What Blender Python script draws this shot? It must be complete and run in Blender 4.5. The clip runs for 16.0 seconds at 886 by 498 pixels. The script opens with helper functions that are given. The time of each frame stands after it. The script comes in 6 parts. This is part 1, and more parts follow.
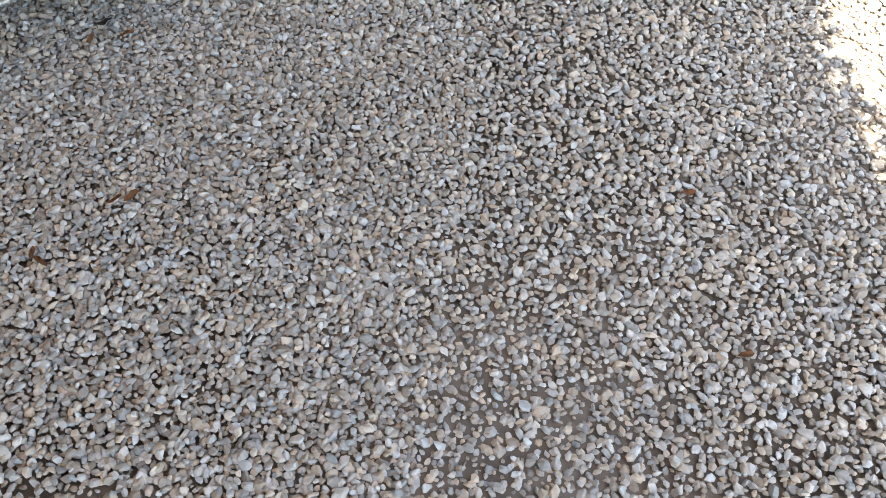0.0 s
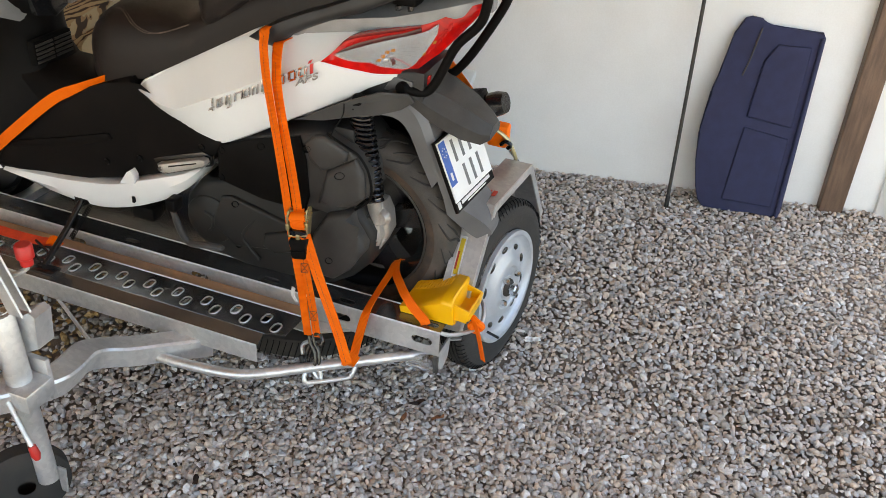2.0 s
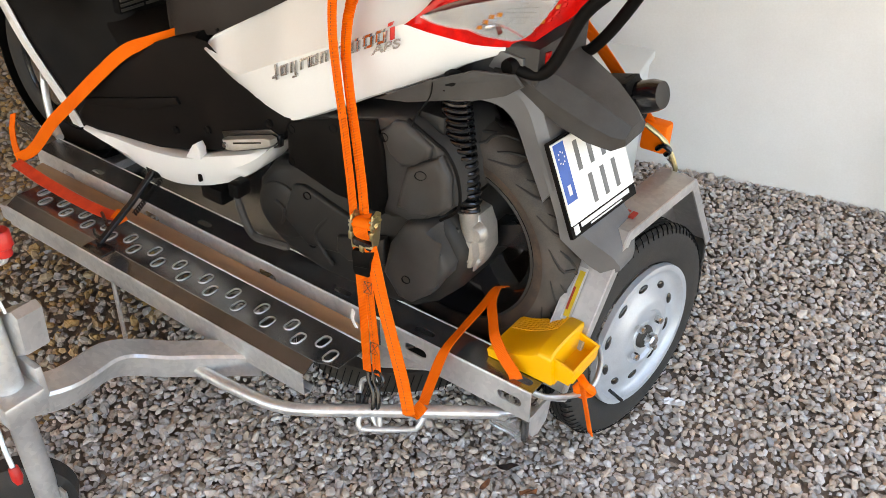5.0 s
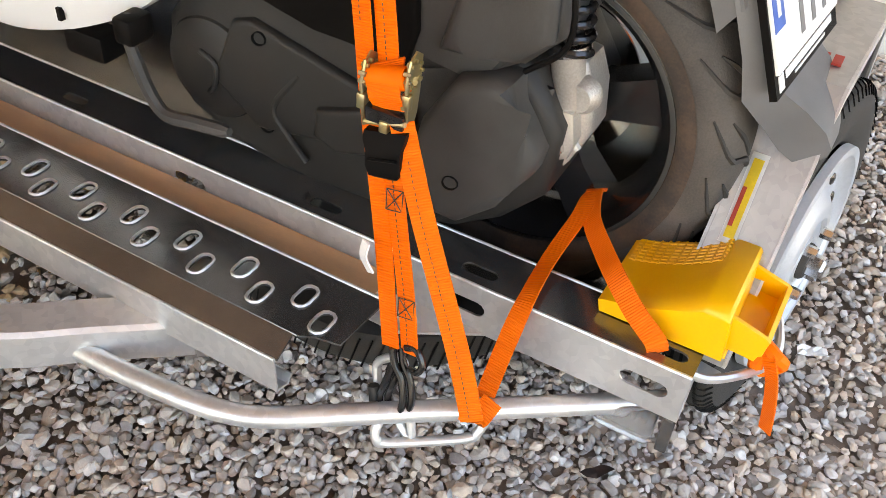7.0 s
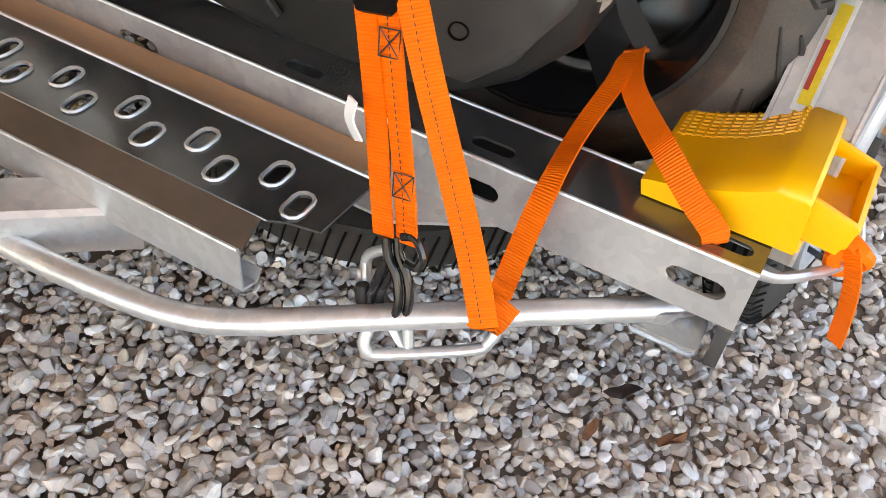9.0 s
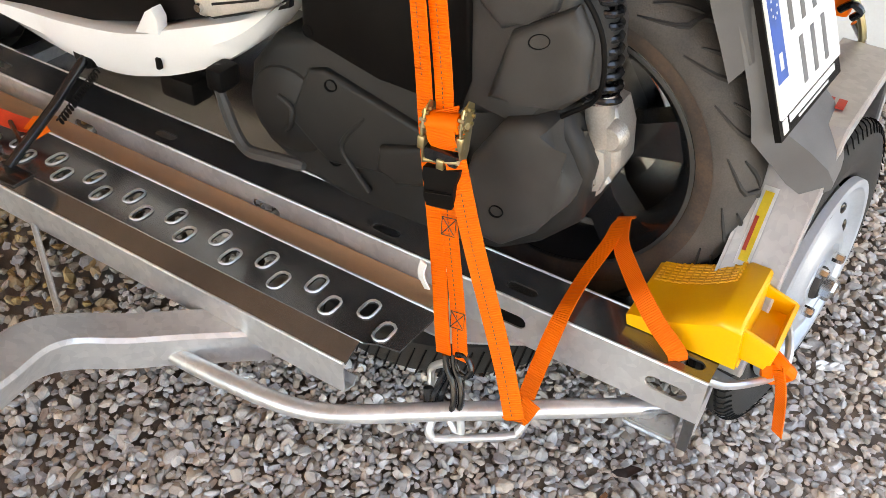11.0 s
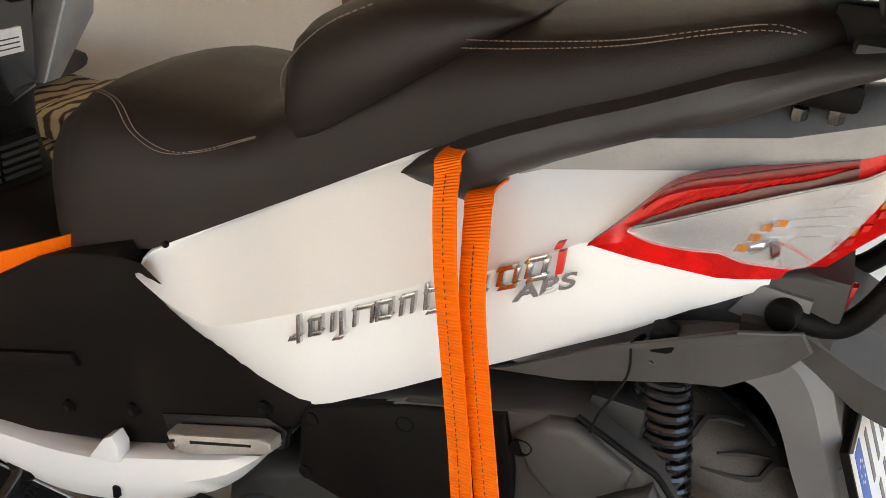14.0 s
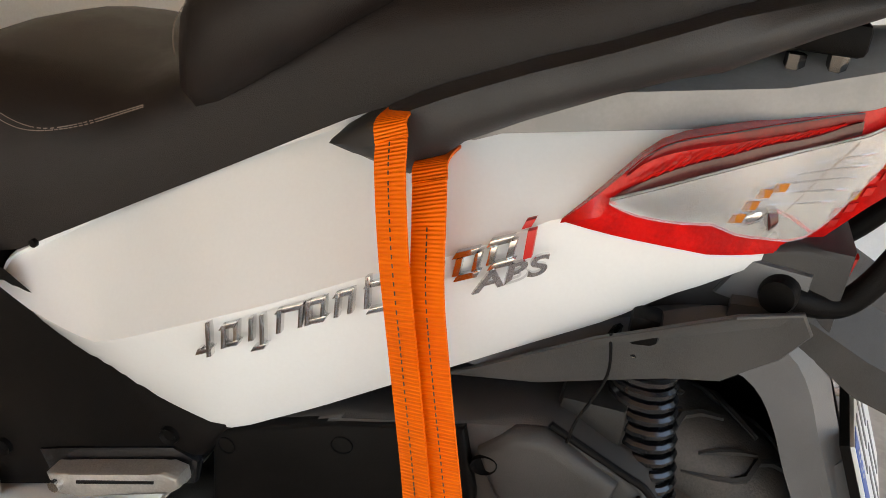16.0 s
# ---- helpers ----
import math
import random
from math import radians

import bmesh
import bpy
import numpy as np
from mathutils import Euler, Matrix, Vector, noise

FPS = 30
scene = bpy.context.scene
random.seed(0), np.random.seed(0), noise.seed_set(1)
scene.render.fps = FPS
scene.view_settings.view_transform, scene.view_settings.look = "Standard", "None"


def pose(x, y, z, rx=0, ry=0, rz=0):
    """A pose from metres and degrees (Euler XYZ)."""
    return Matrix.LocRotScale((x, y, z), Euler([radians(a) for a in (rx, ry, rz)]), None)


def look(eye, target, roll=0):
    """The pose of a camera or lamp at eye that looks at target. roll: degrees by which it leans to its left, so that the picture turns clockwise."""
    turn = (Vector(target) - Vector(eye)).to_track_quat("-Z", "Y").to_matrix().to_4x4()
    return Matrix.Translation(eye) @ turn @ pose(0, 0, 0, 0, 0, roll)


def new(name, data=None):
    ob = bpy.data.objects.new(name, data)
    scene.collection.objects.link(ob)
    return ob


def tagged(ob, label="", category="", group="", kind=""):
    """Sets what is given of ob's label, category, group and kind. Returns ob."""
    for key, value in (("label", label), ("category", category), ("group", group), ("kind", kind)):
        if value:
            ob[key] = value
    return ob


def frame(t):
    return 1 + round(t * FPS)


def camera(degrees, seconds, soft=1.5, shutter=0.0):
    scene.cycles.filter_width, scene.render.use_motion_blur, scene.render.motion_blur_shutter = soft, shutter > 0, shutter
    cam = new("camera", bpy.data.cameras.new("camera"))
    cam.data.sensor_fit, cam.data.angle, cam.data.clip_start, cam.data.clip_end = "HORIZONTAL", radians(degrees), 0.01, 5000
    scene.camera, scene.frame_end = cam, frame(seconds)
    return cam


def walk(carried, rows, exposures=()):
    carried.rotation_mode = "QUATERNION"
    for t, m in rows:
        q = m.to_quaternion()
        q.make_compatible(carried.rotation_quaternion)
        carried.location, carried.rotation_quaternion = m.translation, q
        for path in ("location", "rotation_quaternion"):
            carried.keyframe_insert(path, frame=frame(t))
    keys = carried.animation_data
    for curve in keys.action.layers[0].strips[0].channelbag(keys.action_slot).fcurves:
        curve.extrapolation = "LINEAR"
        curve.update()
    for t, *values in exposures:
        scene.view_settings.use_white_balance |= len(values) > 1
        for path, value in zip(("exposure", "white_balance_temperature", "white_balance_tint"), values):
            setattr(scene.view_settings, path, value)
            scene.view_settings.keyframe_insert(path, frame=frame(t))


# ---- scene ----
cam = camera(54.0, 16.0, soft=0.8)
PATH = [
    (0, (2.129, -1.84, 1.533), (2.032, -0.644, -0.067), 3.9),
    (0.5, (2.142, -1.821, 1.58), (1.971, -0.548, 0.047), 4.3),
    (1, (2.079, -1.817, 1.622), (1.671, -0.407, 0.263), 3.5),
    (1.5, (1.942, -1.786, 1.667), (1.373, -0.301, 0.454), 3.4),
    (2, (1.793, -1.782, 1.687), (1.147, -0.221, 0.617), 3.0),
    (2.5, (1.725, -1.789, 1.712), (1.025, -0.207, 0.709), 3.5),
    (3, (1.781, -1.752, 1.719), (0.965, -0.206, 0.747), 1.6),
    (3.5, (1.861, -1.598, 1.699), (0.929, -0.138, 0.7), 1.1),
    (4, (1.967, -1.464, 1.679), (0.938, -0.138, 0.591), 1.0),
    (4.2, (1.986, -1.43, 1.671), (0.901, -0.156, 0.576), 0.4),
    (6.3, (1.222, -0.916, 1.128), (0.399, 0.431, -0.1), 3.1),
    (6.5, (1.217, -0.897, 1.103), (0.421, 0.437, -0.157), 3.5),
    (7, (1.203, -0.867, 1.045), (0.456, 0.447, -0.264), 4.2),
    (7.5, (1.16, -0.81, 0.955), (0.466, 0.49, -0.398), 5.2),
    (8, (1.145, -0.775, 0.887), (0.467, 0.481, -0.513), 5.7),
    (8.2, (1.13, -0.771, 0.864), (0.492, 0.463, -0.574), 6.3),
    (10.3, (1.258, -0.902, 1.049), (0.496, 0.319, -0.34), 2.6),
    (10.5, (1.282, -0.947, 1.126), (0.496, 0.271, -0.252), 2.0),
    (11, (1.254, -0.97, 1.14), (0.408, 0.318, -0.135), 2.2),
    (11.5, (1.198, -0.983, 1.158), (0.351, 0.383, -0.032), 2.3),
    (12, (1.155, -0.952, 1.218), (0.295, 0.507, 0.155), 2.1),
    (12.5, (1.135, -0.914, 1.26), (0.242, 0.638, 0.37), 2.5),
    (13, (1.115, -0.819, 1.292), (0.112, 0.724, 0.509), 3.4),
    (13.5, (1.047, -0.78, 1.29), (0.056, 0.74, 0.447), 2.6),
    (14, (0.974, -0.792, 1.297), (0.16, 0.8, 0.402), 3.2),
    (14.5, (0.932, -0.785, 1.302), (0.225, 0.85, 0.393), 3.9),
    (15, (0.936, -0.788, 1.302), (0.306, 0.868, 0.374), 4.8),
    (15.5, (0.935, -0.774, 1.288), (0.295, 0.886, 0.373), 4.1),
    (16, (0.884, -0.699, 1.227), (0.296, 0.989, 0.328), 4.4),
]
walk(cam, [(t, look(eye, target, roll)) for t, eye, target, roll in PATH], [(0, 1.95, 7200, 3), (1, 1.95, 7400, 5), (4.2, 2.1, 7800, 8), (6.3, 2.62, 8000, 10), (10.6, 2.62, 8000, 10), (11.5, 2.5, 8000, 10), (12.5, 2.14, 7650, 10), (14.6, 2.18, 7600, 9), (16, 1.95, 7600, 9)])

# ---------------------------------------------------------------- light
world = bpy.data.worlds.new("sky")
scene.world = world
world.use_nodes = True
wn = world.node_tree
sky = wn.nodes.new("ShaderNodeTexSky")
sky.sky_type, sky.sun_disc, sky.sun_elevation, sky.sun_rotation = "NISHITA", False, radians(62), radians(150)
wn.links.new(sky.outputs[0], wn.nodes["Background"].inputs[0])
wn.nodes["Background"].inputs[1].default_value = 0.15
sun = new("sun", bpy.data.lights.new("sun", "SUN"))
sun.data.energy, sun.data.angle, sun.data.color = 5.0, radians(0.5), (1.0, 0.95, 0.87)
sun.matrix_world = look((3.0, -2.0, 4.5), (2.85, 0.0, 0.0))


# ---------------------------------------------------------------- materials
def link(nt, a, b):
    nt.links.new(a, b)


def material(name, base, second=None, rough=0.5, metal=0.0, scale=30.0, bump=0.0, fine=300.0, island=0.0, coat=0.0, contrast=(0.35, 0.65), stretch=None, rough_var=0.1, spec=0.5):
    """Procedural surface: two colours mixed by a coarse and a fine noise, bumped, with uneven gloss."""
    m = bpy.data.materials.new(name)
    m.use_nodes = True
    nt = m.node_tree
    b = nt.nodes["Principled BSDF"]
    second = second or tuple(min(1.0, c * 0.8) for c in base)
    tc = nt.nodes.new("ShaderNodeTexCoord")
    src = tc.outputs["Object"]
    if stretch:
        mp = nt.nodes.new("ShaderNodeMapping")
        mp.inputs["Scale"].default_value = stretch
        link(nt, src, mp.inputs["Vector"])
        src = mp.outputs["Vector"]
    n1 = nt.nodes.new("ShaderNodeTexNoise")
    n1.inputs["Scale"].default_value, n1.inputs["Detail"].default_value = scale, 6
    n2 = nt.nodes.new("ShaderNodeTexNoise")
    n2.inputs["Scale"].default_value, n2.inputs["Detail"].default_value = fine, 3
    link(nt, src, n1.inputs["Vector"])
    link(nt, src, n2.inputs["Vector"])
    ramp = nt.nodes.new("ShaderNodeMapRange")
    ramp.inputs["From Min"].default_value, ramp.inputs["From Max"].default_value = contrast
    mixf = nt.nodes.new("ShaderNodeMath")
    mixf.operation = "MULTIPLY_ADD"
    mixf.inputs[1].default_value = 0.35
    link(nt, n2.outputs["Fac"], mixf.inputs[0])
    sub = nt.nodes.new("ShaderNodeMath")
    sub.operation = "SUBTRACT"
    sub.inputs[1].default_value = 0.175
    link(nt, n1.outputs["Fac"], sub.inputs[0])
    link(nt, sub.outputs[0], mixf.inputs[2])
    link(nt, mixf.outputs[0], ramp.inputs["Value"])
    mix = nt.nodes.new("ShaderNodeMix")
    mix.data_type = "RGBA"
    mix.inputs["A"].default_value, mix.inputs["B"].default_value = (*base, 1), (*second, 1)
    link(nt, ramp.outputs[0], mix.inputs["Factor"])
    out = mix.outputs["Result"]
    if island:
        geo = nt.nodes.new("ShaderNodeNewGeometry")
        hsv = nt.nodes.new("ShaderNodeHueSaturation")
        mr = nt.nodes.new("ShaderNodeMapRange")
        mr.inputs["To Min"].default_value, mr.inputs["To Max"].default_value = 1 - island, 1 + island
        link(nt, geo.outputs["Random Per Island"], mr.inputs["Value"])
        link(nt, mr.outputs[0], hsv.inputs["Value"])
        fr = nt.nodes.new("ShaderNodeMath")
        fr.operation = "MULTIPLY"
        fr.inputs[1].default_value = 17.31
        link(nt, geo.outputs["Random Per Island"], fr.inputs[0])
        fc = nt.nodes.new("ShaderNodeMath")
        fc.operation = "FRACT"
        link(nt, fr.outputs[0], fc.inputs[0])
        ms = nt.nodes.new("ShaderNodeMapRange")
        ms.inputs["To Min"].default_value, ms.inputs["To Max"].default_value = 0.2, 2.3
        link(nt, fc.outputs[0], ms.inputs["Value"])
        link(nt, ms.outputs[0], hsv.inputs["Saturation"])
        link(nt, out, hsv.inputs["Color"])
        out = hsv.outputs["Color"]
    link(nt, out, b.inputs["Base Color"])
    rr = nt.nodes.new("ShaderNodeMapRange")
    rr.inputs["To Min"].default_value, rr.inputs["To Max"].default_value = max(0.02, rough - rough_var), min(1, rough + rough_var)
    link(nt, n1.outputs["Fac"], rr.inputs["Value"])
    link(nt, rr.outputs[0], b.inputs["Roughness"])
    b.inputs["Metallic"].default_value = metal
    b.inputs["Coat Weight"].default_value = coat
    b.inputs["Coat Roughness"].default_value = 0.08
    b.inputs["Specular IOR Level"].default_value = spec
    if bump:
        bp = nt.nodes.new("ShaderNodeBump")
        bp.inputs["Strength"].default_value, bp.inputs["Distance"].default_value = bump, 0.002
        link(nt, n2.outputs["Fac"], bp.inputs["Height"])
        link(nt, bp.outputs[0], b.inputs["Normal"])
    return m


def node_material(name, build):
    m = bpy.data.materials.new(name)
    m.use_nodes = True
    build(m.node_tree, m.node_tree.nodes["Principled BSDF"])
    return m


def galvanised_nodes(dark):
    def build(nt, b):
        tc = nt.nodes.new("ShaderNodeTexCoord")
        vor = nt.nodes.new("ShaderNodeTexVoronoi")
        vor.inputs["Scale"].default_value = 95
        noi = nt.nodes.new("ShaderNodeTexNoise")
        noi.inputs["Scale"].default_value, noi.inputs["Detail"].default_value = 9, 8
        for n in (vor, noi):
            link(nt, tc.outputs["Object"], n.inputs["Vector"])
        sep = nt.nodes.new("ShaderNodeSeparateColor")
        link(nt, vor.outputs["Color"], sep.inputs[0])
        add = nt.nodes.new("ShaderNodeMath")
        add.operation = "MULTIPLY_ADD"
        add.inputs[1].default_value = 0.16
        link(nt, sep.outputs[0], add.inputs[0])
        link(nt, noi.outputs["Fac"], add.inputs[2])
        mix = nt.nodes.new("ShaderNodeMix")
        mix.data_type = "RGBA"
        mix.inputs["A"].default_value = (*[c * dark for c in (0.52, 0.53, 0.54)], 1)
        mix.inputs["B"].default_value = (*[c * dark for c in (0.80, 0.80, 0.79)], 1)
        mr = nt.nodes.new("ShaderNodeMapRange")
        mr.inputs["From Min"].default_value, mr.inputs["From Max"].default_value = 0.4, 0.9
        link(nt, add.outputs[0], mr.inputs["Value"])
        link(nt, mr.outputs[0], mix.inputs["Factor"])
        link(nt, mix.outputs["Result"], b.inputs["Base Color"])
        r = nt.nodes.new("ShaderNodeMapRange")
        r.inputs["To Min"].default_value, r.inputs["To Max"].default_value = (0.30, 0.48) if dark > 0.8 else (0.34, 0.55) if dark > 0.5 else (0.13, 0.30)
        link(nt, noi.outputs["Fac"], r.inputs["Value"])
        link(nt, r.outputs[0], b.inputs["Roughness"])
        b.inputs["Metallic"].default_value = 0.7 if dark > 0.8 else 0.85
    return build


def webbing_nodes(nt, b):
    tc = nt.nodes.new("ShaderNodeTexCoord")
    wave = nt.nodes.new("ShaderNodeTexWave")
    wave.inputs["Scale"].default_value, wave.inputs["Distortion"].default_value = 17, 0.3
    wave.bands_direction = "Y"
    link(nt, tc.outputs["UV"], wave.inputs["Vector"])
    noi = nt.nodes.new("ShaderNodeTexNoise")
    noi.inputs["Scale"].default_value = 14
    link(nt, tc.outputs["Object"], noi.inputs["Vector"])
    mix = nt.nodes.new("ShaderNodeMix")
    mix.data_type = "RGBA"
    mix.inputs["A"].default_value, mix.inputs["B"].default_value = (0.95, 0.185, 0.004, 1), (0.88, 0.13, 0.003, 1)
    mul = nt.nodes.new("ShaderNodeMath")
    mul.operation = "MULTIPLY_ADD"
    mul.inputs[1].default_value = 0.5
    link(nt, wave.outputs["Fac"], mul.inputs[0])
    link(nt, noi.outputs["Fac"], mul.inputs[2])
    link(nt, mul.outputs[0], mix.inputs["Factor"])
    link(nt, mix.outputs["Result"], b.inputs["Base Color"])
    b.inputs["Roughness"].default_value = 0.6
    b.inputs["Specular IOR Level"].default_value = 0.2
    bp = nt.nodes.new("ShaderNodeBump")
    bp.inputs["Strength"].default_value, bp.inputs["Distance"].default_value = 0.7, 0.001
    link(nt, wave.outputs["Fac"], bp.inputs["Height"])
    link(nt, bp.outputs[0], b.inputs["Normal"])


def lens_nodes(col, rough):
    def build(nt, b):
        b.inputs["Base Color"].default_value = (*col, 1)
        b.inputs["Roughness"].default_value = rough
        b.inputs["Transmission Weight"].default_value = 0.85
        b.inputs["IOR"].default_value = 1.45
    return build


def carpet_nodes(nt, b):
    tc = nt.nodes.new("ShaderNodeTexCoord")
    v = nt.nodes.new("ShaderNodeTexVoronoi")
    v.inputs["Scale"].default_value = 26
    w = nt.nodes.new("ShaderNodeTexWave")
    w.inputs["Scale"].default_value, w.inputs["Distortion"].default_value = 9, 6
    for n in (v, w):
        link(nt, tc.outputs["Object"], n.inputs["Vector"])
    r = nt.nodes.new("ShaderNodeValToRGB")
    r.color_ramp.interpolation = "CONSTANT"
    r.color_ramp.elements[0].color = (0.05, 0.03, 0.02, 1)
    r.color_ramp.elements[1].position, r.color_ramp.elements[1].color = 0.55, (0.30, 0.19, 0.10, 1)
    e = r.color_ramp.elements.new(0.75)
    e.color = (0.42, 0.33, 0.20, 1)
    ad = nt.nodes.new("ShaderNodeMath")
    ad.operation = "MULTIPLY_ADD"
    ad.inputs[1].default_value = 0.6
    link(nt, v.outputs["Distance"], ad.inputs[0])
    link(nt, w.outputs["Fac"], ad.inputs[2])
    link(nt, ad.outputs[0], r.inputs["Fac"])
    link(nt, r.outputs["Color"], b.inputs["Base Color"])
    b.inputs["Roughness"].default_value = 0.95


STONE = material("gravel_stone", (0.57, 0.525, 0.48), (0.44, 0.405, 0.375), rough=0.85, scale=60, bump=0.35, fine=700, island=0.34, spec=0.2)
# the same gravel, with the warm shade at the far left put into its tan
SHADESTONE = material("shade_tan_gravel", (0.44, 0.375, 0.30), (0.36, 0.30, 0.24), rough=0.9, scale=60, bump=0.35, fine=700, island=0.12, spec=0.2)
SAND = material("sandy_ground", (0.44, 0.38, 0.32), (0.34, 0.29, 0.245), rough=0.95, scale=6, bump=0.8, fine=420)
# darker than the ground, to put shade into the gaps between stones
BED = material("gravel_gap_shade", (0.25, 0.205, 0.17), (0.16, 0.13, 0.108), rough=0.95, scale=7, bump=0.9, fine=420)
PLASTER = material("white_plaster", (0.80, 0.79, 0.77), (0.74, 0.725, 0.70), rough=0.85, scale=3, bump=0.25, fine=160)
# cream also carries the warmer, dimmer light on the north wall's left part
CREAM = material("cream_plaster", (0.76, 0.70, 0.62), (0.69, 0.62, 0.54), rough=0.85, scale=2.5, bump=0.25, fine=150)
WOOD = material("brown_wood", (0.16, 0.095, 0.06), (0.10, 0.058, 0.038), rough=0.5, scale=8, bump=0.2, fine=120, stretch=(8, 8, 1))
# unseen ceiling, coloured to bounce warm light onto the walls
CEILING = material("warm_bounce_ceiling", (0.40, 0.27, 0.165), (0.30, 0.195, 0.115), rough=0.7, scale=6, bump=0.3, stretch=(1, 10, 1))
DOORWOOD = material("dark_door_wood", (0.035, 0.018, 0.012), (0.022, 0.012, 0.008), rough=0.5, scale=5, bump=0.2, stretch=(10, 10, 1))
WHITE = material("white_scooter_paint", (0.78, 0.78, 0.765), (0.75, 0.745, 0.73), rough=0.22, scale=4, coat=0.6, rough_var=0.05)
SILVER = material("silver_plastic", (0.30, 0.30, 0.30), (0.25, 0.25, 0.25), rough=0.42, metal=0.3, scale=20, bump=0.05)
COWL = material("grey_metallic_plastic", (0.27, 0.27, 0.272), (0.23, 0.23, 0.232), rough=0.4, metal=0.3, scale=20, bump=0.05)
BLACK = material("matt_black_plastic", (0.0060, 0.0052, 0.0049), (0.0044, 0.0039, 0.0037), rough=0.5, scale=18, bump=0.22, fine=900, spec=0.07)
GREYP = material("dark_grey_plastic", (0.030, 0.029, 0.029), (0.021, 0.020, 0.020), spec=0.4, rough=0.5, scale=14, bump=0.2, fine=900)
ENGINE = material("dark_cast_housing", (0.022, 0.021, 0.020), (0.014, 0.0132, 0.0126), rough=0.5, scale=9, bump=0.25, fine=700, spec=0.3)
MIDGREY = material("grey_housing_plastic", (0.058, 0.056, 0.054), (0.036, 0.034, 0.032), spec=0.3, rough=0.5, scale=9, bump=0.2, fine=900)
FENDGREY = material("mid_grey_plastic", (0.125, 0.125, 0.127), (0.10, 0.10, 0.102), rough=0.45, scale=10, bump=0.12, fine=900)
DUSTY = material("dusty_black_plastic", (0.0058, 0.0047, 0.0043), (0.016, 0.0125, 0.0105), rough=0.6, scale=7, bump=0.2, fine=700, contrast=(0.5, 0.85), spec=0.08)
LEATHER = material("seat_vinyl", (0.0105, 0.0074, 0.0067), (0.014, 0.0102, 0.0092), rough=0.45, scale=12, bump=0.3, fine=1100, spec=0.28)
THREAD = material("stitch_thread", (0.21, 0.165, 0.14), rough=0.8)
RUBBER = material("tyre_rubber", (0.020, 0.019, 0.018), (0.042, 0.036, 0.031), rough=0.8, scale=9, bump=0.25, fine=500, contrast=(0.45, 0.75))
DUSTRUB = material("dusty_tyre_rubber", (0.082, 0.070, 0.060), (0.026, 0.024, 0.022), rough=0.72, scale=11, bump=0.3, fine=420, contrast=(0.3, 0.75))
RUST = material("brown_dust", (0.085, 0.055, 0.038), (0.040, 0.031, 0.026), rough=0.9, scale=20)
# black that stands for the shade inside recesses
VOID = material("recess_shade_black", (0.004, 0.004, 0.004), rough=0.9, spec=0.1)
RIMBLACK = material("black_alloy", (0.012, 0.012, 0.013), rough=0.22, scale=20, coat=0.3)
STEELRIM = material("silver_painted_steel", (0.52, 0.55, 0.59), (0.42, 0.45, 0.49), rough=0.38, metal=0.35, scale=12)
ALU = material("cast_aluminium", (0.52, 0.49, 0.45), (0.36, 0.34, 0.31), rough=0.45, metal=0.6, scale=14, bump=0.4, fine=350)
CHROME = material("bright_metal", (0.75, 0.75, 0.75), (0.62, 0.62, 0.62), rough=0.16, metal=1.0, scale=15, rough_var=0.06)
BRASS = material("zinc_yellow_steel", (0.46, 0.38, 0.18), (0.42, 0.38, 0.26), rough=0.32, metal=0.9, scale=40)
# zinc tinted tan to paint the warm reflection along the rail
TANREFLECT = material("tan_reflection_zinc", (0.50, 0.31, 0.18), (0.40, 0.27, 0.18), rough=0.34, metal=0.55, scale=9, bump=0.1, fine=200, stretch=(1, 4, 4))
GALV = node_material("galvanised_steel", galvanised_nodes(1.0))
GALVM = node_material("weathered_galvanised_steel", galvanised_nodes(0.66))
# same zinc darkened: the dark reflections on ramp and rail tops are in it
GALVD = node_material("dark_reflection_galvanised_steel", galvanised_nodes(0.31))
WEB = node_material("orange_webbing", webbing_nodes)
REDWEB = material("red_webbing", (0.72, 0.06, 0.015), (0.55, 0.04, 0.012), rough=0.65, scale=30)
YELLOW = material("yellow_plastic", (0.90, 0.47, 0.008), (0.86, 0.42, 0.006), rough=0.38, scale=10, bump=0.05)
REDP = material("red_plastic", (0.55, 0.022, 0.018), (0.42, 0.016, 0.014), rough=0.4, scale=20)
CLEARLENS = node_material("clear_lens", lens_nodes((0.96, 0.96, 0.96), 0.03))
REFLECTOR = material("lamp_reflector", (0.50, 0.50, 0.51), (0.20, 0.20, 0.21), rough=0.24, metal=0.9, scale=10, bump=0.12, fine=60)
REDREFL = material("red_reflector", (0.62, 0.006, 0.005), (0.40, 0.004, 0.004), rough=0.22, scale=40, bump=0.25, fine=260, coat=0.12, spec=0.3)
# the red again, darkened because less light reaches the lamp's top
DEEPRED = material("shaded_red_lens", (0.20, 0.004, 0.004), (0.12, 0.003, 0.003), rough=0.15, scale=40, coat=0.1, spec=0.3)
# dark red with the dim lamp interior put into the colour
DIMRED = material("dim_red_lens", (0.050, 0.012, 0.012), (0.09, 0.02, 0.018), rough=0.12, scale=20, coat=0.15, spec=0.4)
AMBER = material("amber_bulb", (0.55, 0.20, 0.02), (0.40, 0.11, 0.01), rough=0.2, coat=0.3)
PLATEW = material("plate_white", (0.80, 0.80, 0.79), (0.74, 0.74, 0.73), rough=0.35, scale=12)
PLATEB = material("plate_blue", (0.02, 0.10, 0.42), rough=0.4)
INK = material("plate_ink", (0.022, 0.022, 0.024), rough=0.5)
GREYINK = material("plate_grey_ink", (0.16, 0.16, 0.16), rough=0.5)
PRINTW = material("white_print", (0.75, 0.75, 0.74), rough=0.6)
REDPRINT = material("red_print", (0.50, 0.05, 0.03), rough=0.6)
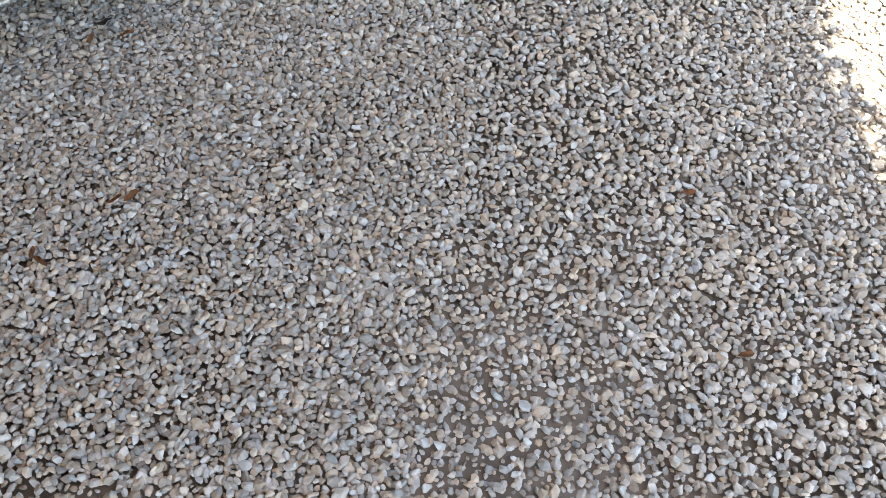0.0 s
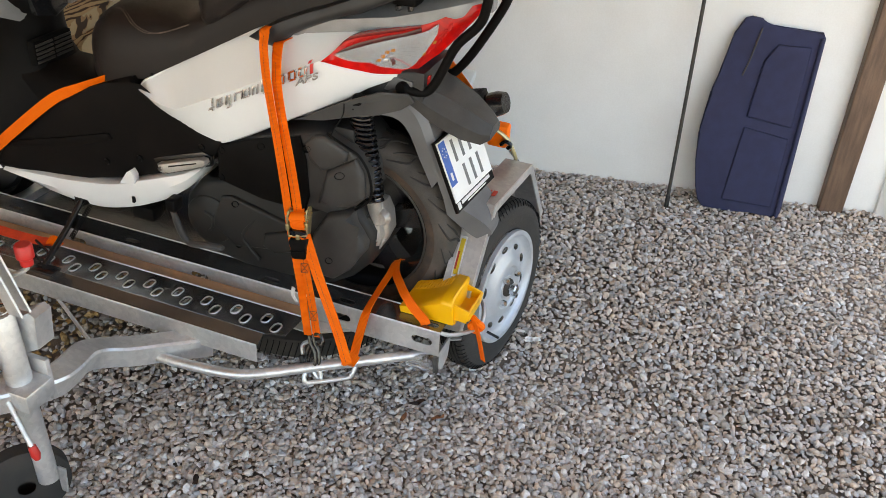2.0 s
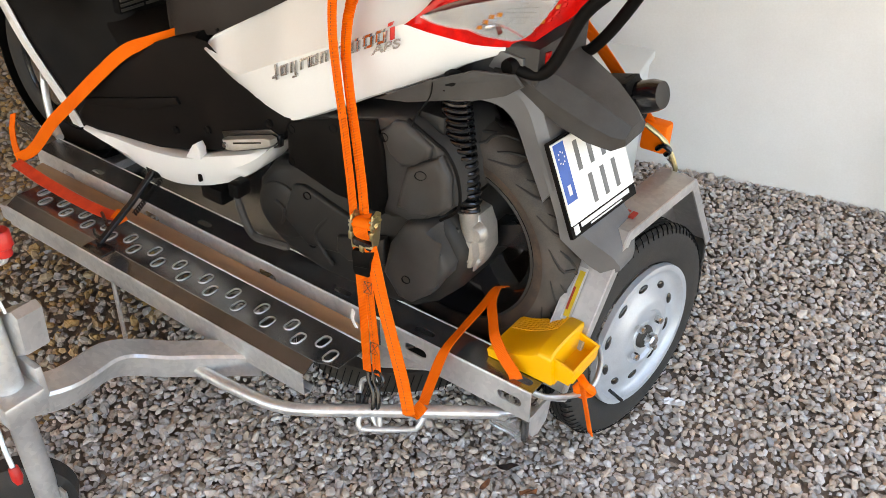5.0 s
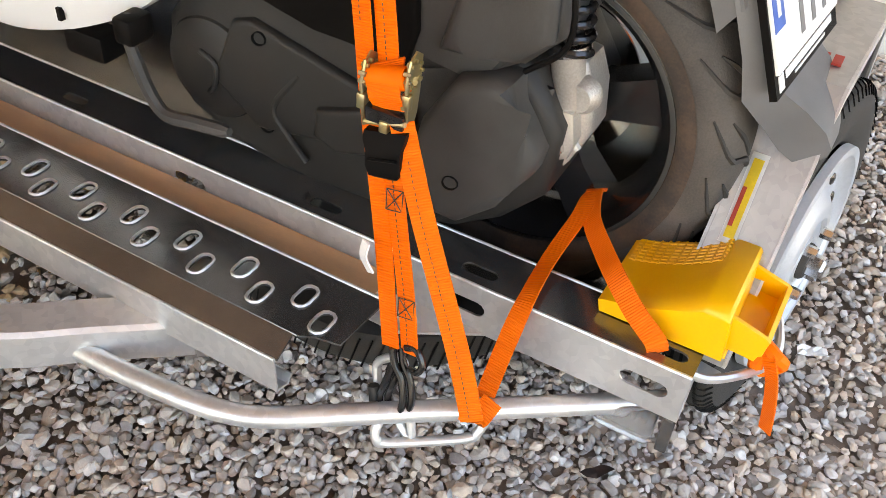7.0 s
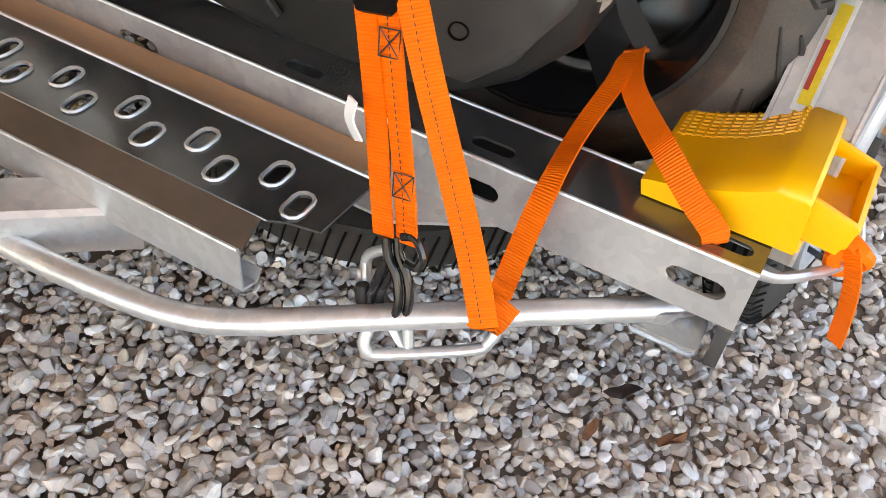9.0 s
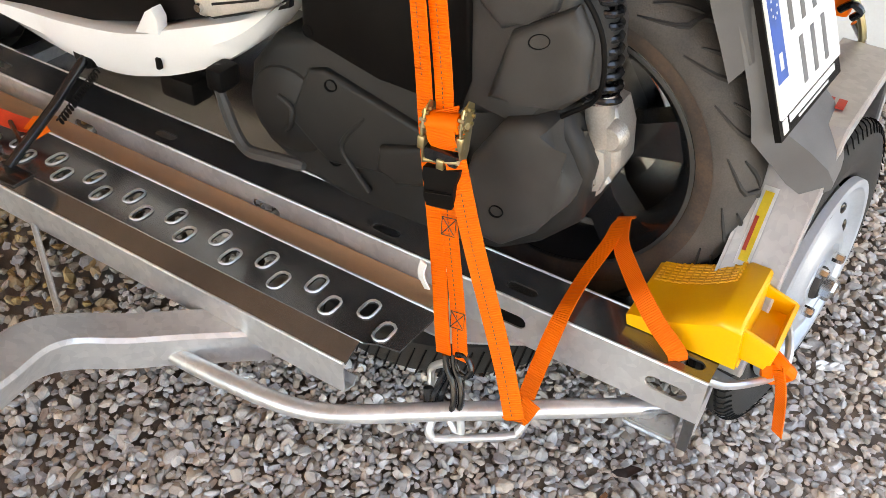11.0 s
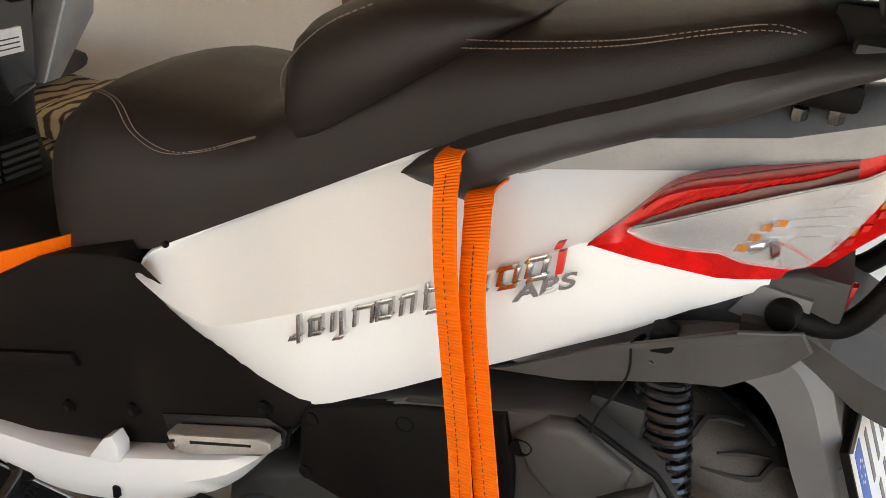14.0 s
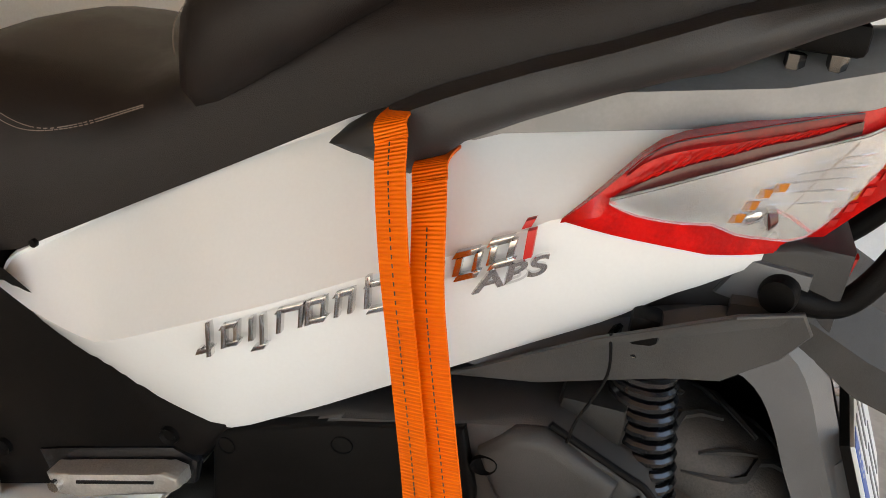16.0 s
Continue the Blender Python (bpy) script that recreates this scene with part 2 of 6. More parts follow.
YELPRINT = material("yellow_print", (0.85, 0.62, 0.03), rough=0.5)
NAVY = material("navy_felt", (0.022, 0.024, 0.060), (0.028, 0.031, 0.075), rough=0.95, scale=25, bump=0.4, fine=900)
POLE = material("pole_black", (0.022, 0.021, 0.020), (0.05, 0.04, 0.032), rough=0.6, scale=30)
FREEZER = material("white_enamel", (0.66, 0.69, 0.68), (0.60, 0.63, 0.62), rough=0.35, scale=3)
CARPET = node_material("patterned_carpet", carpet_nodes)
LEAFB = material("dry_leaf", (0.20, 0.075, 0.025), (0.11, 0.045, 0.02), rough=0.85, scale=90)
LEAFD = material("dark_dry_leaf", (0.045, 0.025, 0.018), (0.03, 0.018, 0.014), rough=0.85, scale=90)
FOLIAGE = material("vine_leaf", (0.06, 0.11, 0.03), (0.04, 0.08, 0.02), rough=0.6, scale=30)
SWITCH = material("ivory_plastic", (0.72, 0.69, 0.60), rough=0.4)


# ---------------------------------------------------------------- mesh helpers
def finish(ob, smooth=40):
    me = ob.data
    if smooth:
        me.polygons.foreach_set("use_smooth", [True] * len(me.polygons))
        me.set_sharp_from_angle(angle=radians(smooth))
    return ob


def part(name, bm, mat, parent=None, label="", smooth=40):
    """Link a bmesh as one mesh object under a thing or under a part."""
    bmesh.ops.recalc_face_normals(bm, faces=bm.faces[:])
    me = bpy.data.meshes.new(name)
    bm.to_mesh(me)
    bm.free()
    me.materials.append(mat)
    ob = new(name, me)
    finish(ob, smooth)
    if parent is not None:
        ob.parent = parent
        ob.matrix_parent_inverse = parent.matrix_basis.inverted() if parent.parent is None else (parent.parent.matrix_basis @ parent.matrix_parent_inverse @ parent.matrix_basis).inverted()
    if label:
        ob["label"] = label
    return ob


def thing(name, at, label, category, group=""):
    ob = new(name)
    ob.empty_display_size = 0.1
    ob.location = at
    return tagged(ob, label, category, group)


def bm_box(x0, x1, y0, y1, z0, z1, bevel=0.0, bm=None, seg=2):
    bm = bm or bmesh.new()
    r = bmesh.ops.create_cube(bm, size=1)
    vs = r["verts"]
    for v in vs:
        v.co = Vector(((x0 + x1) / 2 + v.co.x * (x1 - x0), (y0 + y1) / 2 + v.co.y * (y1 - y0), (z0 + z1) / 2 + v.co.z * (z1 - z0)))
    if bevel:
        es = list({e for v in vs for e in v.link_edges})
        bmesh.ops.bevel(bm, geom=es, offset=bevel, segments=seg, affect="EDGES", profile=0.5)
    return bm


def bm_loft(rings, closed=True, caps=True, bm=None):
    """Skin a row of rings of equal length."""
    bm = bm or bmesh.new()
    vr = [[bm.verts.new(p) for p in ring] for ring in rings]
    n = len(vr[0])
    for a, b in zip(vr, vr[1:]):
        for i in range(n if closed else n - 1):
            j = (i + 1) % n
            try:
                bm.faces.new((a[i], a[j], b[j], b[i]))
            except ValueError:
                pass
    if caps and closed:
        for r in (vr[0], vr[-1]):
            try:
                bm.faces.new(r)
            except ValueError:
                pass
    return bm


def smooth_path(pts, sub=6):
    """Catmull-Rom through the points."""
    P = [Vector(p) for p in pts]
    if len(P) < 3:
        return P
    P = [2 * P[0] - P[1]] + P + [2 * P[-1] - P[-2]]
    out = []
    for i in range(1, len(P) - 2):
        for k in range(sub):
            t = k / sub
            a, b, c, d = P[i - 1], P[i], P[i + 1], P[i + 2]
            out.append(0.5 * (2 * b + (c - a) * t + (2 * a - 5 * b + 4 * c - d) * t * t + (3 * b - a - 3 * c + d) * t ** 3))
    out.append(P[-2])
    return out


def bm_tube(pts, r, n=10, sub=0, bm=None, square=0.0, closed_path=False):
    """A round tube, or a square one with side 2r when square is set, along a path."""
    path = smooth_path(pts, sub) if sub else [Vector(p) for p in pts]
    rings = []
    up = Vector((0, 0, 1))
    for i, p in enumerate(path):
        d = (path[min(i + 1, len(path) - 1)] - path[max(i - 1, 0)]).normalized()
        if abs(d.dot(up)) > 0.95:
            up = Vector((1, 0, 0)) if abs(d.x) < 0.9 else Vector((0, 1, 0))
        side = d.cross(up).normalized()
        top = side.cross(d).normalized()
        rad = r[i] if isinstance(r, (list, tuple)) else r
        ring = []
        if square:
            c = rad * 0.82
            for sx, sy in ((1, .82), (.82, 1), (-.82, 1), (-1, .82), (-1, -.82), (-.82, -1), (.82, -1), (1, -.82)):
                ring.append(p + side * sx * rad + top * sy * rad * square)
        else:
            for k in range(n):
                a = 2 * math.pi * k / n
                ring.append(p + side * math.cos(a) * rad + top * math.sin(a) * rad)
        rings.append(ring)
        up = top
    return bm_loft(rings, bm=bm)


def bm_lathe(profile, axis, centre, n=48, bm=None):
    """Turn a profile of (radius, along) round an axis; closed loop of profile."""
    bm = bm or bmesh.new()
    ax = Vector(axis).normalized()
    u = ax.orthogonal().normalized()
    v = ax.cross(u)
    c = Vector(centre)
    rings = []
    for k in range(n):
        a = 2 * math.pi * k / n
        d = u * math.cos(a) + v * math.sin(a)
        rings.append([c + d * r + ax * h for r, h in profile])
    rings.append(rings[0])
    vr = [[bm.verts.new(p) for p in ring] for ring in rings[:-1]]
    vr.append(vr[0])
    m = len(profile)
    for a, b in zip(vr, vr[1:]):
        for i in range(m - 1):
            bm.faces.new((a[i], a[i + 1], b[i + 1], b[i]))
    return bm


def bm_prism(outline, axis, lo, hi, bevel=0.0, bm=None, seg=2):
    """Extrude a 2D outline (two coordinates other than axis) from lo to hi."""
    bm = bm or bmesh.new()
    def at(p, h):
        return {"x": (h, p[0], p[1]), "y": (p[0], h, p[1]), "z": (p[0], p[1], h)}[axis]
    a = [bm.verts.new(at(p, lo)) for p in outline]
    b = [bm.verts.new(at(p, hi)) for p in outline]
    f0, f1 = bm.faces.new(a), bm.faces.new(b[::-1])
    n = len(a)
    for i in range(n):
        bm.faces.new((a[i], b[i], b[(i + 1) % n], a[(i + 1) % n]))
    if bevel:
        es = list(f0.edges) + list(f1.edges)
        bmesh.ops.bevel(bm, geom=es, offset=bevel, segments=seg, affect="EDGES", profile=0.6)
    return bm


def ribbon(name, pts, width, across, parent, mat=WEB, label="", sub=5, thick=0.0022, twist=None):
    """A flat strap along a path, with UVs running along it and a line of stitching."""
    path = smooth_path(pts, sub)
    bm = bmesh.new()
    uv = bm.loops.layers.uv.new("UVMap")
    rows, run, lens = [], 0.0, []
    across = Vector(across).normalized()
    for i, p in enumerate(path):
        if i:
            run += (p - path[i - 1]).length
        lens.append(run)
        d = (path[min(i + 1, len(path) - 1)] - path[max(i - 1, 0)]).normalized()
        w = across
        if twist:
            k = i / (len(path) - 1)
            w = (Vector(across).lerp(Vector(twist), k)).normalized()
        w = (w - d * w.dot(d)).normalized()
        nrm = d.cross(w).normalized()
        rows.append([bm.verts.new(p + w * s * width / 2 + nrm * h) for s, h in ((-1, -thick / 2), (1, -thick / 2), (1, thick / 2), (-1, thick / 2))])
    for i in range(len(rows) - 1):
        for k in range(4):
            f = bm.faces.new((rows[i][k], rows[i][(k + 1) % 4], rows[i + 1][(k + 1) % 4], rows[i + 1][k]))
            us = (0, 1, 1, 0) if k in (0, 2) else (0, 0, 0, 0)
            for l, (uu, vv) in zip(f.loops, ((us[0], lens[i]), (us[1], lens[i]), (us[2], lens[i + 1]), (us[3], lens[i + 1]))):
                l[uv].uv = (uu, vv * 6)
    bm.faces.new(rows[0])
    bm.faces.new(rows[-1])
    ob = part(name, bm, mat, parent, label, smooth=30)
    return ob


def stitches(path, step, length, r, parent, mat=THREAD, name="stitching", sub=6, offset=(0, 0, 0)):
    """A dashed line of thread along a path."""
    P = smooth_path(path, sub)
    bm = bmesh.new()
    acc, on, o = 0.0, [], Vector(offset)
    for a, b in zip(P, P[1:]):
        L = (b - a).length
        k = max(1, int(round(L / step)))
        for i in range(k):
            p0 = a.lerp(b, i / k) + o
            p1 = a.lerp(b, min(1.0, i / k + length / max(L, 1e-6))) + o
            bm_tube([p0, p1], r, n=4, bm=bm)
    return part(name, bm, mat, parent)


def interp(x, table):
    """Piecewise linear value from rows of (x, value)."""
    if x <= table[0][0]:
        return table[0][1]
    for (a, va), (b, vb) in zip(table, table[1:]):
        if x <= b:
            return va + (vb - va) * (x - a) / (b - a)
    return table[-1][1]


# ---------------------------------------------------------------- the garage
YC = 0.07      # centre line of scooter and rail
WALL_TURN = math.degrees(math.atan(0.242))


def structure(name, bm, mat, smooth=0):
    return tagged(part(name, bm, mat, smooth=smooth), kind="structure")


ground_bm = bmesh.new()
bmesh.ops.create_grid(ground_bm, x_segments=4, y_segments=4, size=60)
for v in ground_bm.verts:
    v.co.z = -0.019
structure("ground", ground_bm, SAND)

# added sheet whose dark colour shades the gaps between stones
bed_bm = bmesh.new()
bmesh.ops.create_grid(bed_bm, x_segments=4, y_segments=4, size=1)
for v in bed_bm.verts:
    v.co = Vector((1.0 + v.co.x * 3.55, -0.2 + v.co.y * 2.5, -0.0115))
structure("gravel_bed", bed_bm, BED)

wall_frame = pose(0, 1.228, 0, 0, 0, WALL_TURN)


def on_wall(bm):
    bmesh.ops.transform(bm, matrix=wall_frame, verts=bm.verts[:])
    return bm


structure("wall_north", on_wall(bm_box(-0.31, 2.40, 0.0, 0.22, -0.1, 2.45)), PLASTER)
# left part of the same wall; its warmer, dimmer light is in the cream
structure("wall_north_left", on_wall(bm_box(-2.85, -0.31, 0.0, 0.22, -0.1, 2.45)), CREAM)
structure("wall_west", bm_box(-2.60, -2.40, -4.3, 0.70, -0.1, 2.45), CREAM)
# unseen roof; slanted edge set for the shade line, warm colour for bounce light
structure("ceiling", bm_prism([(-2.85, -4.3), (3.70, -4.3), (2.40, 2.2), (-2.85, 2.2)], "z", 2.45, 2.6), CEILING)
structure("baseboard", on_wall(bm_box(-2.7, -0.36, -0.014, 0.0, 0.0, 0.075, 0.003)), PLASTER)
# pillar that closes the wall at the open side
structure("pillar_north", on_wall(bm_prism([(2.273, 0.2), (2.273, -0.02), (2.47, -0.175), (2.78, -0.03), (2.78, 0.2)], "z", -0.1, 2.45)), PLASTER)
# unseen pillar, added under the roof's open corner
structure("pillar_south", bm_box(3.3, 3.55, -4.25, -4.0, -0.1, 2.45, 0.006), PLASTER)
# brown door frame set into the wall, brown post by the pillar
structure("door_frame", on_wall(bm_box(-0.358, -0.312, -0.02, 0.0, 0.0, 2.1, 0.004)), WOOD)
structure("trim", on_wall(bm_box(-0.310, -0.280, -0.012, 0.0, 0.0, 2.1, 0.003)), CREAM)
structure("post", on_wall(bm_box(2.048, 2.140, -0.050, 0.0, -0.02, 2.44, 0.005)), WOOD)
structure("door_1", bm_box(-2.402, -2.38, -1.6, 0.635, 0.03, 2.05, 0.003), DOORWOOD)
structure("threshold", bm_box(-2.40, -2.33, -1.7, 0.650, -0.02, 0.03, 0.004), PLASTER)

light_switch = thing("light_switch", wall_frame @ Vector((0.119, -0.01, 0.822)), "small ivory plastic light switch on the white wall", "switch")
part("plate", on_wall(bm_box(0.092, 0.146, -0.012, 0.0, 0.796, 0.848, 0.004)), SWITCH, light_switch)
part("rocker", on_wall(bm_box(0.103, 0.135, -0.017, -0.012, 0.806, 0.838, 0.003)), SWITCH, light_switch)

# black stick leaning on the wall
pole = thing("pole", wall_frame @ Vector((1.437, -0.10, 0.0)), "thin black pole leaning against the white wall", "pole")
part("shaft", on_wall(bm_tube([(1.437, -0.180, 0.0), (1.4376, -0.012, 0.973)], 0.0072, n=10)), POLE, pole)
part("tip", on_wall(bm_tube([(1.437, -0.183, -0.015), (1.437, -0.172, 0.05)], 0.0090, n=10)), RUBBER, pole)

# parcel shelf of a car leaning on the wall
shelf = thing("parcel_shelf", wall_frame @ Vector((1.72, -0.08, 0.0)), "navy blue felt car parcel shelf leaning against the white wall", "parcel shelf")
SHELF = [(1.576, 0.004), (1.66, -0.002), (1.760, 0.002), (1.872, -0.012), (1.882, 0.02), (1.896, 0.700), (1.884, 0.722), (1.705, 0.724), (1.680, 0.732), (1.662, 0.752), (1.625, 0.757), (1.602, 0.748), (1.572, 0.690), (1.543, 0.520), (1.536, 0.470), (1.527, 0.462), (1.520, 0.312), (1.512, 0.300), (1.522, 0.180), (1.540, 0.080), (1.556, 0.030)]


def lean(bm):
    m = Matrix.Translation((0, -0.135, 0.0)) @ Matrix.Rotation(radians(-9.0), 4, "X")
    bmesh.ops.transform(bm, matrix=wall_frame @ m, verts=bm.verts[:])
    return bm


part("board", lean(bm_prism([(x, z) for x, z in SHELF], "y", -0.012, 0.014, 0.006)), NAVY, shelf)
part("raised_panel", lean(bm_prism([(1.675, 0.385), (1.848, 0.36), (1.852, 0.665), (1.735, 0.665), (1.695, 0.60)], "y", -0.020, -0.010, 0.008, seg=3)), NAVY, shelf)
part("lower_panel", lean(bm_prism([(1.645, 0.045), (1.840, 0.035), (1.846, 0.315), (1.675, 0.345)], "y", -0.017, -0.010, 0.006, seg=3)), NAVY, shelf)
part("rim", lean(bm_tube([(1.866, -0.016, 0.0), (1.884, -0.016, 0.70)], 0.008, n=8)), NAVY, shelf)
part("cord", lean(bm_tube([(1.665, -0.016, 0.72), (1.645, -0.018, 0.61), (1.628, -0.018, 0.54)], 0.003, n=6, sub=3)), POLE, shelf)

# chest freezer with carpets on it, behind the scooter
chest = thing("storage_chest", (-0.3, 0.85, 0.0), "long low white chest standing behind the scooter", "chest")
part("body", on_wall(bm_box(-1.45, 0.625, -0.72, -0.20, 0.0, 0.455, 0.010)), FREEZER, chest)
part("lid", on_wall(bm_box(-1.46, 0.635, -0.73, -0.19, 0.459, 0.492, 0.008)), FREEZER, chest)


def bm_folded(x0, x1, y0, y1, z0, h, seed, waves=3):
    rng = random.Random(seed)
    bm = bmesh.new()
    rings = []
    n = 14
    for i in range(n + 1):
        x = x0 + (x1 - x0) * i / n
        k = 0.012 * math.sin(waves * 2 * math.pi * i / n + seed) + rng.uniform(-0.006, 0.006)
        ring = []
        for j in range(16):
            a = 2 * math.pi * j / 16
            cy, cz = math.cos(a), math.sin(a)
            ring.append((x, (y0 + y1) / 2 + (y1 - y0) / 2 * math.copysign(abs(cy) ** 0.5, cy), z0 + h / 2 + (h / 2 + k) * math.copysign(abs(cz) ** 0.6, cz)))
        rings.append(ring)
    return bm_loft(rings, bm=bm)


for i, (x0, x1, z, h, mat, lab) in enumerate(((-1.42, -0.76, 0.493, 0.080, CARPET, "folded brown patterned carpet lying on the white chest"), (-1.40, -0.80, 0.572, 0.070, CARPET, "folded brown patterned carpet on top of another"), (-1.38, -0.98, 0.641, 0.075, POLE, "dark folded cloth lying on the carpets"))):
    c = part("carpet" if i < 2 else "folded_cloth", on_wall(bm_folded(x0, x1, -0.58, -0.24, z, h, i + 2)), mat)
    tagged(c, lab, "carpet" if i < 2 else "cloth")


# ---------------------------------------------------------------- the trailer
trailer = thing("motorcycle_trailer", (0.3, 0.07, 0.0), "galvanised steel motorcycle trailer parked on gravel carrying a scooter", "trailer")


def slot_ring(cx, cy, lx, ly, n=5):
    """Outline of a slot with round ends; longer side first decides its direction."""
    out = []
    if lx >= ly:
        r, d = ly / 2, lx / 2 - ly / 2
        for s, a0 in ((1, -90), (-1, 90)):
            out += [(cx + s * d + r * math.cos(radians(a0 + 180 * k / n)), cy + r * math.sin(radians(a0 + 180 * k / n))) for k in range(n + 1)]
    else:
        r, d = lx / 2, ly / 2 - lx / 2
        for s, a0 in ((1, 0), (-1, 180)):
            out += [(cx + r * math.cos(radians(a0 + 180 * k / n)), cy + s * d + r * math.sin(radians(a0 + 180 * k / n))) for k in range(n + 1)]
    return out


def bm_sheet(outline, holes, put, thick):
    """A sheet with holes. put maps (u, v) into the world."""
    bm = bmesh.new()
    edges = []
    for loop in [outline] + holes:
        vs = [bm.verts.new((u, v, 0)) for u, v in loop]
        edges += [bm.edges.new((vs[i], vs[(i + 1) % len(vs)])) for i in range(len(vs))]
    bmesh.ops.triangle_fill(bm, edges=edges, use_beauty=True)
    r = bmesh.ops.extrude_face_region(bm, geom=bm.faces[:])
    for g in r["geom"]:
        if isinstance(g, bmesh.types.BMVert):
            g.co.z -= thick
    for v in bm.verts:
        v.co = Vector(put(*v.co))
    return bm


# loading ramp stowed on the trailer: slotted top, near flange, far flange
RX0, RX1 = -0.335, 0.727
near = [(0.748 - 0.0905 * i, -0.344) for i in range(12)]
far = [(x - 0.042, -0.320) for x, y in near]
ramp_out = [(RX0, -0.374), (0.736, -0.374), (0.752, -0.366), (0.784, -0.360), (0.789, -0.272), (RX0, -0.272)]
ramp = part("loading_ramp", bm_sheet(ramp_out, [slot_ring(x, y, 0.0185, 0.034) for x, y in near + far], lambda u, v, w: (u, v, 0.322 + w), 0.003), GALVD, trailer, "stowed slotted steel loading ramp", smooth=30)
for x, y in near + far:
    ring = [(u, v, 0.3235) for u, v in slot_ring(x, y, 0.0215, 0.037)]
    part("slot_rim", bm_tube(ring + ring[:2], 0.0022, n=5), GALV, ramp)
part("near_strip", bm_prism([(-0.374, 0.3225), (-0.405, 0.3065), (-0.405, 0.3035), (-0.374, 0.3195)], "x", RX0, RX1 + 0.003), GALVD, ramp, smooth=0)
part("near_flange", bm_prism([(-0.4075, 0.305), (-0.4052, 0.3065), (-0.405, 0.254), (-0.388, 0.2475), (-0.380, 0.257), (-0.3775, 0.256), (-0.386, 0.2445), (-0.4075, 0.251)], "x", RX0, RX1, 0.0), GALV, ramp, smooth=0)
part("near_edge", bm_tube([(RX0, -0.4065, 0.3055), (RX1, -0.4065, 0.3055)], 0.0022, n=6), GALV, ramp)
part("bend", bm_tube([(RX0, -0.374, 0.3215), (0.736, -0.374, 0.3215)], 0.0016, n=6), GALVD, ramp)
part("bend", bm_tube([(RX0, -0.2735, 0.322), (0.789, -0.2735, 0.322)], 0.0022, n=6), GALV, ramp)

# wheel rail: a channel with lips, slots in lip and flange
LX0, LX1 = -0.50, 1.138
lip_slots = [slot_ring(x, -0.181, 0.048, 0.017) for x in (-0.25, 0.18, 0.636, 0.864, 1.102)]
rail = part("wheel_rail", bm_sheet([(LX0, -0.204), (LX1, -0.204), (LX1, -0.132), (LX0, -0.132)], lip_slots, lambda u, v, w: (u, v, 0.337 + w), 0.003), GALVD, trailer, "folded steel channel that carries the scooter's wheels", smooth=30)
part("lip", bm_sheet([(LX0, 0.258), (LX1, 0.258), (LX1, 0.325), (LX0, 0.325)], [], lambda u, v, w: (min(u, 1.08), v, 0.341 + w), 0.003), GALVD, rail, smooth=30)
fl_slots = [slot_ring(x, 0.300, 0.058, 0.022) for x in (-0.36, 0.0, 0.42, 0.858, 1.09)]
part("flange", bm_sheet([(LX0, 0.262), (LX1, 0.262), (LX1, 0.3355), (LX0, 0.3355)], fl_slots, lambda u, v, w: (u, -0.2065 - w, v), 0.003), GALV, rail, smooth=30)
part("flange", bm_sheet([(LX0, 0.262), (LX1, 0.262), (LX1, 0.3395), (LX0, 0.3395)], [], lambda u, v, w: (min(u, 1.08), 0.3275 + w, v), 0.003), GALV, rail, smooth=30)
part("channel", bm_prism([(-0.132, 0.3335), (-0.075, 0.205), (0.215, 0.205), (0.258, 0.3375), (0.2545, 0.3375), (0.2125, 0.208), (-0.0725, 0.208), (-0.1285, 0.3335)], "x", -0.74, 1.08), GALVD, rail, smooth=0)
part("lip_edge", bm_tube([(LX0, -0.205, 0.3365), (LX1, -0.205, 0.3365)], 0.0024, n=6), GALV, rail)
part("lip_edge", bm_tube([(LX0, -0.132, 0.3365), (LX1, -0.132, 0.3365)], 0.0024, n=6), GALV, rail)
# sloped strip added to carry the painted tan reflection
part("skirt", bm_prism([(-0.2105, 0.300), (-0.2105, 0.296), (-0.2715, 0.284), (-0.2715, 0.288)], "x", -0.48, 0.755), TANREFLECT, rail, "lower skirt of the rail, tan reflection in its colour", smooth=0)
part("joint_strip", bm_box(0.755, 0.763, -0.2085, -0.2065, 0.262, 0.334), GALVD, rail)

# cross frame below
part("cross_member", bm_tube([(0.50, -0.36, 0.215), (0.50, 0.62, 0.215)], 0.03, square=0.8), GALV, trailer)
part("cross_member", bm_tube([(-0.45, -0.36, 0.215), (-0.45, 0.62, 0.215)], 0.03, square=0.8), GALV, trailer)
part("axle", bm_tube([(-0.48, 0.172, 0.165), (1.09, 0.172, 0.165)], 0.03, square=1.0), GALV, trailer)
part("frame_plate", bm_prism([(0.70, -0.262), (0.80, -0.262), (0.91, -0.195), (0.70, -0.195)], "z", 0.262, 0.266), GALV, trailer, smooth=0)
# drawbar rising to the coupling
draw_path = [(0.56, -0.365, 0.232), (0.47, -0.445, 0.24), (0.42, -0.50, 0.25), (0.375, -0.555, 0.27), (0.372, -0.615, 0.30), (0.40, -0.69, 0.325), (0.412, -0.75, 0.343), (0.38, -0.84, 0.365), (0.33, -0.91, 0.38), (0.17, -1.08, 0.39)]
part("drawbar", bm_tube(draw_path, 0.030, sub=4, square=1.0), GALV, trailer, "curved square drawbar tube")
part("brace_rod", bm_tube([(0.05, -0.38, 0.25), (0.30, -0.52, 0.262)], 0.005, n=8), GALV, trailer)
